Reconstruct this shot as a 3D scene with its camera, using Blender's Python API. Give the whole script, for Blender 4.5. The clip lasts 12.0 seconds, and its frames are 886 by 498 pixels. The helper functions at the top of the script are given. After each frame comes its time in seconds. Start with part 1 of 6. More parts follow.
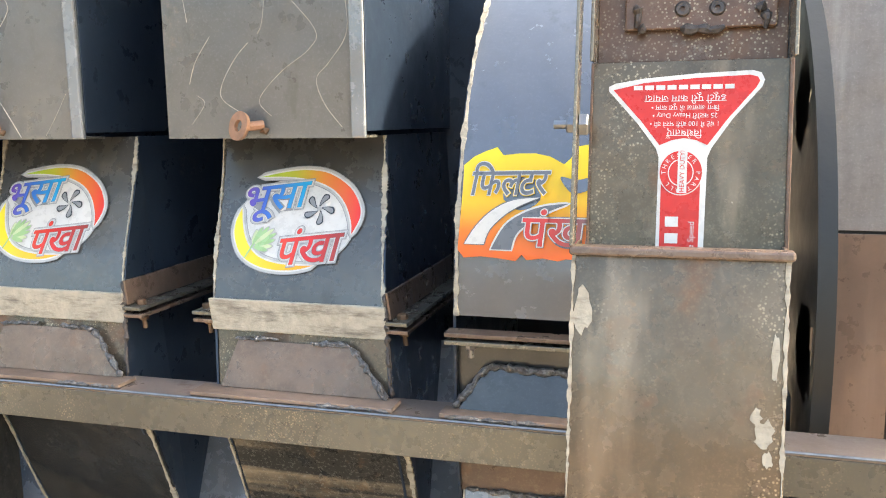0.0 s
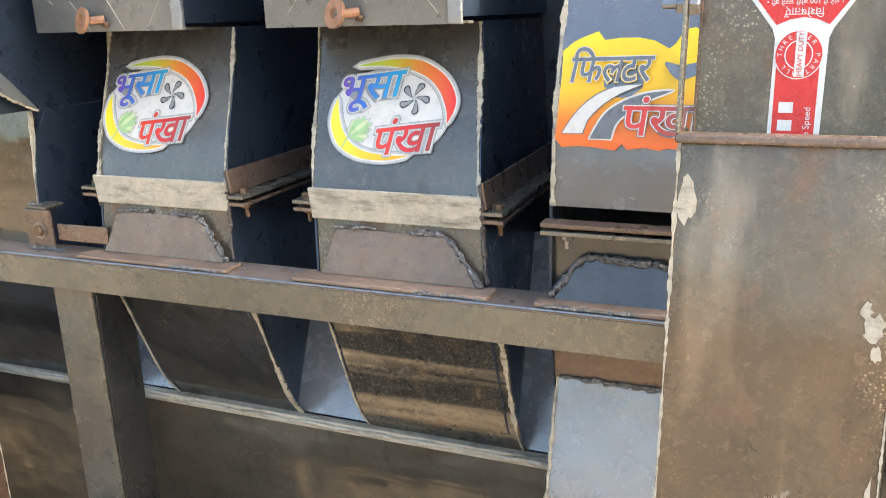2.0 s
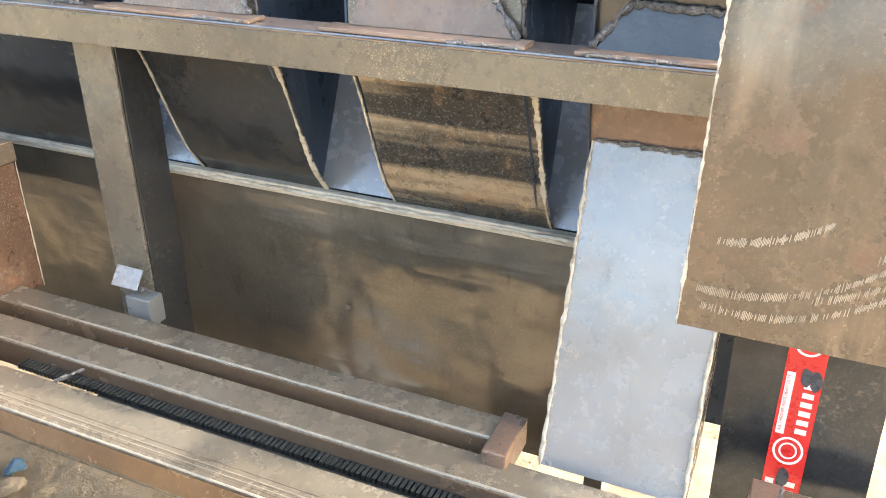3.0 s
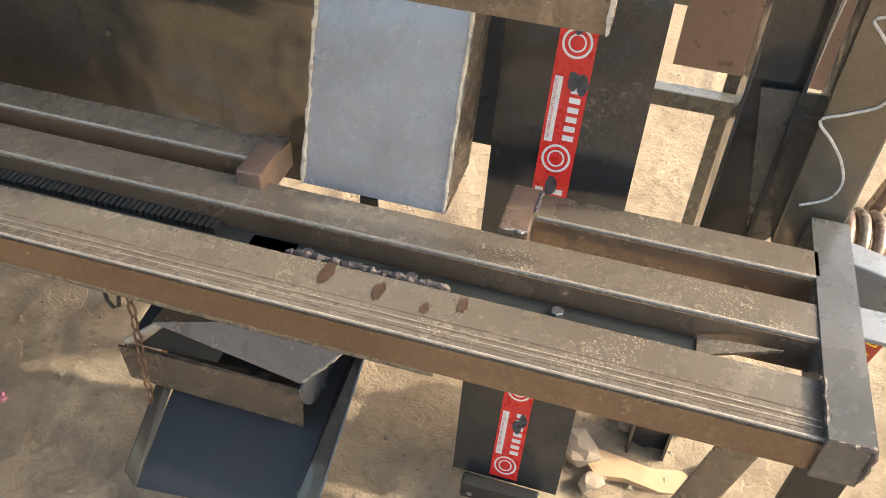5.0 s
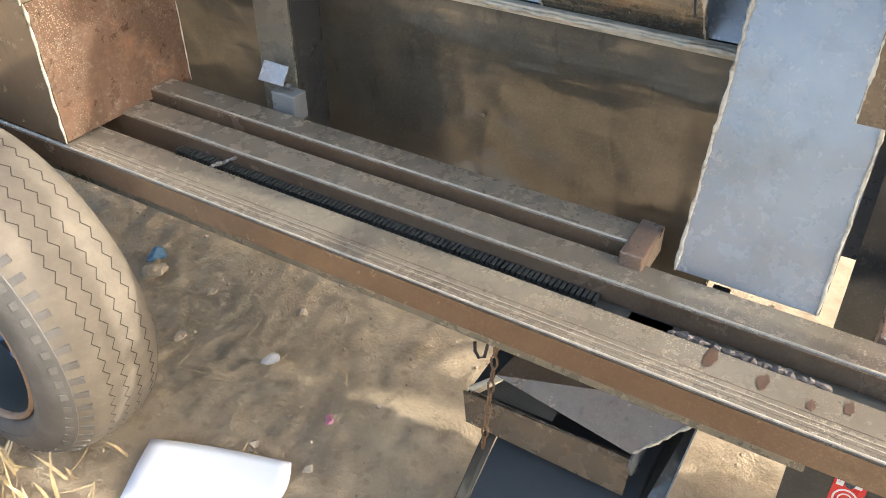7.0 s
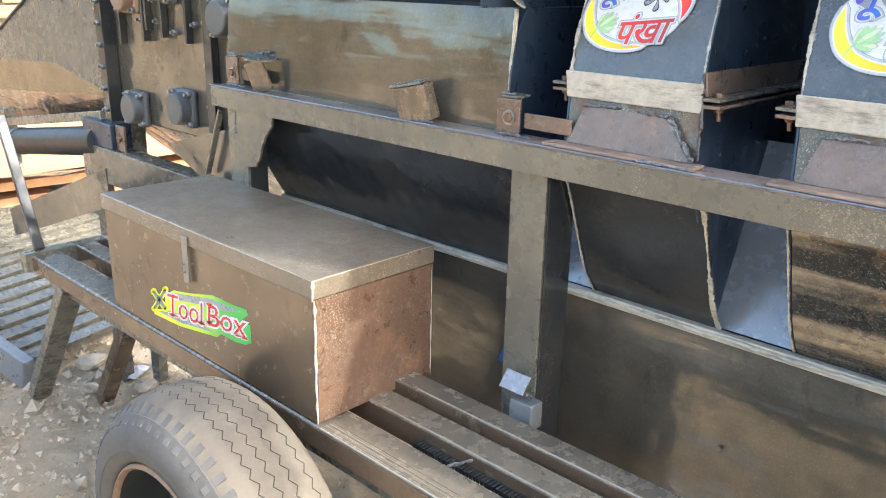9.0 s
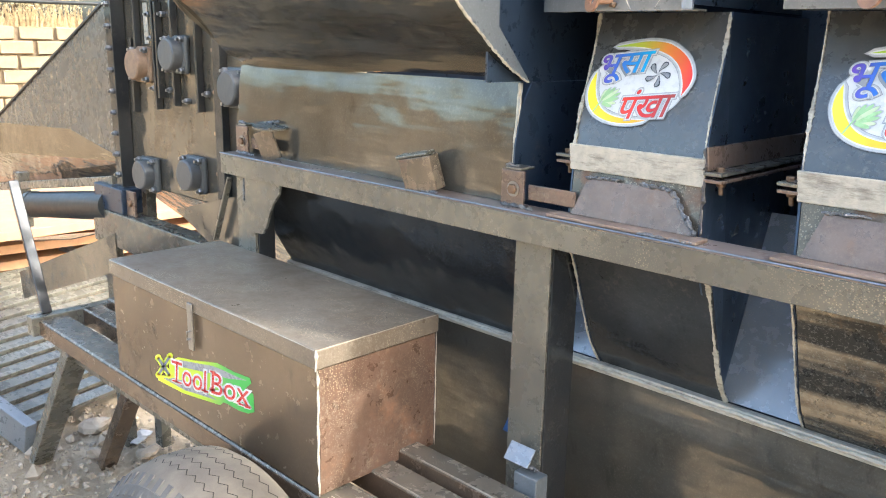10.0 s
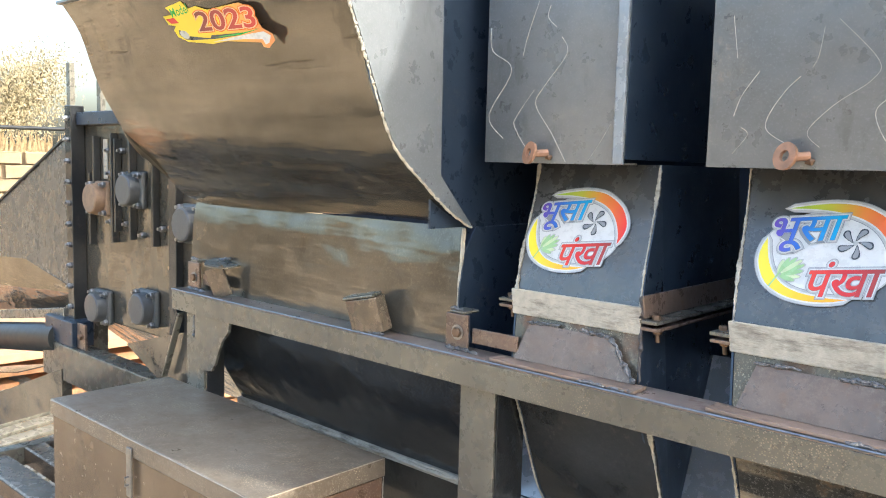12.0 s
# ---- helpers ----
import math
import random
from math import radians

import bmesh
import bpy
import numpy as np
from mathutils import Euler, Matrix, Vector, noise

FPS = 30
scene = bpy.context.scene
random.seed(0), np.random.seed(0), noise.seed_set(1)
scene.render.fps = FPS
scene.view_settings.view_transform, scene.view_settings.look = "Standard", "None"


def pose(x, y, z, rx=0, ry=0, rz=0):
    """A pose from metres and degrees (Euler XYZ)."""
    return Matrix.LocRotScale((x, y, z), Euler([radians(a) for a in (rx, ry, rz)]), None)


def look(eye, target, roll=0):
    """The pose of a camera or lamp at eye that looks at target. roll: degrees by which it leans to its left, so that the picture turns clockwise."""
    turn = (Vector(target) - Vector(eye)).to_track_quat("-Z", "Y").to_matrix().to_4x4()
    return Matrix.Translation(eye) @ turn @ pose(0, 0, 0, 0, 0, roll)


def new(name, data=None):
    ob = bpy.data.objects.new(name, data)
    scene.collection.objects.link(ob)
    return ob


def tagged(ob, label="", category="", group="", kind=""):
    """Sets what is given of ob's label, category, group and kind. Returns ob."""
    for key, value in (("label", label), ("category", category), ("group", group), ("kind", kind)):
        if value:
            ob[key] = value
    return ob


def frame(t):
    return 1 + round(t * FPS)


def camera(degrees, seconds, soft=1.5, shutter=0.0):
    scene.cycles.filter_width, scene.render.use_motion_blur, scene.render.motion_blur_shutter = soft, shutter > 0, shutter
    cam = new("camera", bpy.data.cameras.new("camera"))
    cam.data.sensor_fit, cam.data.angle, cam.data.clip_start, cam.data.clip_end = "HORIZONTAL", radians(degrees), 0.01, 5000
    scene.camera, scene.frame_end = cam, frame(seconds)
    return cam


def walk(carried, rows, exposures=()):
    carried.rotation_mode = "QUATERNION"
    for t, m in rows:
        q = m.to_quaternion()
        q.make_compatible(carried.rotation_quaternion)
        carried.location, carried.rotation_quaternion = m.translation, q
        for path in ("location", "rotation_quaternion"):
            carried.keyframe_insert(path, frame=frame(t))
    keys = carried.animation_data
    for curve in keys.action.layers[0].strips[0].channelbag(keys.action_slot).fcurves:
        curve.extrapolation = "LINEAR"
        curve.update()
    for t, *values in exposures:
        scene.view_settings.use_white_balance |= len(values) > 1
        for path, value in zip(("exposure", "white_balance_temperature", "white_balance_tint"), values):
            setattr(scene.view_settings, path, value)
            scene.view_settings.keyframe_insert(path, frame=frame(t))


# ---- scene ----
cam = camera(56.6, 12.0, soft=1.0)
PATH = [
    (0, (0.683, 1.169, 1.714), (0.145, 3.07, 1.405), -0.6),
    (0.5, (0.69, 1.166, 1.726), (0.062, 3.019, 1.31), -1.1),
    (1, (0.69, 1.162, 1.722), (0.021, 2.989, 1.262), -1.4),
    (1.5, (0.679, 1.164, 1.72), (-0.018, 2.972, 1.225), -1.5),
    (2, (0.67, 1.165, 1.707), (-0.053, 2.946, 1.153), -1.6),
    (2.5, (0.658, 1.154, 1.643), (-0.099, 2.876, 0.963), -0.8),
    (3, (0.665, 1.158, 1.551), (-0.071, 2.797, 0.674), 0.1),
    (3.5, (0.693, 1.174, 1.473), (0.023, 2.755, 0.448), 1.2),
    (5.3, (0.838, 1.247, 1.434), (0.528, 2.693, 0.087), 4.0),
    (5.5, (0.838, 1.245, 1.437), (0.544, 2.689, 0.085), 4.1),
    (6, (0.832, 1.228, 1.444), (0.458, 2.658, 0.096), 2.3),
    (6.5, (0.725, 1.148, 1.463), (0.122, 2.546, 0.167), 0.2),
    (7, (0.607, 1.059, 1.512), (-0.217, 2.425, 0.306), -0.1),
    (7.2, (0.595, 1.037, 1.516), (-0.323, 2.388, 0.362), -0.1),
    (7.5, (0.562, 1.022, 1.522), (-0.47, 2.373, 0.469), 0.5),
    (7.7, (0.54, 1.005, 1.538), (-0.548, 2.368, 0.56), 1.1),
    (9.3, (0.486, 0.949, 1.61), (-0.844, 2.328, 1.035), 1.2),
    (9.5, (0.489, 0.952, 1.611), (-0.85, 2.334, 1.066), 1.3),
    (10, (0.491, 0.957, 1.627), (-0.862, 2.348, 1.141), 1.3),
    (10.5, (0.499, 0.968, 1.639), (-0.86, 2.373, 1.215), 1.3),
    (11, (0.514, 0.981, 1.664), (-0.845, 2.409, 1.324), 1.2),
    (11.5, (0.525, 0.995, 1.68), (-0.825, 2.447, 1.42), 1.3),
    (12, (0.527, 0.995, 1.684), (-0.813, 2.466, 1.478), 1.5),
]
EXPOSURES = [(0, 2.28, 6500, 8), (1, 2.23, 6450, 8), (2, 2.28, 6450, 8), (2.5, 2.63, 6400, 8), (3, 2.83, 6450, 8), (3.5, 2.51, 6600, 9), (5.5, 1.73, 6600, 10), (6, 1.78, 6600, 10), (7, 2.18, 6200, 8), (7.5, 2.38, 6100, 7), (9.5, 2.43, 5750, 7), (10.5, 2.43, 5800, 7), (12, 2.23, 5800, 7)]
walk(cam, [(t, look(eye, target, roll)) for t, eye, target, roll in PATH], EXPOSURES)

# ---- world, sun ----
world = bpy.data.worlds.new("sky")
scene.world = world
world.use_nodes = True
wn = world.node_tree.nodes
sky = wn.new("ShaderNodeTexSky")
sky.sky_type, sky.sun_disc = "NISHITA", False
SUN_TO = Vector((0.78, 0.23, 0.60)).normalized()
sky.sun_elevation = math.asin(SUN_TO.z)
sky.sun_rotation = math.atan2(SUN_TO.x, SUN_TO.y)
sky.air_density, sky.dust_density, sky.ozone_density = 1.3, 6.0, 0.8
wn["Background"].inputs["Strength"].default_value = 0.15
world.node_tree.links.new(sky.outputs[0], wn["Background"].inputs["Color"])
sun = new("sun", bpy.data.lights.new("sun", "SUN"))
sun.data.energy, sun.data.angle, sun.data.color = 1.5, radians(1.0), (1.0, 0.90, 0.76)
sun.matrix_world = look(SUN_TO * 20, (0, 0, 0))


# ---- materials ----
def ramp(nt, fac, stops):
    r = nt.nodes.new("ShaderNodeValToRGB")
    e = r.color_ramp.elements
    while len(e) < len(stops):
        e.new(0.5)
    for el, (p, c) in zip(e, stops):
        el.position, el.color = p, (*c, 1) if len(c) == 3 else (c[0], c[0], c[0], 1)
    nt.links.new(fac, r.inputs[0])
    return r.outputs[0]


def tex(nt, kind, scale, detail=6.0, rough=0.6, stretch=None, offset=0.0):
    co = nt.nodes.new("ShaderNodeTexCoord")
    mp = nt.nodes.new("ShaderNodeMapping")
    nt.links.new(co.outputs["Object"], mp.inputs[0])
    mp.inputs["Scale"].default_value = stretch or (1, 1, 1)
    mp.inputs["Location"].default_value = (offset, offset * 0.7, offset * 1.3)
    n = nt.nodes.new(kind)
    nt.links.new(mp.outputs[0], n.inputs["Vector"])
    n.inputs["Scale"].default_value = scale
    if kind == "ShaderNodeTexNoise":
        n.inputs["Detail"].default_value, n.inputs["Roughness"].default_value = detail, rough
    return n.outputs[0]


def mix(nt, fac, a, b):
    m = nt.nodes.new("ShaderNodeMix")
    m.data_type = "RGBA"
    for sock, v in ((m.inputs[0], fac), (m.inputs[6], a), (m.inputs[7], b)):
        if isinstance(v, (int, float)):
            sock.default_value = v
        elif isinstance(v, tuple):
            sock.default_value = (*v, 1)
        else:
            nt.links.new(v, sock)
    return m.outputs[2]


def base_mat(name):
    m = bpy.data.materials.new(name)
    m.use_nodes = True
    return m, m.node_tree, m.node_tree.nodes["Principled BSDF"]


def bump(nt, b, height, strength, dist):
    n = nt.nodes.new("ShaderNodeBump")
    n.inputs["Strength"].default_value, n.inputs["Distance"].default_value = strength, dist
    nt.links.new(height, n.inputs["Height"])
    nt.links.new(n.outputs[0], b.inputs["Normal"])


def steel(name, base, tone, rust=(0.16, 0.075, 0.035), rust_at=0.62, dust=(0.36, 0.31, 0.24), dust_at=0.64, metal=0.7,
          rough=0.38, big=2.6, stretch=None, dents=0.25, off=0.0, grit=0.25, band=(0.36, 0.66), crease=0.0, run=0.0, speckle=0.0):
    """Bare or thinly primed mild-steel sheet: two tones of mill scale, rust blooms, dust specks, hand marks."""
    m, nt, b = base_mat(name)
    cloud = tex(nt, "ShaderNodeTexNoise", big, 4, 0.55, stretch, off)
    col = mix(nt, ramp(nt, cloud, [(band[0], (0,)), (band[1], (1,))]), base, tone)
    blot = tex(nt, "ShaderNodeTexNoise", big * 3.1, 9, 0.68, None, off + 3)
    rmask = ramp(nt, blot, [(rust_at - 0.06, (0,)), (rust_at + 0.10, (1,))])
    col = mix(nt, rmask, col, rust)
    speck = tex(nt, "ShaderNodeTexNoise", 75, 4, 0.8, None, off + 7)
    patch = tex(nt, "ShaderNodeTexNoise", big * 1.7, 5, 0.6, None, off + 11)
    mul = nt.nodes.new("ShaderNodeMath")
    mul.operation = "MULTIPLY"
    nt.links.new(ramp(nt, speck, [(0.52, (0,)), (0.70, (1,))]), mul.inputs[0])
    nt.links.new(ramp(nt, patch, [(dust_at - 0.22, (0.0,)), (dust_at + 0.06, (0.9,))]), mul.inputs[1])
    col = mix(nt, mul.outputs[0], col, dust)
    scr = tex(nt, "ShaderNodeTexNoise", 34, 3, 0.6, (1, 1, 14), off + 5)
    col = mix(nt, ramp(nt, scr, [(0.70, (0,)), (0.76, (0.25,))]), col, dust)
    grain = tex(nt, "ShaderNodeTexNoise", 48, 7, 0.78, (0.8, 1, 1), off + 15)
    col = mix(nt, ramp(nt, grain, [(0.41, (min(grit * 1.2, 0.9),)), (0.52, (0,))]), col, tuple(c * 0.42 for c in base))
    pit = tex(nt, "ShaderNodeTexNoise", 210, 3, 0.7, None, off + 19)
    col = mix(nt, ramp(nt, pit, [(0.55, (0,)), (0.63, (grit,))]), col, tuple(min(c * 2.1, 0.6) for c in tone))
    stain = tex(nt, "ShaderNodeTexNoise", big * 6, 5, 0.7, (1, 1, 0.35), off + 23)
    col = mix(nt, ramp(nt, stain, [(0.60, (0,)), (0.66, (0.38,))]), col, tuple(c * 0.55 for c in base))
    if run:
        long = tex(nt, "ShaderNodeTexNoise", 16, 5, 0.6, (1, 1, 0.10), off + 31)
        col = mix(nt, ramp(nt, long, [(0.56, (0,)), (0.68, (run,))]), col, tuple(min(c * 2.4, 0.5) for c in tone))
        wash = tex(nt, "ShaderNodeTexNoise", 11, 4, 0.6, (1, 1, 0.14), off + 37)
        col = mix(nt, ramp(nt, wash, [(0.34, (run,)), (0.46, (0,))]), col, tuple(c * 0.5 for c in base))
    if speckle:
        dot = tex(nt, "ShaderNodeTexVoronoi", 240, offset=off)
        where = tex(nt, "ShaderNodeTexNoise", 7, 5, 0.7, (1, 1, 0.3), off + 41)
        both = nt.nodes.new("ShaderNodeMath")
        both.operation = "MULTIPLY"
        nt.links.new(ramp(nt, dot, [(0.22, (speckle,)), (0.36, (0,))]), both.inputs[0])
        nt.links.new(ramp(nt, where, [(0.48, (0.06,)), (0.64, (1,))]), both.inputs[1])
        col = mix(nt, both.outputs[0], col, (0.62, 0.52, 0.36))
    nt.links.new(col, b.inputs["Base Color"])
    fine = tex(nt, "ShaderNodeTexNoise", 22, 8, 0.65, None, off + 2)
    rr = ramp(nt, fine, [(0.25, (max(rough - 0.10, 0.05),)), (0.75, (rough + 0.14,))])
    nt.links.new(mix(nt, rmask, rr, (0.75, 0.75, 0.75)), b.inputs["Roughness"])
    nt.links.new(mix(nt, rmask, (metal, metal, metal), (0.05, 0.05, 0.05)), b.inputs["Metallic"])
    h = nt.nodes.new("ShaderNodeMath")
    h.operation = "MULTIPLY_ADD"
    nt.links.new(fine, h.inputs[0])
    h.inputs[1].default_value = 0.03
    nt.links.new(tex(nt, "ShaderNodeTexNoise", 5.5, 2, 0.5, None, off + 9), h.inputs[2])
    height = h.outputs[0]
    if crease:
        fold = nt.nodes.new("ShaderNodeMath")
        fold.operation = "MULTIPLY_ADD"
        nt.links.new(tex(nt, "ShaderNodeTexNoise", 4.0, 3, 0.55, (0.45, 1.4, 3.2), off + 27), fold.inputs[0])
        fold.inputs[1].default_value = crease
        nt.links.new(height, fold.inputs[2])
        height = fold.outputs[0]
    bump(nt, b, height, dents, 0.03)
    return m


def plain(name, color, rough=0.5, metal=0.0, vary=0.15, scale=30, rel=0.1, dirt=None, dscale=None, stretch=None):
    m, nt, b = base_mat(name)
    n = tex(nt, "ShaderNodeTexNoise", scale, 6, 0.65)
    dark = tuple(c * (1 - 2 * vary) for c in color)
    col = mix(nt, ramp(nt, n, [(0.3, (0,)), (0.7, (1,))]), dark, color)
    if dirt:
        d = tex(nt, "ShaderNodeTexNoise", dscale or scale * 0.3, 8, 0.7, stretch, 4)
        col = mix(nt, ramp(nt, d, [(0.5, (0,)), (0.68, (0.85,))]), col, dirt)
    nt.links.new(col, b.inputs["Base Color"])
    nt.links.new(ramp(nt, n, [(0.2, (max(rough - 0.08, 0.02),)), (0.8, (min(rough + 0.1, 1),))]), b.inputs["Roughness"])
    b.inputs["Metallic"].default_value = metal
    bump(nt, b, n, rel, 0.01)
    return m


SHEET = steel("mill_sheet", (0.12, 0.110, 0.088), (0.215, 0.192, 0.152), rust_at=0.76, rough=0.14, dents=0.5, metal=0.6, dust_at=0.74, grit=0.1, crease=0.25)
HOPPER = steel("smoky_hopper_sheet", (0.10, 0.092, 0.074), (0.25, 0.222, 0.175), rust_at=0.78, rough=0.09, dents=0.42, metal=0.75, dust_at=0.82, big=2.0, stretch=(0.5, 1.8, 2.4), off=61, grit=0.05, crease=0.9)
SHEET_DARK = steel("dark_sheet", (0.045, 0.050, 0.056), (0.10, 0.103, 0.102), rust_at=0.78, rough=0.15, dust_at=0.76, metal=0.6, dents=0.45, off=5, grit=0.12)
# Blue-black sheet; the shade of the gaps is put into its colour.
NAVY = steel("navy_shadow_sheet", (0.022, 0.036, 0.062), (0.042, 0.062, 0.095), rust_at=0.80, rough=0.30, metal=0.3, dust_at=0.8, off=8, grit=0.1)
LID = steel("grey_primed_sheet", (0.165, 0.18, 0.19), (0.225, 0.24, 0.25), rust_at=0.80, rough=0.30, metal=0.3, dust_at=0.78, off=13, grit=0.12)
BEAM = steel("rolled_section", (0.20, 0.19, 0.152), (0.13, 0.125, 0.106), rust_at=0.76, rough=0.26, big=3, metal=0.4, dust_at=0.74, off=17, grit=0.08, run=0.15, speckle=0.5)
BEAM_RUST = steel("rusty_section", (0.235, 0.205, 0.158), (0.135, 0.108, 0.080), rust=(0.16, 0.095, 0.055), rust_at=0.70, rough=0.24, big=2.6,
                  stretch=(0.4, 1, 1), metal=0.45, dust_at=0.70, off=21, grit=0.12, speckle=0.8)
RAILFACE = steel("brown_rolled_face", (0.15, 0.098, 0.064), (0.22, 0.165, 0.115), rust=(0.10, 0.064, 0.043), rust_at=0.64, rough=0.17, big=2.4, stretch=(0.5, 1, 1), metal=0.5, dust_at=0.76, off=71, grit=0.15)
RUST = steel("rusted_plate", (0.225, 0.158, 0.120), (0.145, 0.108, 0.086), rust=(0.24, 0.140, 0.085), rust_at=0.62, rough=0.28, metal=0.38, big=4, off=25, grit=0.25)
CHUTE = steel("scaled_plate", (0.12, 0.104, 0.078), (0.185, 0.142, 0.100), rust=(0.20, 0.105, 0.06), rust_at=0.60, rough=0.24, big=3, metal=0.4, dust_at=0.72, off=29, grit=0.16, run=0.45, speckle=0.9)
BOXMAT = steel("smoky_box_sheet", (0.135, 0.094, 0.060), (0.235, 0.178, 0.118), rust=(0.10, 0.07, 0.047), rust_at=0.74, rough=0.2, big=1.8, metal=0.4, dust_at=0.78, off=51, grit=0.06)
BOXLID = steel("dusty_lid_sheet", (0.165, 0.130, 0.094), (0.24, 0.20, 0.152), rust=(0.12, 0.08, 0.055), rust_at=0.72, rough=0.34, big=2.2, metal=0.3, dust_at=0.62, off=53, grit=0.14, speckle=0.9)
BOXEND = steel("rusted_box_end", (0.175, 0.102, 0.068), (0.105, 0.068, 0.048), rust=(0.24, 0.125, 0.07), rust_at=0.60, rough=0.3, metal=0.25, big=4, off=57, grit=0.22, run=0.2, speckle=0.6)
FANFRONT = steel("blue_black_front", (0.110, 0.112, 0.108), (0.160, 0.158, 0.146), rust_at=0.80, rough=0.26, dust_at=0.76, metal=0.5, dents=0.3, off=5, grit=0.06)
# Pinkish scale; sky light on the top flange is mixed into the tone.
PINKSCALE = steel("pink_mill_scale", (0.33, 0.26, 0.22), (0.22, 0.175, 0.145), rust=(0.20, 0.12, 0.08), rust_at=0.66, rough=0.32, metal=0.35, big=4, stretch=(0.5, 1, 1), dust_at=0.6, off=83, grit=0.15)
STREAK = steel("streaked_casing", (0.05, 0.048, 0.043), (0.46, 0.37, 0.25), rust=(0.26, 0.16, 0.08), rust_at=0.62, rough=0.28, big=5, stretch=(0.16, 1, 3.4), dust_at=0.7, metal=0.4, off=41, band=(0.45, 0.56))
GREY = steel("blue_grey_primer", (0.33, 0.35, 0.375), (0.235, 0.245, 0.255), rust_at=0.84, rough=0.24, metal=0.3, big=3.5, dust_at=0.74, off=33, grit=0.06, speckle=0.5)
BLUEGREY = steel("blue_sheet", (0.175, 0.195, 0.225), (0.215, 0.232, 0.258), rust_at=0.84, rough=0.20, metal=0.5, dust_at=0.82, off=36, grit=0.08)
PUTTY = plain("worn_cream_primer", (0.55, 0.50, 0.40), 0.6, 0.0, 0.16, 60, 0.4, (0.13, 0.11, 0.085), 38, (0.35, 1, 1.6))
WELD = plain("weld_bead", (0.36, 0.365, 0.38), 0.32, 0.85, 0.35, 140, 0.8, (0.10, 0.085, 0.07), 60)
WELD_DARK = plain("scaled_weld_bead", (0.16, 0.14, 0.13), 0.5, 0.6, 0.3, 90, 0.5)
COPPER = plain("rusted_ring", (0.52, 0.29, 0.18), 0.6, 0.3, 0.2, 60, 0.3)
BOLT = plain("zinc_bolt", (0.36, 0.36, 0.36), 0.32, 0.9, 0.2, 80, 0.1)
BOLT_RUST = plain("rusty_bolt", (0.24, 0.15, 0.09), 0.55, 0.5, 0.25, 90, 0.2)
CAST = plain("grey_painted_casting", (0.115, 0.122, 0.125), 0.42, 0.3, 0.12, 50, 0.15)
CAST_RUST = plain("rusted_casting", (0.33, 0.22, 0.14), 0.6, 0.2, 0.2, 40, 0.2)
BLACK = plain("black_paint", (0.020, 0.023, 0.023), 0.45, 0.0, 0.15, 20, 0.1)
BLUE = plain("blue_enamel", (0.03, 0.12, 0.36), 0.35, 0.0, 0.25, 30, 0.15, (0.14, 0.12, 0.10))
# Flash rust, made paler to carry the sky's light on upward faces.
PINK = plain("skylit_rust_top", (0.40, 0.29, 0.22), 0.5, 0.3, 0.22, 22, 0.3, (0.20, 0.15, 0.115), 16, (0.4, 1, 1))
GUARDLOW = steel("brown_guard_sheet", (0.30, 0.205, 0.155), (0.22, 0.155, 0.12), rust_at=0.78, rough=0.3, metal=0.3, big=2.2, dust_at=0.8, off=91, grit=0.08, run=0.2)
GUARDTOP = steel("sanded_grey_guard_sheet", (0.34, 0.32, 0.32), (0.27, 0.26, 0.265), rust_at=0.84, rough=0.38, metal=0.3, big=3, dust_at=0.7, off=95, grit=0.2, run=0.3)
SCRATCH = plain("ground_steel", (0.50, 0.44, 0.35), 0.45, 0.5, 0.2, 120, 0.2)
CHALK = plain("chalk_line", (0.62, 0.60, 0.55), 0.9, 0.0, 0.2, 200, 0.2)


# ---- mesh helpers ----
def thing(name, at, label, category, group="", kind=""):
    e = new(name)
    e.empty_display_size = 0.05
    e.matrix_basis = Matrix.Translation(at)
    return tagged(e, label, category, group, kind)


SMOOTH = ("front_plate", "lower_casing", "lower_panel", "upper_cover", "drum_sheet", "shell", "neck_plate")


def part(name, bm, material, parent=None, label="", smooth=None):
    """Links a bmesh, built in world coordinates, as one mesh object under a thing or a part."""
    bmesh.ops.recalc_face_normals(bm, faces=bm.faces)
    me = bpy.data.meshes.new(name)
    bm.to_mesh(me)
    bm.free()
    me.materials.append(material)
    if not smooth and name in SMOOTH:
        smooth = 40
    if smooth:
        me.set_sharp_from_angle(angle=radians(smooth))
        me.polygons.foreach_set("use_smooth", [True] * len(me.polygons))
    ob = new(name, me)
    if parent:
        ob.parent = parent
        up = parent
        while up.parent:
            up = up.parent
        if up.type == "EMPTY":
            if parent is up:
                ob.matrix_parent_inverse = up.matrix_basis.inverted()
    if label:
        ob["label"] = label
    return ob


def add_box(bm, lo, hi, bevel=0.0, m=None):
    x0, y0, z0 = lo
    x1, y1, z1 = hi
    v = [bm.verts.new(p) for p in ((x0, y0, z0), (x1, y0, z0), (x1, y1, z0), (x0, y1, z0), (x0, y0, z1), (x1, y0, z1), (x1, y1, z1), (x0, y1, z1))]
    f = [bm.faces.new([v[i] for i in q]) for q in ((3, 2, 1, 0), (4, 5, 6, 7), (0, 1, 5, 4), (1, 2, 6, 5), (2, 3, 7, 6), (3, 0, 4, 7))]
    if bevel:
        es = list({e for q in f for e in q.edges})
        r = bmesh.ops.bevel(bm, geom=es, offset=bevel, segments=2, profile=0.5, affect="EDGES")
        v = list({w for q in r["faces"] for w in q.verts})
    if m is not None:
        bmesh.ops.transform(bm, matrix=m, verts=v)
    return bm


def box(lo, hi, bevel=0.003, m=None):
    return add_box(bmesh.new(), lo, hi, bevel, m)


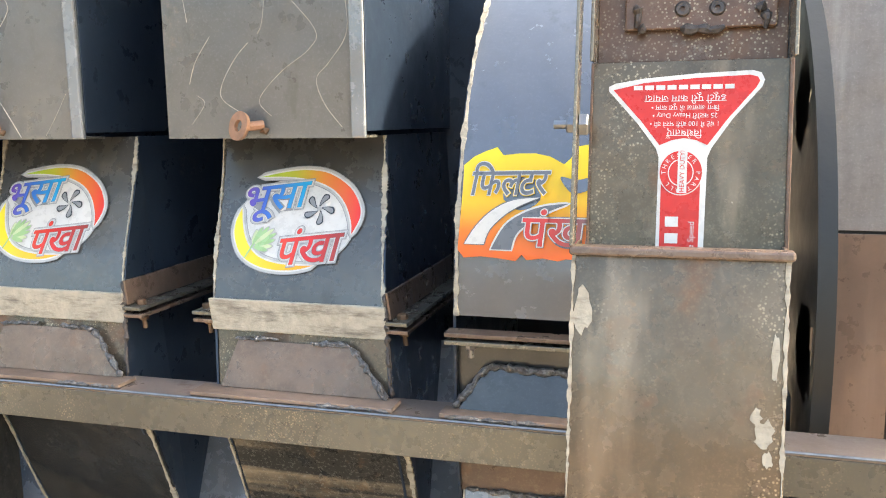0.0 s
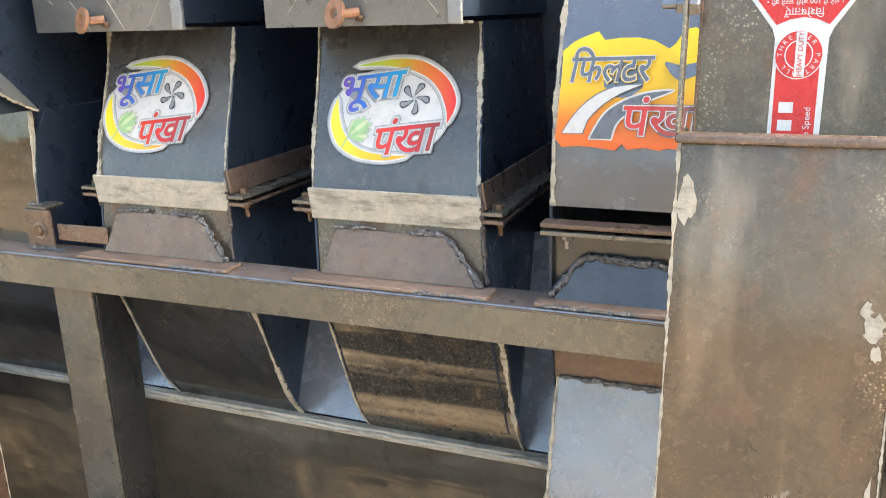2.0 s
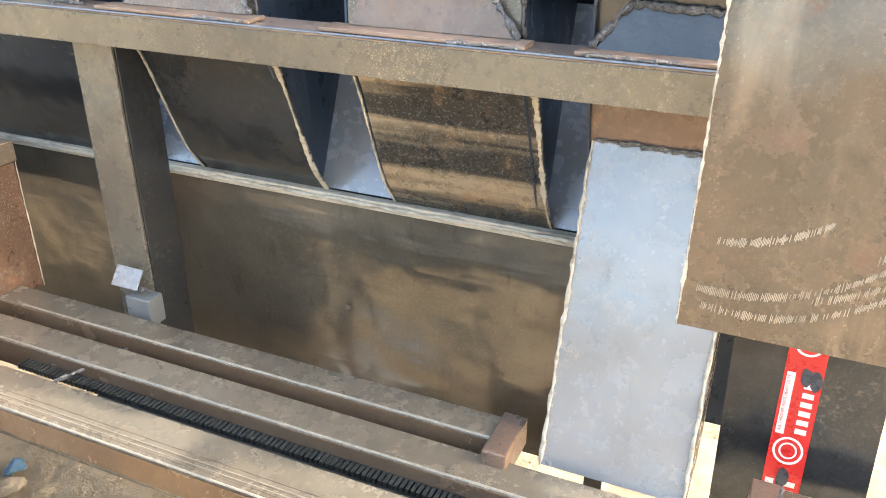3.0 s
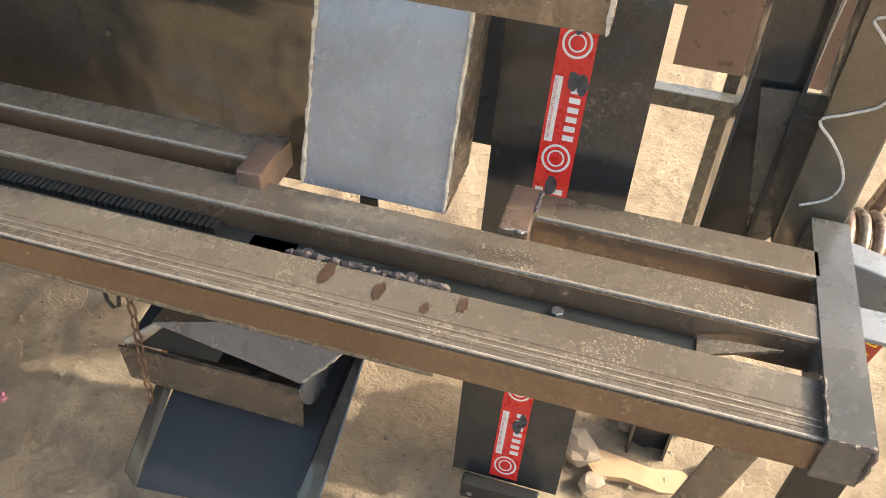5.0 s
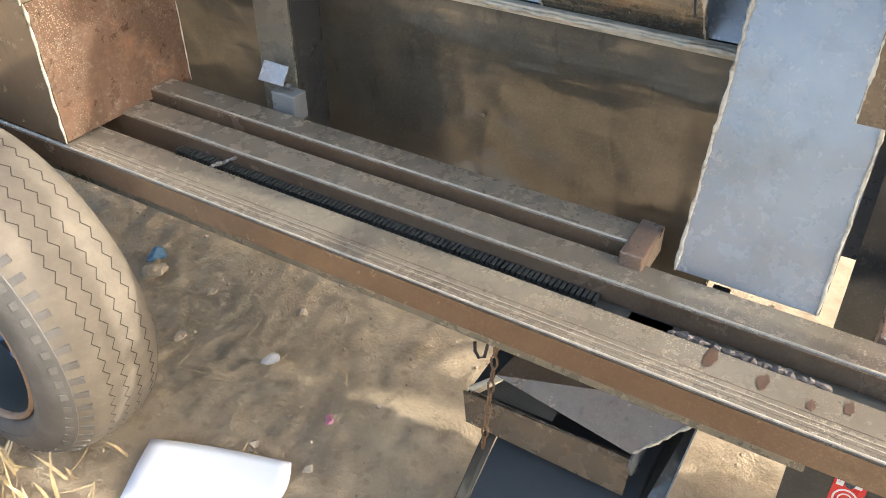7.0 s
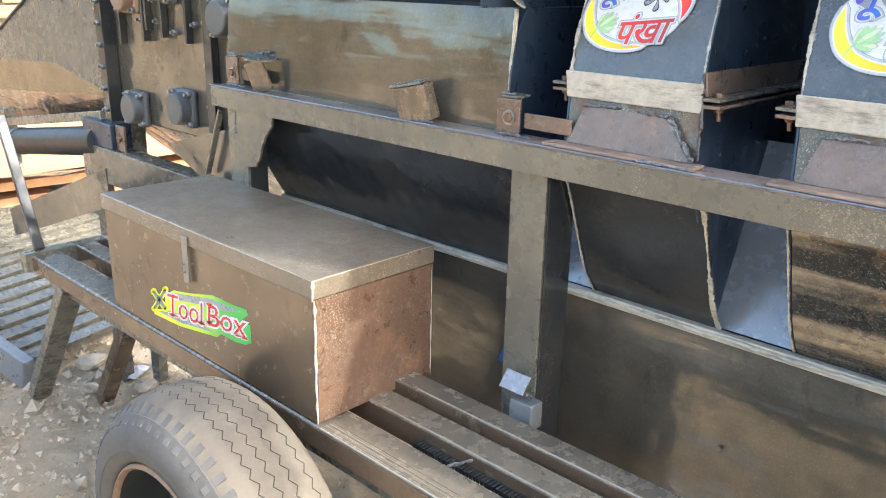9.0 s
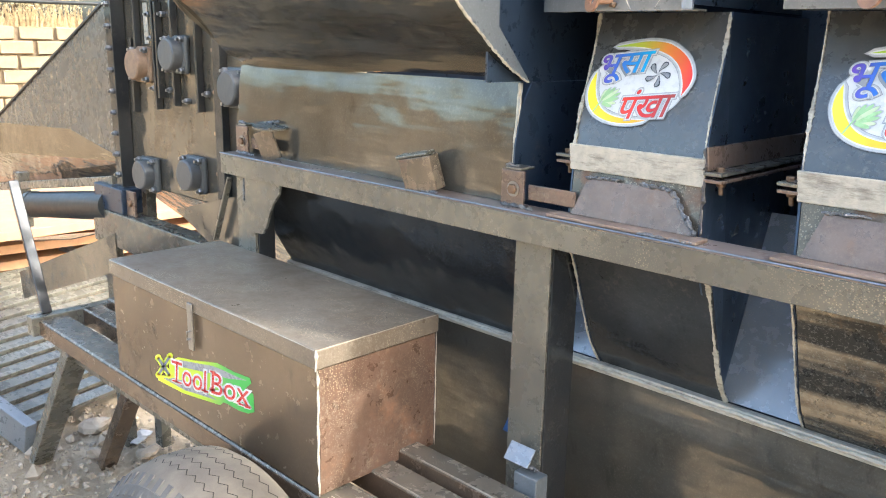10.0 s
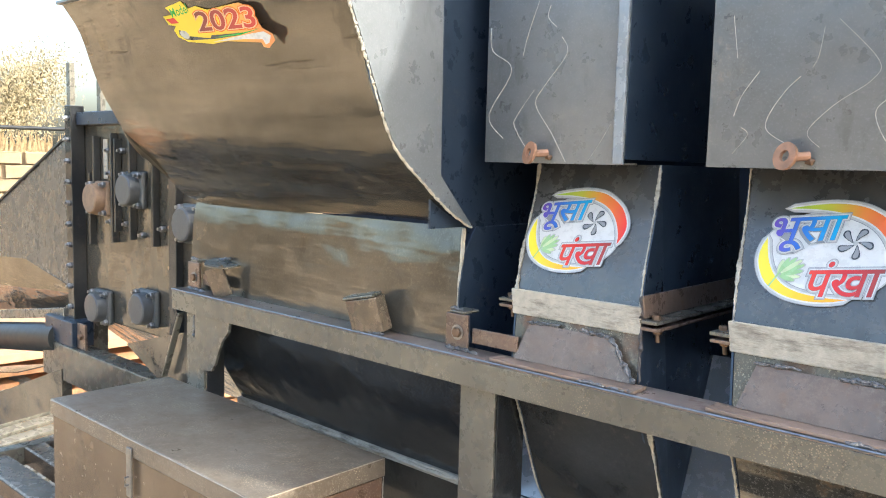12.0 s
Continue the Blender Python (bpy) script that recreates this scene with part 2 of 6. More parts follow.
def add_prism(bm, poly, axis, a, b):
    """A polygon extruded along an axis from a to b; poly holds the two other coordinates in x, y, z order."""
    def P(u, w, k):
        return {"x": (k, u, w), "y": (u, k, w), "z": (u, w, k)}[axis]
    lo = [bm.verts.new(P(u, w, a)) for u, w in poly]
    hi = [bm.verts.new(P(u, w, b)) for u, w in poly]
    n = len(poly)
    bm.faces.new(lo)
    bm.faces.new(hi[::-1])
    for i in range(n):
        bm.faces.new((lo[i], lo[(i + 1) % n], hi[(i + 1) % n], hi[i]))
    return bm


def prism(poly, axis, a, b):
    return add_prism(bmesh.new(), poly, axis, a, b)


def sheet(line, thick, x0, x1, nx=1, wave=0.0, seed=0.0, freq=(3.1, 4.0, 5.3)):
    """A bent plate: a line in y, z swept along x, with thickness towards +y, slightly dented."""
    bm = bmesh.new()
    pts = [Vector((0, y, z)) for y, z in line]
    nor = []
    for i in range(len(pts)):
        d = (pts[min(i + 1, len(pts) - 1)] - pts[max(i - 1, 0)]).normalized()
        n = Vector((0, -d.z, d.y))
        nor.append(n if n.y > 0 else -n)
    front, back = [], []
    for k in range(nx + 1):
        x = x0 + (x1 - x0) * k / nx
        fr, bk = [], []
        for p, n in zip(pts, nor):
            w = wave * noise.noise(Vector((x * freq[0] + seed, p.y * freq[1] + seed, p.z * freq[2])))
            fr.append(bm.verts.new(Vector((x, p.y, p.z)) + n * w))
            bk.append(bm.verts.new(Vector((x, p.y, p.z)) + n * (w + thick)))
        front.append(fr)
        back.append(bk)
    m = len(pts)
    for k in range(nx):
        for i in range(m - 1):
            bm.faces.new((front[k][i], front[k + 1][i], front[k + 1][i + 1], front[k][i + 1]))
            bm.faces.new((back[k][i], back[k][i + 1], back[k + 1][i + 1], back[k + 1][i]))
        bm.faces.new((front[k][0], back[k][0], back[k + 1][0], front[k + 1][0]))
        bm.faces.new((front[k][-1], front[k + 1][-1], back[k + 1][-1], back[k][-1]))
    for k in (0, nx):
        for i in range(m - 1):
            q = (front[k][i], front[k][i + 1], back[k][i + 1], back[k][i])
            bm.faces.new(q)
    return bm


def smooth_line(pts, n=16):
    """Catmull-Rom through the points."""
    p = [Vector(q) for q in pts]
    out = []
    for i in range(len(p) - 1):
        a, b, c, d = p[max(i - 1, 0)], p[i], p[i + 1], p[min(i + 2, len(p) - 1)]
        for k in range(n):
            t = k / n
            out.append(0.5 * (2 * b + (c - a) * t + (2 * a - 5 * b + 4 * c - d) * t * t + (3 * b - a - 3 * c + d) * t ** 3))
    return [tuple(q) for q in out + [p[-1]]]


def add_tube(bm, pts, radius, seg=8, caps=True):
    """A round bar along 3D points; radius is a number or one number a point."""
    rings = []
    P = [Vector(p) for p in pts]
    for i, p in enumerate(P):
        d = (P[min(i + 1, len(P) - 1)] - P[max(i - 1, 0)]).normalized()
        s = d.cross(Vector((0, 0, 1)) if abs(d.z) < 0.9 else Vector((1, 0, 0))).normalized()
        t = d.cross(s)
        r = radius[i] if isinstance(radius, (list, tuple)) else radius
        rings.append([bm.verts.new(p + r * (math.cos(a) * s + math.sin(a) * t)) for a in (2 * math.pi * k / seg for k in range(seg))])
    for a, b in zip(rings, rings[1:]):
        for k in range(seg):
            bm.faces.new((a[k], a[(k + 1) % seg], b[(k + 1) % seg], b[k]))
    if caps:
        bm.faces.new(rings[0][::-1])
        bm.faces.new(rings[-1])
    return bm


def tube(pts, radius, seg=12, caps=True):
    return add_tube(bmesh.new(), pts, radius, seg, caps)


def lathe(profile, at, axis, seg=48):
    """A turned shape: (distance along the axis, radius) pairs."""
    bm = bmesh.new()
    ax = Vector(axis).normalized()
    s = ax.cross(Vector((0, 0, 1)) if abs(ax.z) < 0.9 else Vector((1, 0, 0))).normalized()
    t = ax.cross(s)
    rings = [[bm.verts.new(Vector(at) + ax * h + r * (math.cos(a) * s + math.sin(a) * t)) for a in (2 * math.pi * k / seg for k in range(seg))]
             for h, r in profile]
    for a, b in zip(rings, rings[1:]):
        for k in range(seg):
            bm.faces.new((a[k], a[(k + 1) % seg], b[(k + 1) % seg], b[k]))
    if profile[0] != profile[-1]:
        bm.faces.new(rings[0][::-1])
        bm.faces.new(rings[-1])
    else:
        bmesh.ops.remove_doubles(bm, verts=bm.verts, dist=1e-5)
    return bm


def weld(points, r=0.005, seed=0, step=0.006):
    """An uneven hand-laid weld bead along 3D points."""
    rnd = random.Random(seed)
    P = [Vector(p) for p in points]
    line = []
    for a, b in zip(P, P[1:]):
        n = max(2, int((b - a).length / step))
        line += [a.lerp(b, k / n) for k in range(n)]
    line.append(P[-1])
    line = [p + Vector([rnd.uniform(-1, 1) * r * 0.28 for _ in range(3)]) for p in line]
    r *= 0.72
    rad = [r * (0.5 + 0.9 * rnd.random()) for _ in line]
    rad[0] = rad[-1] = r * 0.4
    return tube(line, rad, 7)


def bar(a, b, w, h, bevel=0.003, up=(0, 0, 1)):
    """A square bar from a to b."""
    a, b = Vector(a), Vector(b)
    d = (b - a).normalized()
    s = d.cross(Vector(up)).normalized()
    t = s.cross(d)
    m = Matrix.Translation(a) @ Matrix((s, t, d)).transposed().to_4x4()
    return box((-w / 2, -h / 2, 0), (w / 2, h / 2, (b - a).length), bevel, m)


def hexbolt(at, axis, r=0.008, h=0.007, shank=0.0):
    bm = lathe([(0, r), (h * 0.8, r), (h, r * 0.85)], at, axis, 6)
    if shank:
        a = Vector(at)
        add_tube(bm, [a, a + Vector(axis).normalized() * (h + shank)], r * 0.5, 10)
    return bm


# ---- ground ----
def axis_steps(lo, hi, near_lo, near_hi, fine, grow=1.25):
    out = list(np.arange(near_lo, near_hi + 1e-6, fine))
    for sign, start, end in ((-1, near_lo, lo), (1, near_hi, hi)):
        step, p = fine, start
        while sign * (end - p) > 0:
            step *= grow
            p += sign * step
            out.append(p)
    return sorted(out)


def build_ground():
    xs, ys = axis_steps(-400, 400, -3.2, 1.6, 0.02), axis_steps(-400, 400, 1.2, 3.4, 0.02)
    bm = bmesh.new()
    rows = []
    for x in xs:
        r = []
        for y in ys:
            z = 0.03 * noise.noise(Vector((x * 0.9, y * 0.9, 0))) + 0.014 * noise.noise(Vector((x * 4, y * 4, 3))) + 0.009 * noise.noise(Vector((x * 11, y * 11, 7)))
            z += 0.020 * abs(noise.noise(Vector((x * 17, y * 12, 1)))) + 0.010 * max(0.0, noise.noise(Vector((x * 7.5, y * 7.5, 11))) - 0.1)
            z += 0.016 * max(0.0, 0.32 - abs(noise.noise(Vector((x * 9, y * 9, 5))))) + 0.008 * noise.noise(Vector((x * 24, y * 24, 2)))
            if abs(x) > 8 or abs(y) > 9:
                z = 0.0
            r.append(bm.verts.new((x, y, z - 0.03)))
        rows.append(r)
    for a, b in zip(rows, rows[1:]):
        for k in range(len(ys) - 1):
            bm.faces.new((a[k], b[k], b[k + 1], a[k + 1]))
    m, nt, b = base_mat("trodden_sand")
    big = tex(nt, "ShaderNodeTexNoise", 1.6, 6, 0.6)
    col = mix(nt, ramp(nt, big, [(0.3, (0,)), (0.7, (1,))]), (0.52, 0.405, 0.265), (0.66, 0.545, 0.385))
    mid = tex(nt, "ShaderNodeTexNoise", 14, 8, 0.7, None, 2)
    col = mix(nt, ramp(nt, mid, [(0.35, (0.45,)), (0.6, (0,))]), col, (0.33, 0.24, 0.145))
    grit = tex(nt, "ShaderNodeTexNoise", 160, 4, 0.8, None, 5)
    col = mix(nt, ramp(nt, grit, [(0.60, (0,)), (0.70, (0.6,))]), col, (0.66, 0.56, 0.42))
    clod = tex(nt, "ShaderNodeTexVoronoi", 26, offset=9)
    col = mix(nt, ramp(nt, clod, [(0.16, (0.5,)), (0.30, (0,))]), col, (0.40, 0.30, 0.19))
    nt.links.new(col, b.inputs["Base Color"])
    b.inputs["Roughness"].default_value = 0.95
    h = nt.nodes.new("ShaderNodeMath")
    h.operation = "MULTIPLY_ADD"
    nt.links.new(grit, h.inputs[0])
    h.inputs[1].default_value = 0.25
    nt.links.new(mid, h.inputs[2])
    bump(nt, b, h.outputs[0], 1.0, 0.09)
    return tagged(part("ground", bm, m, None, "", 60), "dry trodden sandy earth with footprints and straw", "ground", kind="structure")


build_ground()


# ---- chassis ----
TOP = 0.69


def channel(y0, y1, z0, z1, x0, x1, t=0.008):
    """A rolled channel lying with its back up and one flange to each side."""
    p = [(y0, z0), (y0, z1 - 0.004), (y0 + 0.004, z1), (y1 - 0.004, z1), (y1, z1 - 0.004), (y1, z0), (y1 - t, z0), (y1 - t, z1 - t), (y0 + t, z1 - t), (y0 + t, z0)]
    return prism(p, "x", x0, x1)


V_RUSTSPOT = plain("rust_stain", (0.07, 0.038, 0.022), 0.6, 0.1, 0.25, 60, 0.2)


def drip(x, y, w, seed, z=0.6912):
    r = random.Random(seed)
    bm = bmesh.new()
    bm.faces.new([bm.verts.new((x + w * 0.5 * math.cos(a) * r.uniform(0.7, 1.1), y + w * 1.1 * math.sin(a) * r.uniform(0.6, 1.2), z)) for a in np.linspace(0, 6.0, 14)])
    return bm


def build_chassis():
    c = thing("chassis_frame", (-0.6, 2.05, 0.62), "brown mill-scaled steel chassis frame of welded channels", "vehicle chassis")
    part("outer_rail", channel(1.895, 1.988, 0.635, TOP, -2.33, 1.125), BEAM_RUST, c, "wide brown channel with scratched lines")
    part("middle_rail", channel(2.04, 2.108, 0.645, 0.702, -2.30, 1.125), BEAM_RUST, c)
    part("inner_rail", channel(2.125, 2.185, 0.668, 0.722, -2.30, 0.318), BEAM_RUST, c)
    part("inner_rail", channel(2.155, 2.215, 0.648, 0.705, 0.735, 1.125), BEAM_RUST, c)
    part("lower_rail", box((-2.28, 1.925, 0.585), (0.66, 1.985, 0.634)), BEAM, c, "darker rail under the wide channel")
    for x0, x1, y, z0, z1 in ((-2.33, 1.12, 1.895, 0.636, 0.684), (-2.30, 1.12, 2.04, 0.646, 0.697), (-2.30, 0.311, 2.125, 0.669, 0.717), (0.738, 1.12, 2.155, 0.649, 0.700)):
        part("rail_face", box((x0, y - 0.0028, z0), (x1, y - 0.0003, z1), 0), RAILFACE, c, "glossy brown rolled face")
    part("joint_plate", box((0.312, 2.085, 0.675), (0.352, 2.19, 0.728)), RUST, c, "rusty square packing piece with weld")
    part("joint_plate", box((0.695, 2.108, 0.66), (0.737, 2.212, 0.712)), RUST, c, "rusty square packing piece with weld")
    part("end_rail", prism([(1.12, 1.885), (1.172, 1.885), (1.172, 2.29), (1.12, 2.29)], "z", 0.635, 0.705), FANFRONT, c, "grey-green primed end channel")
    part("end_rail", box((-2.36, 1.87, 0.635), (-2.31, 2.30, 0.70)), BEAM, c)
    for i, (x, y0, y1) in enumerate(((-0.45, 1.985, 2.04), (-0.42, 2.105, 2.13))):
        part("weld_bead", weld([(x - 0.025, y0, TOP - 0.004), (x + 0.0, y1, TOP)], 0.0045, 40 + i), WELD if i < 3 else WELD_DARK, c)
    part("weld_bead", weld([(0.43, 1.993, TOP - 0.004), (0.66, 1.994, TOP - 0.004)], 0.008, 3), WELD_DARK, c)
    part("weld_bead", weld([(0.702, 2.108, 0.711), (0.735, 2.109, 0.711)], 0.004, 4), WELD, c)
    part("weld_bead", weld([(0.737, 2.155, 0.711), (0.738, 2.212, 0.711)], 0.004, 5), WELD, c)
    part("weld_bead", weld([(1.12, 1.90, 0.703), (1.121, 1.99, 0.703)], 0.004, 6), WELD_DARK, c)
    part("weld_bead", weld([(1.13, 1.886, 0.703), (1.172, 1.886, 0.703), (1.172, 1.886, 0.64)], 0.005, 7), WELD_DARK, c)
    for k, y in enumerate((1.905, 1.911, 1.918, 1.9205, 1.931)):
        part("scribed_line", box((-0.76, y, TOP), (1.12, y + (0.0014 if k % 2 else 0.0010), TOP + 0.0007), 0), SCRATCH if k % 2 else RUST, c, "pale scored line")
    # Thin bright tubes put the edge highlights of the rails into the colour.
    for y, z, x0, x1 in ((1.896, TOP - 0.001, -0.76, 1.12), (2.042, 0.701, -0.72, 1.12), (2.127, 0.721, -0.70, 0.315), (2.157, 0.704, 0.74, 1.12)):
        part("worn_edge", tube([(x0, y, z), (x1, y, z)], 0.0019, 6), SCRATCH, c, "rubbed edge, its highlight added as a bright strip")
    for k, (x, y, w) in enumerate(((0.50, 1.967, 0.020), (0.575, 1.955, 0.018), (0.64, 1.945, 0.012), (0.685, 1.965, 0.014))):
        part("rust_drip", drip(x, y, w, k), V_RUSTSPOT, c, "dark rust-brown drip stain")
    part("leg", bar((1.10, 2.0, 0.64), (1.00, 2.05, -0.03), 0.05, 0.05), BEAM_RUST, c)
    part("leg", bar((1.165, 1.95, 0.64), (1.17, 1.99, -0.03), 0.06, 0.02), BLACK, c)
    part("leg", bar((-2.10, 1.93, 0.64), (-2.74, 1.99, -0.03), 0.075, 0.05), BEAM, c)
    part("leg", bar((-1.98, 2.12, 0.64), (-2.52, 2.16, -0.03), 0.06, 0.05), RAILFACE, c)
    return c


build_chassis()


# ---- main body: posts, long angle, lower panel, back wall ----
def build_body():
    b = thing("thresher_body", (-0.6, 2.6, 0.6), "dark bare-steel threshing machine body under assembly", "machine")
    part("long_angle", box((-1.66, 2.222, 1.242), (1.4, 2.228, 1.296), 0.001), BEAM, b, "long olive-grey angle bar")
    part("top_flange", box((-1.66, 2.222, 1.2962), (1.4, 2.295, 1.302), 0.001), PINKSCALE, b, "pinkish scaled top flange, lightened as by the sky")
    part("post", box((-0.545, 2.236, 0.55), (-0.455, 2.242, 1.296), 0.001), BEAM, b)
    part("post_flange", box((-0.458, 2.243, 0.55), (-0.452, 2.33, 1.296), 0.001), SHEET_DARK, b)
    part("post", box((-1.60, 2.236, 0.70), (-1.51, 2.244, 1.242), 0.001), BEAM, b)
    part("post_flange", box((-1.512, 2.245, 0.70), (-1.505, 2.30, 1.242), 0.001), SHEET_DARK, b)
    part("lower_panel", sheet(smooth_line([(2.43, 0.45), (2.425, 0.7), (2.415, 0.945)], 8), 0.004, -1.60, 0.40, 48, 0.007, 3), SHEET, b, "glossy brown sheet-steel side panel")
    part("panel_lip", box((-1.60, 2.405, 0.935), (0.42, 2.425, 0.955), 0.002), PUTTY, b, "pale primed edge strip")
    part("deck", prism([(2.43, 0.955), (2.62, 1.30), (2.62, 1.304), (2.426, 0.957)], "x", -0.60, 0.42), GREY, b, "blue-grey primed sloping sheet")
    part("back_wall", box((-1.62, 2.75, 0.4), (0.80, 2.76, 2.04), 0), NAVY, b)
    part("upper_wall", box((-1.62, 2.92, 1.5), (0.80, 2.93, 2.7), 0), LID, b)
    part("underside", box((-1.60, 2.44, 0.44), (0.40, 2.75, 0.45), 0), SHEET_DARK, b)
    # Silver tube paints the highlight along the angle's front edge.
    part("worn_edge", tube([(-1.66, 2.2215, 1.301), (1.4, 2.2215, 1.301)], 0.0022, 6), BOLT, b, "rubbed edge, its highlight added as a bright strip")
    part("ragged_edge", weld([(-1.55, 2.404, 0.946), (0.40, 2.404, 0.946)], 0.007, 88, 0.03), PUTTY, b)
    part("weld_bead", weld([(-0.452, 2.236, 1.29), (-0.452, 2.236, 1.262)], 0.005, 9), WELD, b)
    return b


body = build_body()

# ---- fan housings ----
LOWER = smooth_line([(2.262, 1.30), (2.278, 1.25), (2.306, 1.19), (2.346, 1.09), (2.382, 1.01), (2.43, 0.945)], 5)
UPPER = smooth_line([(2.298, 1.44), (2.320, 1.50), (2.354, 1.57), (2.382, 1.63), (2.405, 1.692)], 5)


def y_on(line, z):
    zs = sorted((q[1], q[0]) for q in line)
    return float(np.interp(z, [q[0] for q in zs], [q[1] for q in zs]))


def side_poly(line, back):
    return [(y, z) for y, z in line] + [(back, line[-1][1]), (back, line[0][1])]


def ragged(line, x, seed, lo=0.002, hi=0.009, lift=0.0045):
    """A ragged rubbed strip along a bent plate edge, uneven on its inner side."""
    r = random.Random(seed)
    fine = []
    for (y0, z0), (y1, z1) in zip(line, line[1:]):
        for k in range(5):
            fine.append((y0 + (y1 - y0) * k / 5, z0 + (z1 - z0) * k / 5))
    fine.append(line[-1])
    bm, prev = bmesh.new(), None
    w = (lo + hi) / 2
    for y, z in fine:
        w = min(max(w + r.uniform(-0.0022, 0.0022), lo), hi)
        a = x - w * r.uniform(0.35, 0.65)
        row = [bm.verts.new((a, y - lift, z)), bm.verts.new((a + w, y - lift, z)), bm.verts.new((a + w, y + 0.002, z)), bm.verts.new((a, y + 0.002, z))]
        if prev:
            for k in range(4):
                bm.faces.new((prev[k], prev[(k + 1) % 4], row[(k + 1) % 4], row[k]))
        prev = row
    return bm


def housing_skew(z):
    """The upper casing stands slightly askew to the lower one."""
    return 0.016 * min(max((z - 1.30) / 0.14, 0.0), 1.0) + 0.12 * max(0.0, z - 1.44)


def build_housing(x0, x1, lower_mat, seed):
    h = thing("fan_housing", ((x0 + x1) / 2, 2.4, 1.30), "dark steel blower housing with cream primed flange and round sticker", "fan housing", "blower housings")
    part("lower_casing", sheet(LOWER, 0.004, x0 + 0.006, x1 + 0.018, 4, 0.003, seed), lower_mat, h, "curved lower casing sheet")
    part("front_plate", sheet(UPPER, 0.004, x0 + 0.004, x1 - 0.004, 6, 0.004, seed + 2), FANFRONT, h, "curved dark front plate")
    full = list(reversed(LOWER))[:-1] + [(2.272, 1.31), (2.292, 1.40)] + UPPER
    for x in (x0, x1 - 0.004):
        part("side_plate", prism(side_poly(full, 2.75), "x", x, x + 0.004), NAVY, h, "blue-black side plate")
    part("neck_plate", sheet([(2.272, 1.302), (2.294, 1.40)], 0.004, x0 + 0.004, x1 - 0.004, 4, 0.002, seed), CHUTE, h)
    part("flange", box((x0 - 0.002, 2.286, 1.392), (x1 + 0.002, 2.293, 1.442), 0.002), PUTTY, h, "worn cream primed flange strip")
    g = bmesh.new()
    a, b = x0 + 0.015, x1 - 0.002
    v = [(a, 2.259, 1.310), (b, 2.259, 1.310), (b - 0.055, 2.280, 1.380), (a + 0.03, 2.280, 1.380)]
    add_quad(g, v, 0.005)
    part("gusset", g, RUST, h, "rusty trapezoid stiffener plate")
    part("packing_strip", box((x0 - 0.02, 2.226, 1.303), (x1 + 0.016, 2.270, 1.309), 0.001), PINK, h)
    part("weld_bead", weld([(x1 - 0.10, 2.226, 1.305), (x1 + 0.012, 2.228, 1.305)], 0.005, seed + 13), WELD, h)
    part("weld_bead", weld([v[1], v[2]], 0.007, seed), WELD, h)
    part("weld_bead", weld([(b - 0.055, 2.279, 1.381), (b - 0.12, 2.280, 1.383)], 0.006, seed + 1), WELD, h)
    part("weld_bead", weld([(a + 0.025, 2.279, 1.381), (a + 0.10, 2.280, 1.385)], 0.005, seed + 2), WELD, h)
    part("weld_bead", weld([(x1 + 0.001, 2.270, 1.31), (x1 + 0.001, 2.298, 1.46)], 0.005, seed + 3), WELD_DARK, h)
    for k, x in enumerate((x0, x1)):
        part("edge_strip", ragged(UPPER, x + (0.003 if k == 0 else -0.004), seed + k, 0.002, 0.010, 0.0025), PUTTY, h, "rubbed pale plate edge")
        part("edge_strip", ragged([q for q in LOWER if q[1] < 1.245], x + 0.014 * k, seed + 5 + k, 0.002, 0.011 if k else 0.005, 0.003), PUTTY, h, "rubbed pale plate edge")
    for x, s in ((x0, -1), (x1, 1)):
        for z in (1.402, 1.414):
            part("lug_bar", box((min(x, x + s * 0.034), 2.285, z), (max(x, x + s * 0.034), 2.72, z + 0.006), 0.001), RUST if z < 1.41 else BEAM, h)
        bolt = part("bolt", hexbolt((x + s * 0.02, 2.31, 1.420), (0, 0, 1), 0.008, 0.008), BOLT_RUST, h)
        part("nut", hexbolt((x + s * 0.02, 2.31, 1.402), (0, 0, -1), 0.008, 0.008, 0.014), BOLT_RUST, bolt)
        if s > 0:
            part("lug_angle", box((x + 0.004, 2.292, 1.4215), (x + 0.008, 2.72, 1.462), 0.001), RUST, h, "rusty side angle")
        part("weld_bead", weld([(x + s * 0.002, 2.28, 1.424), (x + s * 0.003, 2.50, 1.45), (x + s * 0.003, 2.70, 1.46)], 0.003, seed + 8), WELD_DARK, h)
    for o in h.children_recursive:
        for v in o.data.vertices:
            v.co.x -= housing_skew(v.co.z)
    return h


def add_quad(bm, v, t):
    """A flat plate from four corners, with thickness t behind it."""
    p = [Vector(q) for q in v]
    n = (p[1] - p[0]).cross(p[2] - p[0]).normalized() * -t
    a = [bm.verts.new(q) for q in p]
    b = [bm.verts.new(q + n) for q in p]
    bm.faces.new(a)
    bm.faces.new(b[::-1])
    k = len(p)
    for i in range(k):
        bm.faces.new((a[i], b[i], b[(i + 1) % k], a[(i + 1) % k]))
    return bm


def quad(v, t=0.004):
    return add_quad(bmesh.new(), v, t)


housing_1 = build_housing(-0.445, -0.163, SHEET_DARK, 11)
housing_2 = build_housing(0.000, 0.290, STREAK, 31)


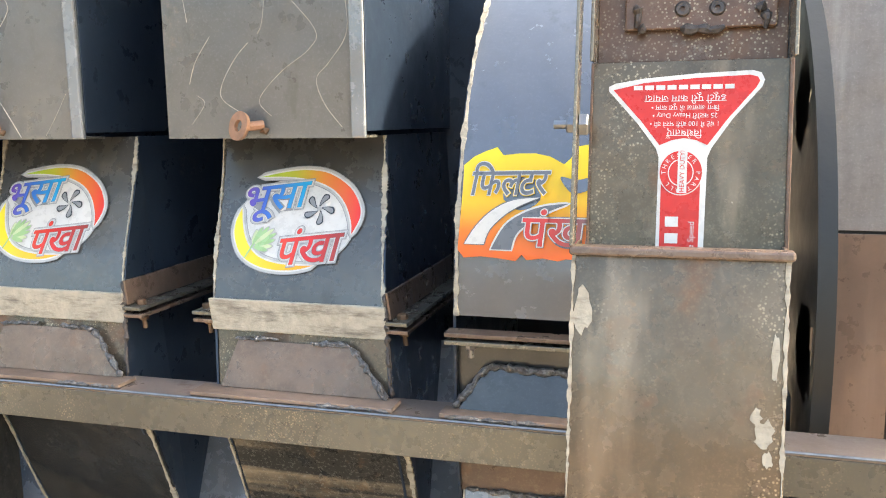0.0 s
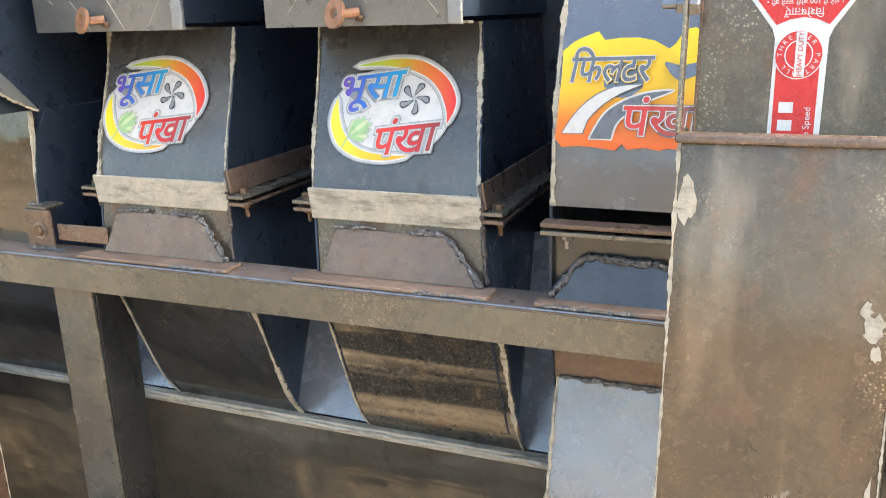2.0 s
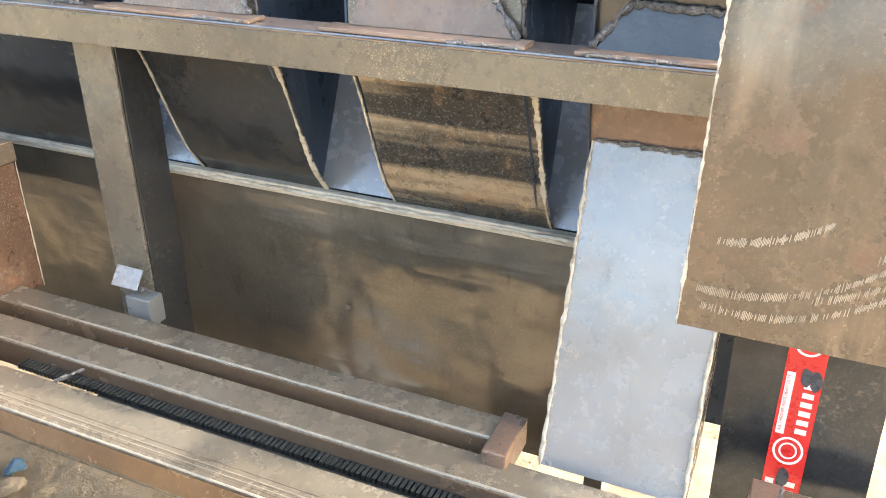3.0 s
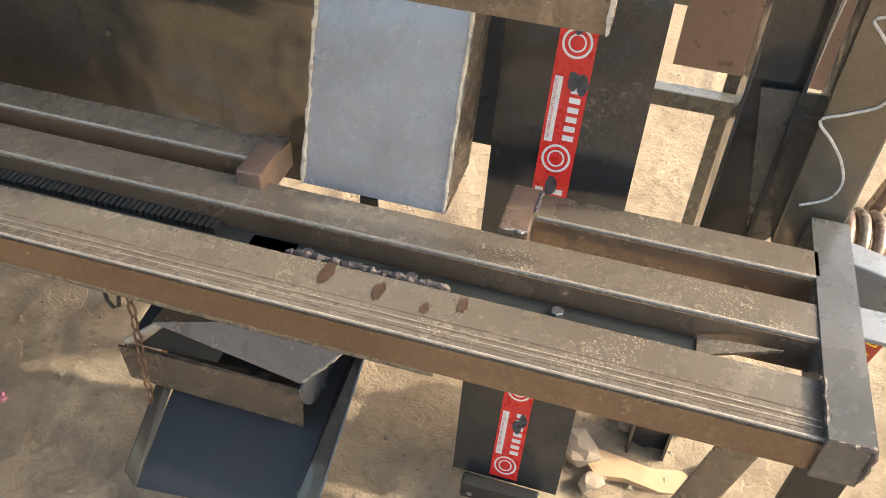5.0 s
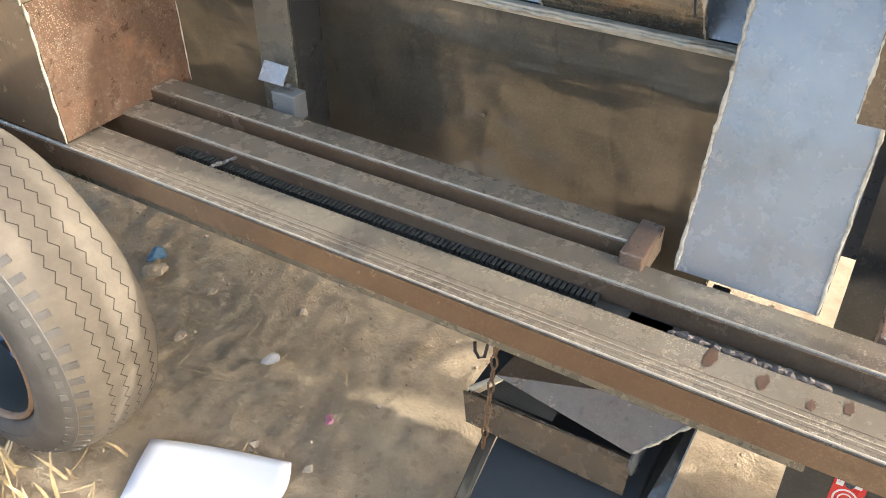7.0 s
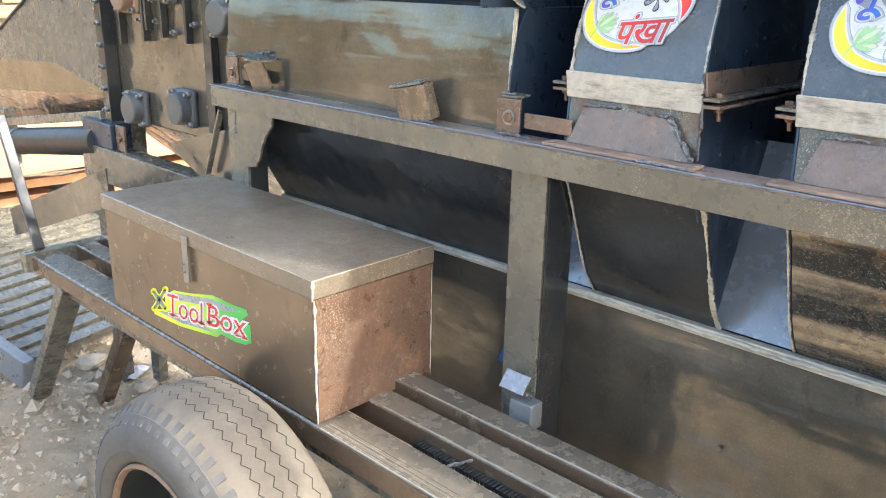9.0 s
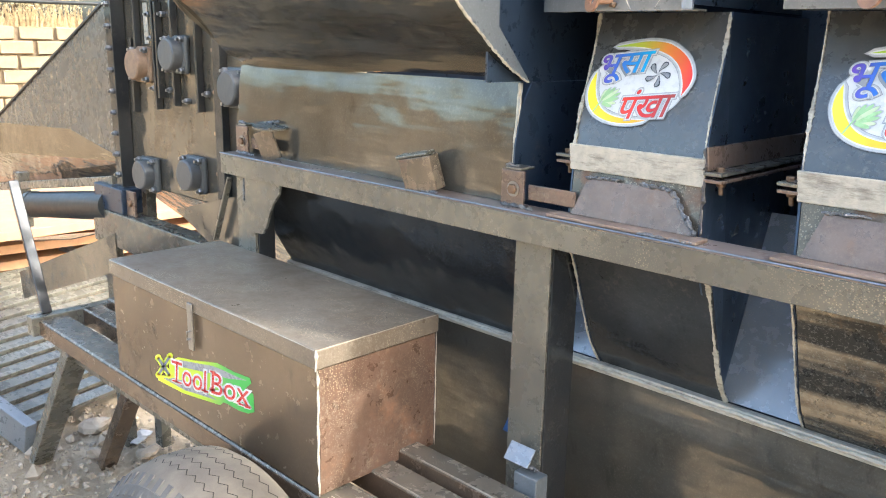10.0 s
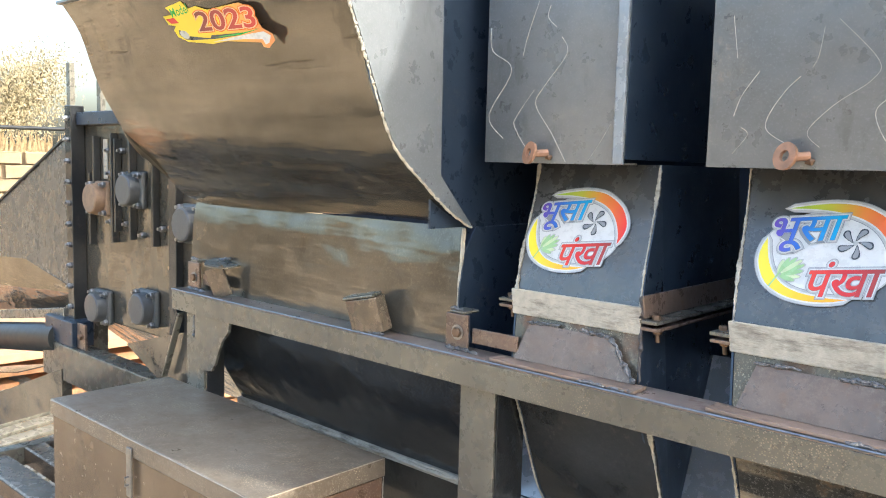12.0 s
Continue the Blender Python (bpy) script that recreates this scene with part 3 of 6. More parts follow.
def build_hood(x0, x1, seed):
    """Square air duct that hangs over a blower housing."""
    h = thing("air_duct", ((x0 + x1) / 2, 2.4, 1.69), "grey primed steel duct with wavy chalk lines", "duct", "air ducts")
    part("front_plate", box((x0, 2.290, 1.69), (x1, 2.294, 2.45), 0.001), LID, h)
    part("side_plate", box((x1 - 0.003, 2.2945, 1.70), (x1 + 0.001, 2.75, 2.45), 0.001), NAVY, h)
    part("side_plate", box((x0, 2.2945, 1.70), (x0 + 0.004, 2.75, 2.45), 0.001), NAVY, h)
    part("corner_strip", box((x1 - 0.020, 2.283, 1.69), (x1 + 0.002, 2.2895, 2.45), 0.003), GREY, h, "bright rubbed corner")
    part("bottom_lip", box((x0, 2.295, 1.690), (x1, 2.34, 1.694), 0.001), BEAM, h)
    return h


build_hood(-0.545, -0.227, 1)
build_hood(-0.073, 0.252, 2)

# third housing, tall, with the grey spout below
TALL = smooth_line([(2.272, 1.44), (2.282, 1.54), (2.310, 1.65), (2.375, 1.78), (2.49, 1.90), (2.64, 1.98)], 5)


def build_filter():
    x0, x1 = 0.385, 0.675
    h = thing("filter_housing", (0.53, 2.4, 1.30), "tall blue-grey curved steel housing with yellow and orange sticker", "fan housing", "blower housings")
    part("front_plate", sheet(TALL, 0.004, x0 + 0.003, x1 - 0.003, 6, 0.004, 5), BLUEGREY, h)
    for x in (x0, x1 - 0.004):
        part("side_plate", prism(side_poly([(2.30, 1.15), (2.272, 1.25)] + TALL, 2.75), "x", x, x + 0.004), NAVY, h)
    part("edge_strip", ragged(TALL, x0 + 0.004, 7, 0.004, 0.014, 0.0025), PUTTY, h, "rubbed pale plate edge")
    part("neck_plate", sheet([(2.285, 1.302), (2.282, 1.40)], 0.004, x0 + 0.004, x1, 3, 0.002, 2), SHEET_DARK, h)
    part("lower_plate", sheet([(2.30, 1.165), (2.278, 1.30)], 0.004, x0 + 0.004, x1, 3, 0.002, 2), RUST, h)
    part("flange", box((x0 - 0.006, 2.243, 1.415), (x1, 2.275, 1.421), 0.001), RUST, h)
    part("flange", box((x0 - 0.006, 2.243, 1.404), (x1, 2.275, 1.410), 0.001), BEAM, h)
    part("gusset", quad([(x0 + 0.01, 2.25, 1.306), (x1, 2.25, 1.306), (x1, 2.278, 1.365), (x0 + 0.05, 2.278, 1.365)], 0.005), SHEET_DARK, h)
    part("weld_bead", weld([(x0 + 0.005, 2.25, 1.31), (x0 + 0.05, 2.276, 1.367), (x0 + 0.2, 2.276, 1.362)], 0.007, 12), WELD, h)
    part("packing_strip", box((x0 - 0.01, 2.226, 1.303), (x1, 2.262, 1.309), 0.001), PINK, h)
    part("weld_bead", weld([(x0, 2.226, 1.305), (x0 + 0.14, 2.226, 1.306)], 0.005, 14), WELD, h)
    bolt = part("bolt", hexbolt((x0 + 0.03, 2.256, 1.404), (0, 0, -1), 0.008, 0.008, 0.012), BOLT, h)
    return h


build_filter()


def build_spout():
    s = thing("grain_spout", (0.5, 2.2, 0.69), "light blue-grey primed sloping spout with pale edges", "chute")
    a, b = (2.30, 1.165), (2.133, 0.692)
    part("front_plate", quad([(0.393, b[0], b[1]), (0.612, b[0], b[1]), (0.612, a[0], a[1]), (0.393, a[0], a[1])], 0.004), GREY, s)
    part("side_plate", prism([(b[0] + 0.004, b[1]), (a[0] + 0.004, a[1]), (a[0] + 0.12, a[1]), (b[0] + 0.13, b[1])], "x", 0.609, 0.613), BEAM_RUST, s)
    part("side_plate", prism([(b[0] + 0.004, b[1]), (a[0] + 0.004, a[1]), (a[0] + 0.12, a[1]), (b[0] + 0.13, b[1])], "x", 0.392, 0.396), SHEET_DARK, s)
    for x in (0.393, 0.609):
        part("seam", weld([(x, b[0] - 0.001, b[1]), (x, a[0] - 0.001, a[1])], 0.0045, int(x * 100), 0.012), PUTTY, s, "pale sealed seam")
    part("weld_bead", weld([(0.395, a[0] - 0.003, a[1] + 0.004), (0.612, a[0] - 0.003, a[1])], 0.006, 77), WELD, s)
    return s


build_spout()


# ---- elevator chute in front ----
CHUTE_LEAN = 0.155


def build_chute():
    c = thing("delivery_chute", (0.69, 1.98, 1.05), "rusty mill-scaled steel chute box with a rolled rim", "chute")
    x0, x1, y0, y1, z0, z1 = 0.579, 0.798, 1.974, 2.03, 1.080, 1.578
    part("front_plate", box((x0, y0, z0), (x1, y0 + 0.004, z1), 0.001), CHUTE, c)
    part("side_plate", box((x0, y0 + 0.0045, z0), (x0 + 0.004, y1, z1), 0.001), RUST, c)
    part("side_plate", box((x1 - 0.004, y0 + 0.0045, z0), (x1, y1, z1), 0.001), RUST, c)
    part("rim", box((x0 - 0.003, y0 - 0.008, z1 - 0.008), (x1 + 0.004, y0 + 0.012, z1 + 0.002), 0.003), RUST, c, "rusted folded rim")
    part("back_plate", box((0.589, 2.024, 1.20), (0.800, 2.028, 1.776), 0.001), CHUTE, c, "dark scaled back plate")
    part("back_edge", box((0.7965, 2.020, 1.20), (0.801, 2.0235, 1.776), 0.001), BOXEND, c)
    part("back_edge", box((0.588, 2.020, 1.20), (0.591, 2.0235, 1.776), 0.001), BOXEND, c)
    part("upper_box", box((0.592, 2.05, 1.777), (0.797, 2.054, 2.3), 0.001), BOXEND, c)
    part("upper_side", box((0.798, 2.00, 1.777), (0.802, 2.10, 2.3), 0.001), BEAM_RUST, c)
    part("upper_side", box((0.588, 2.00, 1.777), (0.592, 2.10, 2.3), 0.001), BEAM_RUST, c)
    part("cleat", box((0.622, 2.040, 1.812), (0.785, 2.0495, 1.93), 0.002), BOXEND, c)
    for x in (0.685, 0.722):
        part("plug_weld", lathe([(0, 0.003), (0, 0.009), (0.003, 0.007), (0.003, 0.003), (0, 0.003)], (x, 2.0395, 1.834), (0, -1, 0), 16), WELD_DARK, c)
    for i, (x, z, l) in enumerate(((0.635, 1.828, 0.0), (0.683, 1.811, 0.045), (0.636, 1.812, 0.01), (0.762, 1.832, 0.012), (0.772, 1.822, 0.0))):
        part("weld_bead", weld([(x, 2.038, z + (0 if l else -0.012)), (x + l, 2.038, z + (0 if l else 0.014))], 0.008, 60 + i), WELD_DARK, c)
    part("strap", box((0.576, 1.965, 1.58), (0.580, 1.995, 2.3), 0.001), BEAM_RUST, c)
    bolt = part("bolt", hexbolt((0.581, 1.985, 1.708), (1, 0, 0), 0.013, 0.010), BOLT, c)
    part("nut", hexbolt((0.575, 1.985, 1.708), (-1, 0, 0), 0.010, 0.008, 0.014), BOLT, bolt)
    def on(u, v):
        return (u, y0 - 0.0008, v)
    for k, (px, pz, pw, ph) in enumerate(((0.592, 1.512, 0.010, 0.030), (0.778, 1.395, 0.012, 0.018), (0.770, 1.412, 0.006, 0.012), (0.782, 1.37, 0.006, 0.010), (0.787, 1.20, 0.006, 0.05), (0.786, 1.47, 0.005, 0.03))):
        r = random.Random(k)
        bm = bmesh.new()
        bm.faces.new([bm.verts.new(on(px + pw * math.cos(a) * r.uniform(0.5, 1.1), pz + ph * math.sin(a) * r.uniform(0.6, 1.1))) for a in np.linspace(0, 5.9, 15)])
        part("bare_patch", bm, PUTTY, c, "peeled pale patch")
    for k, (cx, cz, rr, a0, a1) in enumerate(((0.62, 1.36, 0.235, -96, -38), (0.64, 1.33, 0.225, -100, -40), (0.66, 1.36, 0.20, -60, -30), (0.60, 1.38, 0.20, -88, -55), (0.645, 1.36, 0.235, -75, -45))):
        r = random.Random(k)
        bm = bmesh.new()
        for a in np.arange(a0, a1, 0.42):
            u, v = cx + rr * math.cos(radians(a)), cz + rr * math.sin(radians(a))
            if u > x1 - 0.004 or v < z0 + 0.004:
                continue
            if r.random() < 0.25:
                continue
            l = r.uniform(0.002, 0.0055)
            bm.faces.new([bm.verts.new(on(u + p, v + q)) for p, q in ((-0.0003, -l), (0.0006, -l), (0.0014, l), (0.0005, l))])
        part("scratch_arc", bm, SCRATCH, c, "pale grinder scratches")
    part("hanger", box((0.70, 2.029, 1.30), (0.74, 2.24, 1.33), 0.003), BEAM, c)
    for k, x in enumerate((x0 + 0.0015, x1 - 0.002)):
        part("worn_edge", ragged([(y0, z0 + (z1 - z0) * q / 24) for q in range(25)], x, 71 + k, 0.0012, 0.0052, 0.0015), PUTTY, c, "rubbed pale plate edge")
    for o in c.children_recursive:
        for v in o.data.vertices:
            v.co.y += CHUTE_LEAN * (v.co.z - 1.085)
    return c


build_chute()


def build_elevator():
    e = thing("elevator_trunk", (0.75, 2.2, 0.0), "black steel elevator trunk with a red printed strip", "chute")
    def P(x, z, d=0.0):
        return (x, 2.143 + 0.235 * z + d, z)
    part("front_plate", quad([P(0.655, 0.05), P(0.86, 0.05), P(0.86, 1.30), P(0.62, 1.30)], 0.004), SHEET_DARK, e)
    part("side_plate", quad([P(0.86, 0.05, 0.004), P(0.86, 0.05, 0.12), P(0.86, 1.3, 0.12), P(0.86, 1.3, 0.004)], 0.004), SHEET_DARK, e)
    part("side_plate", quad([P(0.655, 0.05, 0.12), P(0.655, 0.05, 0.004), P(0.62, 1.3, 0.004), P(0.62, 1.3, 0.12)], 0.004), SHEET_DARK, e)
    foot = part("foot_bracket", box((0.68, 2.118, 0.015), (0.83, 2.146, 0.062), 0.004), BLACK, e)
    for x in (0.70, 0.81):
        part("rivet", hexbolt((x, 2.118, 0.034), (0, -1, 0), 0.006, 0.003), BOLT, foot)
    return e


build_elevator()


# ---- feed hopper and concave ----
HOP = smooth_line([(2.30, 1.552), (2.235, 1.585), (2.165, 1.635), (2.07, 1.715), (2.018, 1.82), (1.978, 1.91), (1.94, 1.99), (1.90, 2.055)], 9)


def build_hopper():
    h = thing("feed_hopper", (-1.1, 2.3, 1.55), "dented brown-black feed hopper sheet with a year sticker", "hopper")
    part("shell", sheet(HOP, 0.004, -1.60, -0.585, 36, 0.017, 9, (1.6, 6.0, 8.0)), HOPPER, h, "curved glossy dented shell", 50)
    end = [(y + 0.004, z) for y, z in HOP] + [(2.195, 2.055), (2.20, 1.66), (2.30, 1.556)]
    # The void behind the end plate is painted dark with this blue-black plate.
    part("inner_wall", box((-0.610, 2.196, 1.553), (-0.604, 2.75, 2.10), 0.001), NAVY, h, "blue-black plate painting the dark gap")
    part("end_plate", prism(end, "x", -0.585, -0.581), LID, h, "grey end plate")
    part("end_plate", prism(end, "x", -1.604, -1.60), SHEET, h)
    part("edge_weld", weld([(-0.583, y, z) for y, z in HOP], 0.0038, 5), PUTTY, h)
    part("top_lip", box((-1.61, 1.885, 2.053), (-0.58, 1.915, 2.061), 0.002), LID, h)
    return h


build_hopper()


def build_screen_pan():
    p = thing("concave_cover", (-1.1, 2.4, 1.30), "olive-brown sheet cover over a black curved drum sheet", "machine cover")
    part("upper_cover", sheet(smooth_line([(2.283, 1.303), (2.289, 1.42), (2.294, 1.50), (2.302, 1.552)], 5), 0.004, -1.66, -0.60, 18, 0.005, 4), SHEET, p)
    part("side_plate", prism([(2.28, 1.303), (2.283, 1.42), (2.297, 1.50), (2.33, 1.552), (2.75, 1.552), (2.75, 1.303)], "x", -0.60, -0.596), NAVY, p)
    part("drum_sheet", sheet(smooth_line([(2.29, 1.242), (2.315, 1.16), (2.35, 1.07), (2.40, 0.98), (2.45, 0.90)], 5), 0.004, -1.585, -0.56, 14, 0.005, 14), SHEET_DARK, p, "black curved drum sheet", 40)
    part("edge_strip", ragged([(2.281, 1.31), (2.288, 1.40), (2.294, 1.48), (2.299, 1.55)], -0.601, 17, 0.002, 0.007), PUTTY, p)
    return p


build_screen_pan()


# ---- tool box ----
def build_toolbox():
    t = thing("tool_box", (-1.245, 2.07, 0.692), "brown steel tool box with hinged lid and green sticker", "tool box")
    x0, x1, y0, y1, z0, z1 = -1.712, -0.772, 1.897, 2.238, 0.694, 1.024
    part("body", box((x0, y0, z0), (x1, y1, z1 - 0.045), 0.002), BOXMAT, t)
    part("end_panel", box((x1, y0 + 0.004, z0 + 0.002), (x1 + 0.003, y1 - 0.004, z1 - 0.046), 0.001), BOXEND, t, "rusted end panel")
    part("lid", box((x0 - 0.005, y0 - 0.006, z1 - 0.044), (x1 + 0.006, y1 + 0.004, z1), 0.004), BOXLID, t, "dusty lid with folded edge")
    part("seam", weld([(x1 + 0.002, y0, z0), (x1 + 0.002, y0, z1 - 0.045)], 0.004, 5, 0.02), PUTTY, t)
    part("seam", weld([(x1 + 0.002, y1, z0), (x1 + 0.002, y1, z1 - 0.045)], 0.002, 6, 0.02), PUTTY, t)
    part("worn_corner", weld([(x1 + 0.006, y0 - 0.006, z1 - 0.045), (x1 + 0.006, y0 - 0.006, z1)], 0.005, 31, 0.01), PUTTY, t)
    part("worn_edge", weld([(x0, y0 - 0.006, z1 - 0.0015), (x1, y0 - 0.006, z1 - 0.0015)], 0.0015, 32, 0.03), SCRATCH, t)
    part("worn_edge", weld([(x1 + 0.006, y0, z1 - 0.0015), (x1 + 0.006, y1, z1 - 0.0015)], 0.0018, 33, 0.03), SCRATCH, t)
    hasp = part("hasp", box((-1.274, y0 - 0.013, 0.885), (-1.250, y0 - 0.0075, 1.005), 0.002), BOLT, t, "galvanised hasp")
    part("staple", tube([(-1.261, y0 - 0.008, 0.935), (-1.261, y0 - 0.022, 0.935), (-1.261, y0 - 0.022, 0.915), (-1.261, y0 - 0.008, 0.915)], 0.0025), BOLT, hasp)
    return t


build_toolbox()


# ---- wheel ----
def build_wheel():
    c = (-0.925, 1.60, 0.372)
    w = thing("road_wheel", c, "dusty worn truck tyre on a black rim with blue hub", "wheel")
    R = 0.397
    tyre = [(0.018, 0.258), (0.0, 0.272), (-0.006, 0.305), (0.006, 0.338), (0.026, 0.364), (0.052, 0.382), (0.074, 0.391), (0.12, R), (0.18, 0.393), (0.212, 0.385), (0.232, 0.368), (0.242, 0.34), (0.246, 0.30), (0.24, 0.272), (0.225, 0.258)]
    part("tyre", lathe(tyre + [tyre[0]], c, (0, 1, 0), 72), RUBBER, w, "", 50)
    def tread_r(d):
        return float(np.interp(d, [q[0] for q in tyre[4:11]], [q[1] for q in tyre[4:11]]))
    # No groove is cut: its inner shade lies on the tread as a dark ribbon.
    for d in (0.086, 0.118, 0.153, 0.192):
        bm = bmesh.new()
        K, prev = 144, None
        for i in range(K + 1):
            a = 2 * math.pi * i / K
            dd = d + 0.006 * (1 if i % 2 else -1)
            r = tread_r(dd) + 0.0012
            pair = [bm.verts.new((c[0] + (r) * math.cos(a), c[1] + dd + o, c[2] + r * math.sin(a))) for o in (-0.0013, 0.0013)]
            if prev:
                bm.faces.new((prev[0], prev[1], pair[1], pair[0]))
            prev = pair
        part("tread_groove", bm, GROOVE, w, "dark zigzag ribbon painting a groove's shade")
    for k in range(60):
        a = 2 * math.pi * k / 60
        part("shoulder_rib", bar((c[0] + 0.345 * math.cos(a), c[1] + 0.010, c[2] + 0.345 * math.sin(a)), (c[0] + 0.380 * math.cos(a), c[1] + 0.049, c[2] + 0.380 * math.sin(a)), 0.016, 0.007, 0, (0, 1, 0.01)), SIDEWALL, w)
    part("sidewall", lathe([(d - 0.0025, r) for d, r in tyre[:5]] + [(d + 0.004, r) for d, r in tyre[4::-1]] + [(tyre[0][0] - 0.0025, tyre[0][1])], c, (0, 1, 0), 72), SIDEWALL, w, "grey rubber sidewall", 50)
    part("bead_line", lathe([(-0.0075, 0.291), (-0.0085, 0.295), (-0.0075, 0.299), (-0.002, 0.299), (-0.002, 0.291), (-0.0075, 0.291)], c, (0, 1, 0), 72), SIDEWALL, w, "", 50)
    rim = [(0.02, 0.258), (0.010, 0.264), (0.018, 0.246), (0.06, 0.236), (0.10, 0.226), (0.125, 0.212), (0.132, 0.05), (0.140, 0.05), (0.140, 0.222), (0.11, 0.232), (0.06, 0.243), (0.03, 0.258)]
    part("rim", lathe(rim + [rim[0]], c, (0, 1, 0), 64), BLACK, w, "", 40)
    part("lock_ring", lathe([(0.008, 0.246), (0.002, 0.251), (0.008, 0.258), (0.020, 0.258), (0.020, 0.246), (0.008, 0.246)], c, (0, 1, 0), 64), CAST_RUST, w, "tan dusty lock ring", 40)
    hub = part("hub", lathe([(-0.02, 0.0), (-0.02, 0.030), (-0.012, 0.036), (0.0, 0.038), (0.004, 0.052), (0.06, 0.058), (0.07, 0.095), (0.085, 0.10), (0.130, 0.10), (0.130, 0.0)], c, (0, 1, 0), 40), BLUE, w, "blue painted hub", 35)
    for k in range(6):
        a = k * math.pi / 3 + 0.3
        part("wheel_nut", hexbolt((c[0] + 0.135 * math.cos(a), c[1] + 0.131, c[2] + 0.135 * math.sin(a)), (0, -1, 0), 0.017, 0.045, 0.022), BLUE, hub)
    return w


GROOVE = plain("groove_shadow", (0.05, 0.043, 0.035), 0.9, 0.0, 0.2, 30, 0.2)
SIDEWALL = plain("grey_sidewall_rubber", (0.115, 0.108, 0.098), 0.7, 0.0, 0.2, 16, 0.3, (0.06, 0.057, 0.053))
RUBBER = plain("dusty_rubber", (0.165, 0.140, 0.109), 0.85, 0.0, 0.2, 12, 0.4, (0.12, 0.103, 0.082), 9, (1, 0.3, 1))
build_wheel()


# ---- printed stickers ----
def vinyl(name, color):
    return plain(name, color, 0.28, 0.0, 0.05, 60, 0.02)


def gradient(name, stops, axis=0):
    m, nt, b = base_mat(name)
    co = nt.nodes.new("ShaderNodeTexCoord")
    sp = nt.nodes.new("ShaderNodeSeparateXYZ")
    nt.links.new(co.outputs["Generated"], sp.inputs[0])
    nt.links.new(ramp(nt, sp.outputs[axis], stops), b.inputs["Base Color"])
    b.inputs["Roughness"].default_value = 0.28
    return m


V_WHITE, V_GREY = vinyl("white_vinyl", (0.72, 0.72, 0.70)), vinyl("grey_vinyl", (0.30, 0.31, 0.32))
V_SILVER = vinyl("pale_grey_vinyl", (0.50, 0.51, 0.50))
V_RED, V_ORANGE, V_YELLOW = vinyl("red_vinyl", (0.62, 0.03, 0.025)), vinyl("orange_vinyl", (0.85, 0.20, 0.02)), vinyl("yellow_vinyl", (0.90, 0.62, 0.02))
V_GREEN, V_LIME, V_DARK = vinyl("green_vinyl", (0.03, 0.42, 0.06)), vinyl("lime_vinyl", (0.72, 0.80, 0.03)), vinyl("charcoal_vinyl", (0.045, 0.055, 0.07))
V_PALEWHEAT = vinyl("cream_green_vinyl", (0.62, 0.72, 0.42))
V_SLATE = vinyl("slate_grey_vinyl", (0.16, 0.18, 0.21))
V_WHEAT, V_MAROON = vinyl("pale_green_vinyl", (0.38, 0.60, 0.28)), vinyl("maroon_vinyl", (0.36, 0.05, 0.03))
G_WORD = gradient("violet_to_cyan", [(0.0, (0.16, 0.06, 0.42)), (0.35, (0.05, 0.16, 0.60)), (1.0, (0.02, 0.40, 0.72))])
G_RED = gradient("red_to_maroon", [(0.0, (0.75, 0.06, 0.03)), (0.5, (0.62, 0.03, 0.03)), (1.0, (0.32, 0.05, 0.04))])
G_SWOOSH = gradient("green_to_red", [(0.0, (0.40, 0.66, 0.05)), (0.35, (0.55, 0.55, 0.05)), (0.62, (0.80, 0.28, 0.05)), (1.0, (0.80, 0.03, 0.03))])
G_SWOOSH_LOW = gradient("yellow_to_orange", [(0.0, (0.92, 0.80, 0.05)), (0.5, (0.92, 0.55, 0.02)), (1.0, (0.85, 0.36, 0.02))])
G_FILTER = gradient("yellow_orange_fade", [(0.0, (0.82, 0.14, 0.02)), (0.25, (0.85, 0.22, 0.02)), (0.5, (0.90, 0.55, 0.02)), (1.0, (0.90, 0.72, 0.03))], 2)
G_FRED = gradient("red_to_slate", [(0.0, (0.72, 0.05, 0.05)), (0.45, (0.55, 0.06, 0.05)), (0.8, (0.25, 0.12, 0.12)), (1.0, (0.2, 0.1, 0.1))])
G_TOOL = gradient("lime_green_fade", [(0.0, (0.72, 0.80, 0.02)), (0.5, (0.55, 0.72, 0.02)), (0.75, (0.08, 0.45, 0.08)), (1.0, (0.05, 0.45, 0.06))])
V_PEACH = vinyl("peach_vinyl", (0.85, 0.55, 0.32))
G_YEARFIELD = gradient("yellow_to_peach", [(0.0, (0.85, 0.68, 0.03)), (0.5, (0.85, 0.60, 0.03)), (0.8, (0.82, 0.36, 0.08)), (1.0, (0.82, 0.30, 0.10))])
G_YEAR = gradient("brown_to_red", [(0.0, (0.20, 0.03, 0.02)), (1.0, (0.65, 0.05, 0.03))])


def text2d(body, size, at=(0, 0), turn=0.0, shear=0.0, offset=0.0, width=1.0):
    c = bpy.data.curves.new("writing", "FONT")
    c.body, c.size, c.shear, c.offset, c.align_x, c.align_y = body, size, shear, offset, "CENTER", "CENTER"
    c.resolution_u = 3
    o = new("writing", c)
    bpy.context.view_layer.update()
    me = bpy.data.meshes.new_from_object(o.evaluated_get(bpy.context.evaluated_depsgraph_get()))
    ca, sa = math.cos(radians(turn)), math.sin(radians(turn))
    v = [(at[0] + ca * p.co.x * width - sa * p.co.y, at[1] + sa * p.co.x * width + ca * p.co.y) for p in me.vertices]
    f = [tuple(p.vertices) for p in me.polygons]
    bpy.data.objects.remove(o)
    bpy.data.meshes.remove(me)
    return v, f


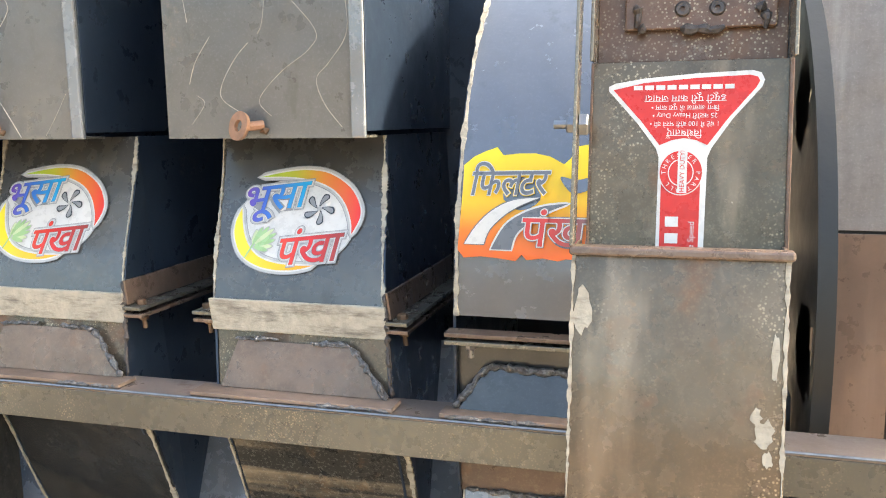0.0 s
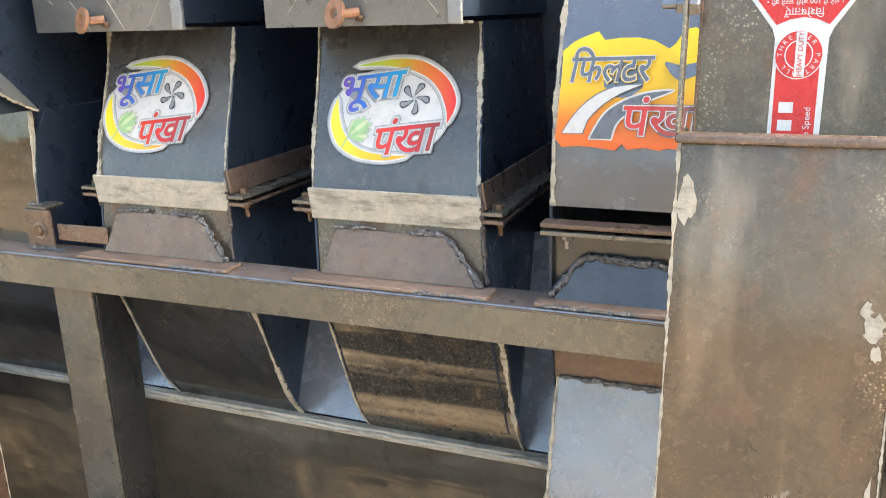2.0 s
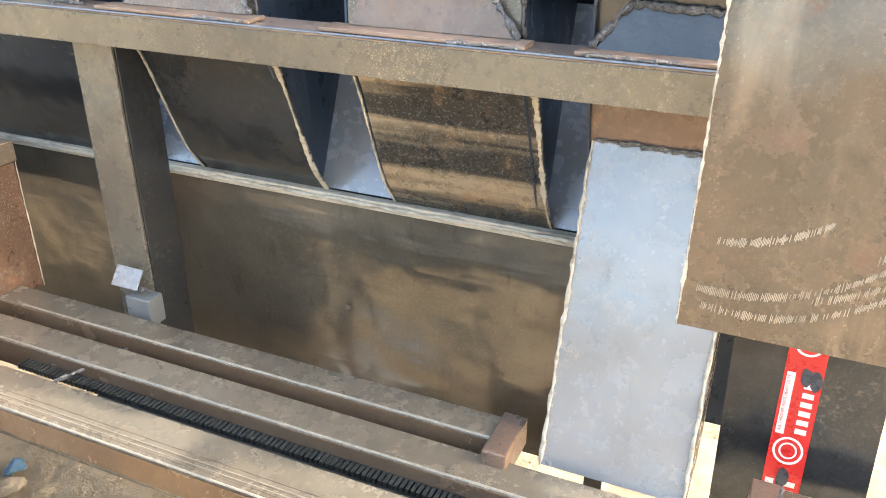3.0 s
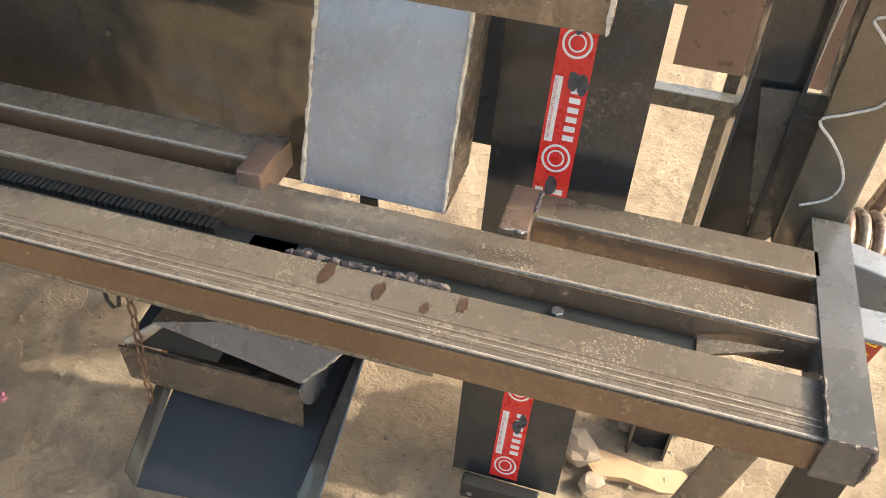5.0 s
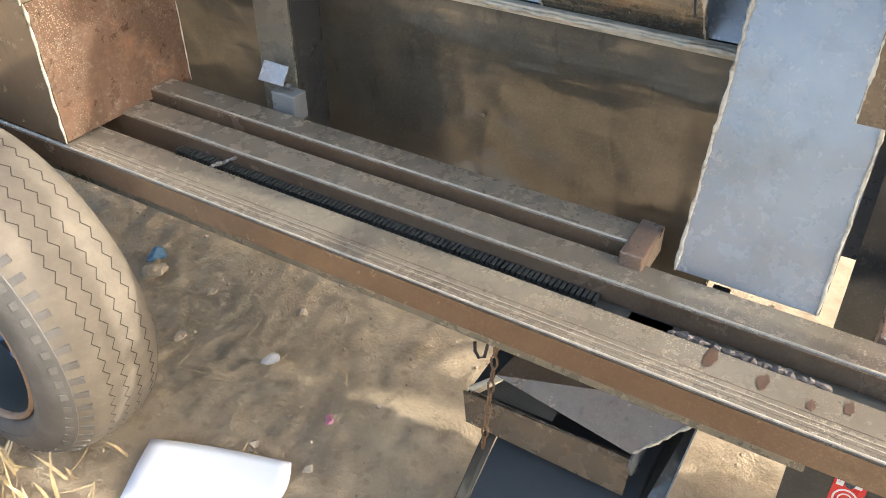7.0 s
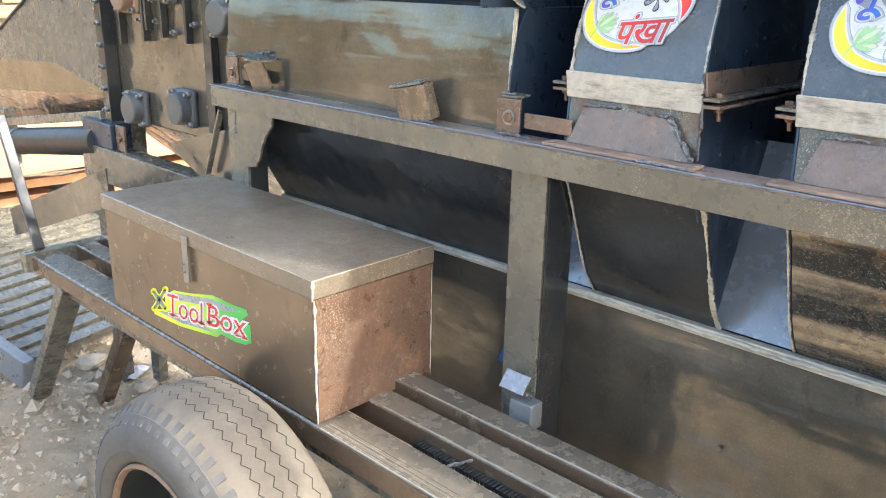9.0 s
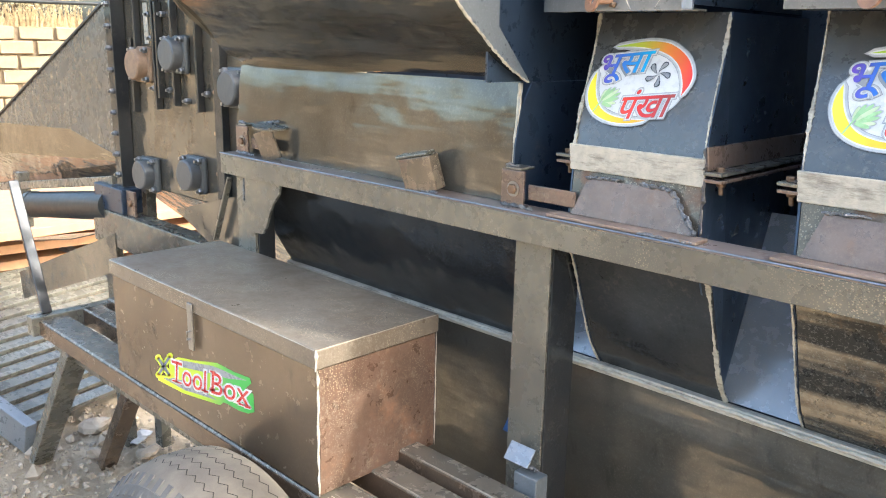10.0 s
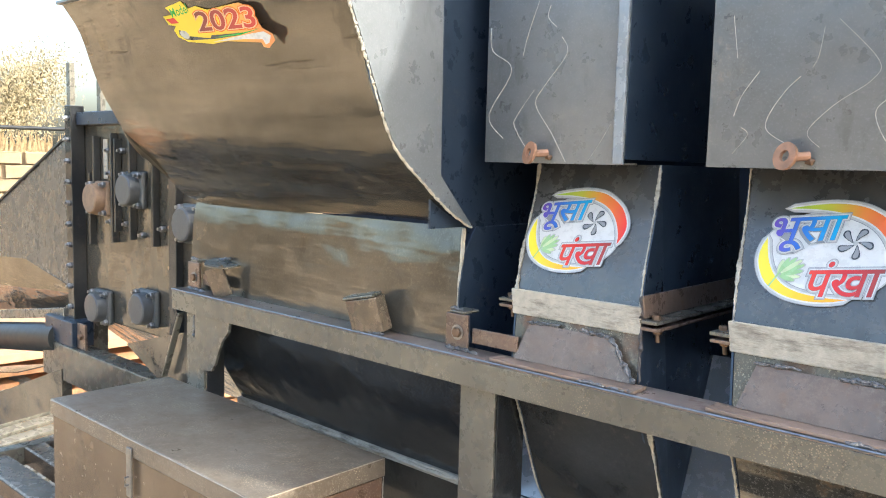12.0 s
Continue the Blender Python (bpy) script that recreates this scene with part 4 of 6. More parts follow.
def blob(points, n=6):
    """A closed smooth outline through the points, as one fan of faces round its middle."""
    k = len(points)
    line = []
    for i in range(k):
        a, b, c, d = (Vector(points[(i + j - 1) % k]) for j in range(4))
        for q in range(n):
            t = q / n
            line.append(0.5 * (2 * b + (c - a) * t + (2 * a - 5 * b + 4 * c - d) * t * t + (3 * b - a - 3 * c + d) * t ** 3))
    return poly2d([tuple(p) for p in line])


def poly2d(points):
    return list(points), [tuple(range(len(points)))]


def ellipse2d(c, rx, ry, turn=0.0, n=40, inner=0.0):
    ca, sa = math.cos(radians(turn)), math.sin(radians(turn))
    def ring(k):
        return [(c[0] + ca * rx * k * math.cos(a) - sa * ry * k * math.sin(a), c[1] + sa * rx * k * math.cos(a) + ca * ry * k * math.sin(a)) for a in (2 * math.pi * i / n for i in range(n))]
    rings = [ring(k) for k in (1.0, 0.66, 0.33)] if not inner else [ring(1.0), ring(inner)]
    v = [p for r in rings for p in r]
    f = [(q * n + i, q * n + (i + 1) % n, (q + 1) * n + (i + 1) % n, (q + 1) * n + i) for q in range(len(rings) - 1) for i in range(n)]
    if not inner:
        f.append(tuple(range(2 * n, 3 * n)))
    return v, f


def sickle(c, rx, ry, a0, a1, width, turn=0.0, n=28):
    """A crescent that follows an ellipse from angle a0 to a1 and thins at both ends."""
    ca, sa = math.cos(radians(turn)), math.sin(radians(turn))
    v, f = [], []
    for i in range(n + 1):
        t = i / n
        a = radians(a0 + (a1 - a0) * t)
        w = width * math.sin(math.pi * min(max(t, 0.02), 0.98)) ** 0.7
        for k in (1.0, 1.0 - w):
            x, y = rx * k * math.cos(a), ry * k * math.sin(a)
            v.append((c[0] + ca * x - sa * y, c[1] + sa * x + ca * y))
    for i in range(n):
        f.append((2 * i, 2 * i + 2, 2 * i + 3, 2 * i + 1))
    return v, f


def decal(name, shape, material, parent, place, layer, label=""):
    v, f = shape
    bm = bmesh.new()
    vs = [bm.verts.new(place(u, w, layer)) for u, w in v]
    for q in f:
        if len(set(q)) > 2:
            try:
                bm.faces.new([vs[i] for i in q])
            except ValueError:
                pass
    bm.normal_update()
    if len(v) and max(len(q) for q in f) > 4:
        bmesh.ops.triangulate(bm, faces=bm.faces)
    me = bpy.data.meshes.new(name)
    bm.to_mesh(me)
    bm.free()
    me.materials.append(material)
    ob = new(name, me)
    ob.parent = parent
    if parent.type == "EMPTY":
        ob.matrix_parent_inverse = parent.matrix_basis.inverted()
    if label:
        ob["label"] = label
    return ob


def grow(points, d):
    """The outline moved outwards by d."""
    n = len(points)
    area = sum(points[i][0] * points[(i + 1) % n][1] - points[(i + 1) % n][0] * points[i][1] for i in range(n))
    out = []
    for i in range(n):
        a, b, c = (Vector(points[(i + j - 1) % n]) for j in range(3))
        e, f = (b - a).normalized(), (c - b).normalized()
        m = Vector((e.y + f.y, -e.x - f.x))
        m = m.normalized() if m.length > 0.2 else (e - f).normalized()
        if m.dot(Vector((e.y, -e.x))) < -0.2:
            m = -m
        out.append(tuple(b + m * (d if area > 0 else -d)))
    return out


def crescent(outer, inner):
    """A horn-shaped outline: a smooth outer line from tip to tip and a smooth inner line back."""
    return smooth_line(outer, 4)[:-1] + smooth_line(inner, 4)[:-1]


def stretched(v, f, base, x0, x1, y0, y1, lean=0.0, slope=0.0):
    """Writing fitted between x0 and x1, and between y0 (top) and y1 on a print grid that counts downwards."""
    ax, bx = min(p[0] for p in base), max(p[0] for p in base)
    ay, by = min(p[1] for p in base), max(p[1] for p in base)
    out = []
    for x, y in v:
        u, w = (x - ax) / (bx - ax), (y - ay) / (by - ay)
        gx = x0 + (x1 - x0) * u + lean * (w - 0.5) * (y1 - y0)
        out.append((gx, y1 - (y1 - y0) * w + slope * (gx - (x0 + x1) / 2)))
    return out, f


def fitted(words, x0, x1, y0, y1, off=0.0, lean=0.0, slope=0.0):
    v, f = text2d(words, 1.0, offset=off)
    return stretched(v, f, text2d(words, 1.0)[0], x0, x1, y0, y1, lean, slope)


def fan_sticker(parent, cx, cz):
    def at(a, b, l):
        z = cz + (386 - b) * 0.000900 + (a - 535) * 0.000022
        return (cx + (a - 535) * 0.000975, y_on(UPPER, z) - 0.0035 - 0.0003 * l, z)
    field = ellipse2d((530, 392), 103, 72, 6, 56)
    s = decal("sticker", ellipse2d((530, 392), 105.5, 74.5, 6, 56), V_SILVER, parent, at, 0, "round white sticker with coloured swooshes")
    decal("rim_white", field, V_WHITE, s, at, 1)
    top = crescent([(456, 313), (500, 305), (540, 302), (580, 309), (618, 333), (638, 362), (641, 385), (631, 410)], [(631, 410), (627, 388), (612, 358), (588, 335), (552, 320), (505, 313), (456, 313)])
    low = crescent([(432, 366), (425, 390), (428, 415), (445, 444), (475, 462), (510, 469), (545, 468), (574, 461)], [(574, 461), (540, 461), (500, 456), (470, 443), (450, 420), (439, 395), (432, 366)])
    for line, mat in ((top, G_SWOOSH), (low, G_SWOOSH_LOW)):
        decal("swoosh_edge", poly2d(grow(line, 7.5)), V_GREY, s, at, 2)
        decal("swoosh_edge", poly2d(grow(line, 6.3)), V_SILVER, s, at, 3)
        decal("swoosh_edge", poly2d(grow(line, 2.6)), V_WHITE, s, at, 4)
        decal("swoosh", poly2d(line), mat, s, at, 5)
    for words, bb, mat in (("\u092d\u0942\u0938\u093e", (436, 546, 327, 386), G_WORD), ("\u092a\u0902\u0916\u093e", (511, 618, 399, 456), G_RED)):
        for m, off, l in ((V_GREY, 0.082, 6), (V_SILVER, 0.070, 7), (V_WHITE, 0.040, 8), (V_GREY, 0.020, 9)):
            decal("word_edge", fitted(words, *bb, off, 0.14, -0.10), m, s, at, l)
        decal("word", fitted(words, *bb, 0.010, 0.14, -0.10), mat, s, at, 10)
    for k in range(5):
        a = radians(72 * k + 6)
        ca, sa = math.cos(a), math.sin(a)
        for pts, m, l in ((((3, -2), (12, 2), (22, 7), (27, 3), (24, -5), (13, -5)), V_DARK, 6), (((5, -2), (13, 1), (22, 5), (25, 2), (22, -3), (13, -4)), V_GREY, 7)):
            decal("fan_blade", blob([(570 + ca * x - sa * y, 368 + (sa * x + ca * y)) for x, y in pts], 3), m, s, at, l)
    decal("fan_hub", ellipse2d((570, 368), 4, 4, 0, 12), V_SILVER, s, at, 8)
    for k, (a, r0) in enumerate(((-80, 26), (-66, 32), (-52, 38), (-40, 42), (-28, 42), (-15, 38), (0, 34), (14, 28))):
        ca, sa = math.cos(radians(a)), math.sin(radians(a))
        c = (462 + ca * r0 * 0.6, 430 + sa * r0 * 0.6)
        decal("wheat_grain", ellipse2d(c, r0 * 0.52, 5.2, a, 14), V_SILVER, s, at, 6)
        decal("wheat_grain", ellipse2d(c, r0 * 0.46, 3.8, a, 14), V_WHEAT if k % 3 else V_PALEWHEAT, s, at, 7 + 0.4 * (k % 2))
    decal("wheat_stem", poly2d([(451, 450), (454, 450), (466, 426), (463, 425)]), V_WHEAT, s, at, 8)
    return s


fan_sticker(housing_1, -0.353, 1.563)
fan_sticker(housing_2, 0.113, 1.562)

filter_housing = bpy.data.objects["filter_housing"]


def half_joined(off):
    """The first sticker word, its third letter in the half form: the stem is cut away and the rest set against it."""
    left, right = "\u093f\u092b\u0932", "\u091f\u0930"
    base = text2d(left, 1.0)[0]
    stop = max(p[0] for p in base) - 0.10
    v, f = text2d(left, 1.0, offset=off)
    bmh = bmesh.new()
    vs = [bmh.verts.new((x, y, 0)) for x, y in v]
    for q in f:
        if len(set(q)) > 2 and not bmh.faces.get([vs[i] for i in q]):
            bmh.faces.new([vs[i] for i in q])
    bmesh.ops.bisect_plane(bmh, geom=bmh.verts[:] + bmh.edges[:] + bmh.faces[:], plane_co=(stop, 0, 0), plane_no=(1, 0, 0), clear_outer=True)
    bmh.verts.index_update()
    v1, f1 = [(p.co.x, p.co.y) for p in bmh.verts], [tuple(p.index for p in q.verts) for q in bmh.faces]
    bmh.free()
    rbase = text2d(right, 1.0)[0]
    shift = stop + 0.02 - min(p[0] for p in rbase)
    v2, f2 = text2d(right, 1.0, offset=off)
    n = len(v1)
    allbase = [p for p in base if p[0] < stop] + [(x + shift, y) for x, y in rbase]
    return v1 + [(x + shift, y) for x, y in v2], f1 + [tuple(i + n for i in q) for q in f2], allbase


def filter_sticker(parent):
    def at(a, b, l):
        z = 1.659 + (280 - b) * 0.000805
        return (0.396 + (a - 815) * 0.000797, y_on(TALL, z) - 0.0035 - 0.0003 * l, z)
    line = [(812, 290), (830, 275), (850, 266), (870, 259), (882, 273), (910, 270), (940, 270), (965, 275), (990, 288), (1000, 279), (1013, 258), (1030, 255), (1048, 270), (1052, 340), (1050, 445), (1030, 448), (1000, 446), (985, 450), (960, 446), (932, 450), (923, 441), (912, 452), (880, 448), (850, 446), (820, 449), (808, 435), (811, 380), (813, 330)]
    s = decal("sticker", poly2d(line), G_FILTER, parent, at, 0, "yellow and orange sticker with bold lettering")
    for off, mat, l in ((0.055, V_YELLOW, 1), (0.034, V_WHITE, 2), (0.012, V_SLATE, 3)):
        v, f, base = half_joined(off)
        decal("word" if l == 3 else "word_edge", stretched(v, f, base, 829, 966, 284, 340, 0.16, -0.02), mat, s, at, l)
    white = crescent([(951, 344), (905, 349), (868, 367), (840, 394), (820, 425)], [(855, 425), (864, 401), (886, 378), (915, 359), (951, 344)]) + [(951, 344)]
    slate = crescent([(1003, 353), (960, 358), (922, 371), (891, 393), (868, 433)], [(904, 433), (912, 407), (935, 386), (966, 368), (1003, 353)]) + [(1003, 353)]
    white.insert(16, (820, 425))
    slate.insert(16, (868, 433))
    decal("arc_edge", poly2d(grow(white[:-1], 1.8)), V_SLATE, s, at, 1)
    decal("arc", poly2d(white[:-1]), V_WHITE, s, at, 2)
    decal("arc_edge", poly2d(grow(slate[:-1], 3.2)), V_WHITE, s, at, 3)
    decal("arc", poly2d(slate[:-1]), V_SLATE, s, at, 4)
    decal("moon", blob([(985, 309), (1012, 314), (1040, 310), (1042, 326), (1012, 337), (996, 328)], 4), BLUEGREY, s, at, 1)
    for off, mat, l in ((0.050, V_SLATE, 5), (0.036, V_WHITE, 6), (0.010, G_FRED, 7)):
        decal("word" if l == 7 else "word_edge", fitted("\u092a\u0902\u0916\u093e", 923, 1052, 364, 425, off, 0.10, 0.0), mat, s, at, l)


filter_sticker(filter_housing)

chute = bpy.data.objects["delivery_chute"]


def bars(name, rows, mat, parent, place, layer):
    """Rows of small print that cannot be read: (x0, x1, y, height)."""
    for x0, x1, y, h in rows:
        k = max(2, int((x1 - x0) / (h * 2.4)))
        for i in range(k):
            a, b = x0 + (x1 - x0) * i / k, x0 + (x1 - x0) * (i + 0.8) / k
            decal(name, poly2d([(a, y), (b, y), (b, y + h), (a, y + h)]), mat, parent, place, layer)


def chute_sticker(parent):
    def at(u, v, l):
        z = 1.714 + (v - 1.714) * 1.10
        y = 2.0232 + CHUTE_LEAN * (z - 1.085) - 0.0003 * l
        return (0.683 + (u - 0.683) * (y - 1.169) / 0.8635, y, z)
    outer = [(0.6155, 1.7415), (0.6155, 1.746), (0.622, 1.749), (0.65, 1.7535), (0.70, 1.7575), (0.752, 1.7595), (0.760, 1.757), (0.7635, 1.750), (0.761, 1.743), (0.735, 1.712), (0.7165, 1.684), (0.713, 1.675), (0.712, 1.55), (0.665, 1.55), (0.666, 1.675), (0.663, 1.684), (0.645, 1.708)]
    s = decal("sticker", poly2d(outer), V_WHITE, parent, at, 0, "red upside-down funnel-shaped sticker")
    decal("field", poly2d([(0.620, 1.7425), (0.65, 1.749), (0.70, 1.753), (0.750, 1.755), (0.757, 1.753), (0.759, 1.749), (0.756, 1.743), (0.731, 1.713), (0.7125, 1.687), (0.702, 1.692), (0.690, 1.694), (0.678, 1.692), (0.6665, 1.687), (0.648, 1.711)]), V_RED, s, at, 1)
    decal("field", poly2d([(0.669, 1.550), (0.707, 1.550), (0.707, 1.66), (0.698, 1.678), (0.679, 1.678), (0.669, 1.66)]), V_RED, s, at, 1)
    decal("seal", ellipse2d((0.688, 1.660), 0.0215, 0.0225), V_WHITE, s, at, 2)
    decal("seal", ellipse2d((0.688, 1.660), 0.0205, 0.0215), V_RED, s, at, 3)
    decal("seal", ellipse2d((0.688, 1.660), 0.0125, 0.0135, 0, 40, 0.92), V_WHITE, s, at, 4)
    decal("seal", poly2d([(0.685, 1.640), (0.694, 1.640), (0.694, 1.681), (0.685, 1.681)]), V_WHITE, s, at, 4)
    decal("word", text2d("HEAVY DUTY", 0.0066, (0.6895, 1.6605), 90), V_RED, s, at, 5)
    for ch, a in zip("ALL THRESHER PARTS", range(-100, -460, -20)):
        if ch != " ":
            decal("word", text2d(ch, 0.0062, (0.688 + 0.0165 * math.cos(radians(a)), 1.660 + 0.0175 * math.sin(radians(a))), a - 90), V_WHITE, s, at, 5)
    decal("word", text2d("ree Speed", 0.0085, (0.700, 1.595), 90), V_WHITE, s, at, 2)
    bars("print_bar", [(0.640, 0.738, 1.742, 0.0045)], V_WHITE, s, at, 2)
    for line, size, z in (("\u0921\u092f\u0942\u091f\u0940 \u092a\u0942\u0930\u0940 \u0915\u093e\u092e \u091c\u092f\u093e\u0926\u093e", 0.0098, 1.7335),
                          ("\u093f\u092c\u0928\u093e \u0906\u0935\u093e\u091c \u0915\u0947 \u092a\u0942\u0930\u093e \u0915\u093e\u092e \u2022", 0.0068, 1.7245), ("25 \u0915\u091f\u094b\u0930\u0940 Heavy Duty \u2022", 0.0068, 1.7165),
                          ("1 \u0918\u0902\u091f\u0947 \u092e\u0947\u0902 100 \u092c\u094b\u0930\u0940 \u092d\u0930\u0928\u0947 \u0915\u0940 \u2022", 0.0066, 1.7085), ("\u093f\u0935\u0936\u0947\u0937\u0924\u093e\u090f\u0901", 0.0098, 1.6995)):
        decal("word", text2d(line, size, (0.690, z), 180), V_WHITE, s, at, 2)
    for i in range(4):
        decal("print_bar", poly2d([(0.674 + 0.0, 1.557 + i * 0.0165), (0.687, 1.557 + i * 0.0165), (0.687, 1.567 + i * 0.0165), (0.674, 1.567 + i * 0.0165)]), V_WHITE, s, at, 2)


chute_sticker(chute)

trunk = bpy.data.objects["elevator_trunk"]


def trunk_sticker(parent, z0, z1, x0, x1):
    def at(u, v, l):
        return (u, 2.143 + 0.235 * v - 0.0022 - 0.0003 * l, v)
    s = decal("sticker", poly2d([(x0, z0), (x1, z0), (x1, z1), (x0, z1)]), V_RED, parent, at, 0, "red printed strip, partly rubbed off")
    w = x1 - x0
    rnd = random.Random(int(z0 * 100))
    z = z0 + 0.02
    while z < z1 - 0.04:
        decal("seal", ellipse2d((x0 + w * 0.5, z + 0.01), w * 0.40, w * 0.40, 0, 32, 0.84), V_WHITE, s, at, 1)
        decal("seal", ellipse2d((x0 + w * 0.5, z + 0.01), w * 0.24, w * 0.24, 0, 24, 0.80), V_WHITE, s, at, 1)
        for k in range(7):
            decal("print_bar", poly2d([(x0 + w * 0.56, z + 0.04 + k * 0.0145), (x0 + w * 0.86, z + 0.04 + k * 0.0145), (x0 + w * 0.86, z + 0.0485 + k * 0.0145), (x0 + w * 0.56, z + 0.0485 + k * 0.0145)]), V_WHITE, s, at, 1)
        decal("word_panel", poly2d([(x0 + w * 0.08, z + 0.035), (x0 + w * 0.30, z + 0.035), (x0 + w * 0.30, z + 0.135), (x0 + w * 0.08, z + 0.135)]), V_WHITE, s, at, 1)
        decal("word", text2d("ALL THRESHER PARTS HEAVY DUTY", 0.0066, (x0 + w * 0.16, z + 0.085), 90, 0, 0, 0.85), V_RED, s, at, 2)
        for _ in range(2):
            px, pz = x0 + w * rnd.uniform(0.45, 0.9), z + rnd.uniform(0.03, 0.14)
            decal("scuff", blob([(px + rnd.uniform(0.004, 0.014) * math.cos(a), pz + rnd.uniform(0.006, 0.022) * math.sin(a)) for a in (0, 1, 2, 3, 4, 5)], 3), V_DARK, s, at, 3)
        z += 0.175


trunk_sticker(trunk, 0.50, 0.99, 0.712, 0.768)
trunk_sticker(trunk, 0.06, 0.30, 0.728, 0.782)

toolbox = bpy.data.objects["tool_box"]


def toolbox_sticker(parent):
    def at(a, b, l):
        return (-1.413 + (a - 300) * 0.00275 - (b - 600) * 0.00023, 1.8962 - 0.0003 * l, 0.783 + (a - 300) * 0.00090 - (b - 600) * 0.00168)
    line = [(303, 585), (320, 580), (350, 587), (382, 592), (390, 593), (420, 609), (443, 618), (445, 625), (436, 633), (449, 642), (452, 668), (444, 670), (430, 666), (404, 653), (398, 658), (332, 639), (281, 616), (281, 609), (305, 611)]
    s = decal("sticker", poly2d(grow(line, 1.5)), G_TOOL, parent, at, 0, "lime and green sticker reading Tool Box")
    decal("shade", poly2d([(308, 588), (322, 583), (383, 596), (400, 603), (425, 615), (440, 621), (410, 617), (380, 608), (330, 596)]), V_GREY, s, at, 1)
    decal("shade", poly2d([(290, 613), (312, 613), (345, 624), (375, 640), (394, 652), (370, 645), (334, 635)]), V_GREY, s, at, 1)
    for mat, off, l in ((V_WHITE, 0.06, 3), (V_RED, 0.0, 4)):
        decal("word", fitted("Tool", 308, 373, 593, 629, off, 0, 0.33), mat, s, at, l)
        decal("word", fitted("Box", 383, 445, 616, 650, off, 0, 0.33), mat, s, at, l)
        for x, y, w in ((319, 620, 9), (372, 636, 6), (443, 661, 4), (433, 657, 4), (384, 634, 4), (384, 605, 4)):
            k = 1.6 if l == 3 else 0.0
            decal("serif", poly2d([(x - w - k, y - 1 - k - 0.33 * w), (x + w + k, y - 1 - k + 0.33 * w), (x + w + k, y + 1.6 + k + 0.33 * w), (x - w - k, y + 1.6 + k - 0.33 * w)]), mat, s, at, l)
    for a, b in (((281, 607), (304, 576)), ((280, 577), (304, 609))):
        d = (Vector(b) - Vector(a)).normalized()
        n = Vector((-d.y, d.x))
        for w, mat, l in ((5.5, V_LIME, 2), (2.6, V_SLATE, 3)):
            A, B = Vector(a) - d * (w - 2), Vector(b) + d * (w - 2)
            decal("crossed_tools", poly2d([tuple(p) for p in (A - n * w, B - n * w, B + n * w, A + n * w)]), mat, s, at, l)
        for end in (a, b):
            decal("crossed_tools", ellipse2d(end, 6.5, 6.0, 0, 18), V_LIME, s, at, 2.5)
            decal("crossed_tools", ellipse2d(end, 3.4, 3.0, 0, 18), V_YELLOW, s, at, 3)


toolbox_sticker(toolbox)

hopper = bpy.data.objects["feed_hopper"]


def year_sticker(parent):
    def at(a, b, l):
        z = 1.986 - (a - 302) * 0.000183 - (b - 33) * 0.0012
        return (-1.17 + (a - 302) * 0.00209, y_on(HOP, z) - 0.011 - 0.0003 * l, z)
    line = [(303, 32), (322, 29), (314, 18), (334, 12), (347, 8), (354, 20), (368, 16), (386, 22), (412, 17), (440, 12), (451, 18), (458, 36), (462, 50), (474, 58), (475, 68), (462, 80), (455, 79), (453, 72), (400, 71), (374, 76), (332, 74), (316, 66), (313, 55), (319, 48), (307, 46)]
    s = decal("sticker", poly2d(line), G_YEARFIELD, parent, at, 0, "yellow sticker with the model year")
    decal("flag", poly2d([(306, 37), (322, 34), (328, 43), (313, 44)]), V_RED, s, at, 1)
    decal("flag", poly2d([(334, 43), (344, 42), (348, 49), (337, 50)]), V_GREEN, s, at, 1)
    decal("flag", poly2d([(340, 37), (346, 36), (350, 41), (344, 42)]), V_RED, s, at, 1)
    decal("swoosh", poly2d([(322, 54), (340, 60), (380, 62), (420, 58), (456, 50), (420, 62), (380, 68), (340, 71), (328, 70), (320, 62)]), V_DARK, s, at, 1)
    decal("swoosh", poly2d([(400, 62), (430, 57), (458, 51), (425, 61), (380, 66)]), V_GREEN, s, at, 2)
    decal("swoosh", poly2d([(375, 73), (410, 65), (440, 59), (462, 55), (471, 61), (465, 72), (459, 75), (457, 67), (430, 67)]), V_WHITE, s, at, 1)
    decal("weave", ellipse2d((330, 62), 8, 6.5, 30, 20), V_SILVER, s, at, 2)
    decal("word", fitted("Model", 320, 353, 16, 30, 0.01, 0, -0.25), V_GREEN, s, at, 1)
    for mat, off, l in ((V_ORANGE, 0.085, 2), (V_PEACH, 0.05, 3), (G_YEAR, 0.016, 4)):
        decal("word", fitted("2023", 361, 456, 22, 52, off, 0.05, -0.085), mat, s, at, l)


year_sticker(hopper)


# ---- fittings on the ducts and the long angle ----
def chalk(parent, points, place, r=0.0016):
    part("chalk_line", tube([place(*p) for p in smooth_line(points, 6)], r, 5), CHALK, parent)


ducts = [o for o in scene.objects if o.name.startswith("air_duct")]
CHALK_A = [[(-0.421, 1.997), (-0.445, 1.936), (-0.457, 1.894)], [(-0.367, 1.924), (-0.355, 1.893), (-0.401, 1.838), (-0.422, 1.802), (-0.384, 1.748), (-0.349, 1.693)],
           [(-0.427, 1.829), (-0.466, 1.781), (-0.471, 1.759), (-0.435, 1.71), (-0.421, 1.692)], [(-0.537, 1.955), (-0.532, 1.91), (-0.483, 1.869), (-0.537, 1.783), (-0.499, 1.737)],
           [(-0.256, 1.762), (-0.278, 1.727), (-0.3, 1.696)], [(-0.395, 1.984), (-0.4, 1.963), (-0.38, 1.943)]]
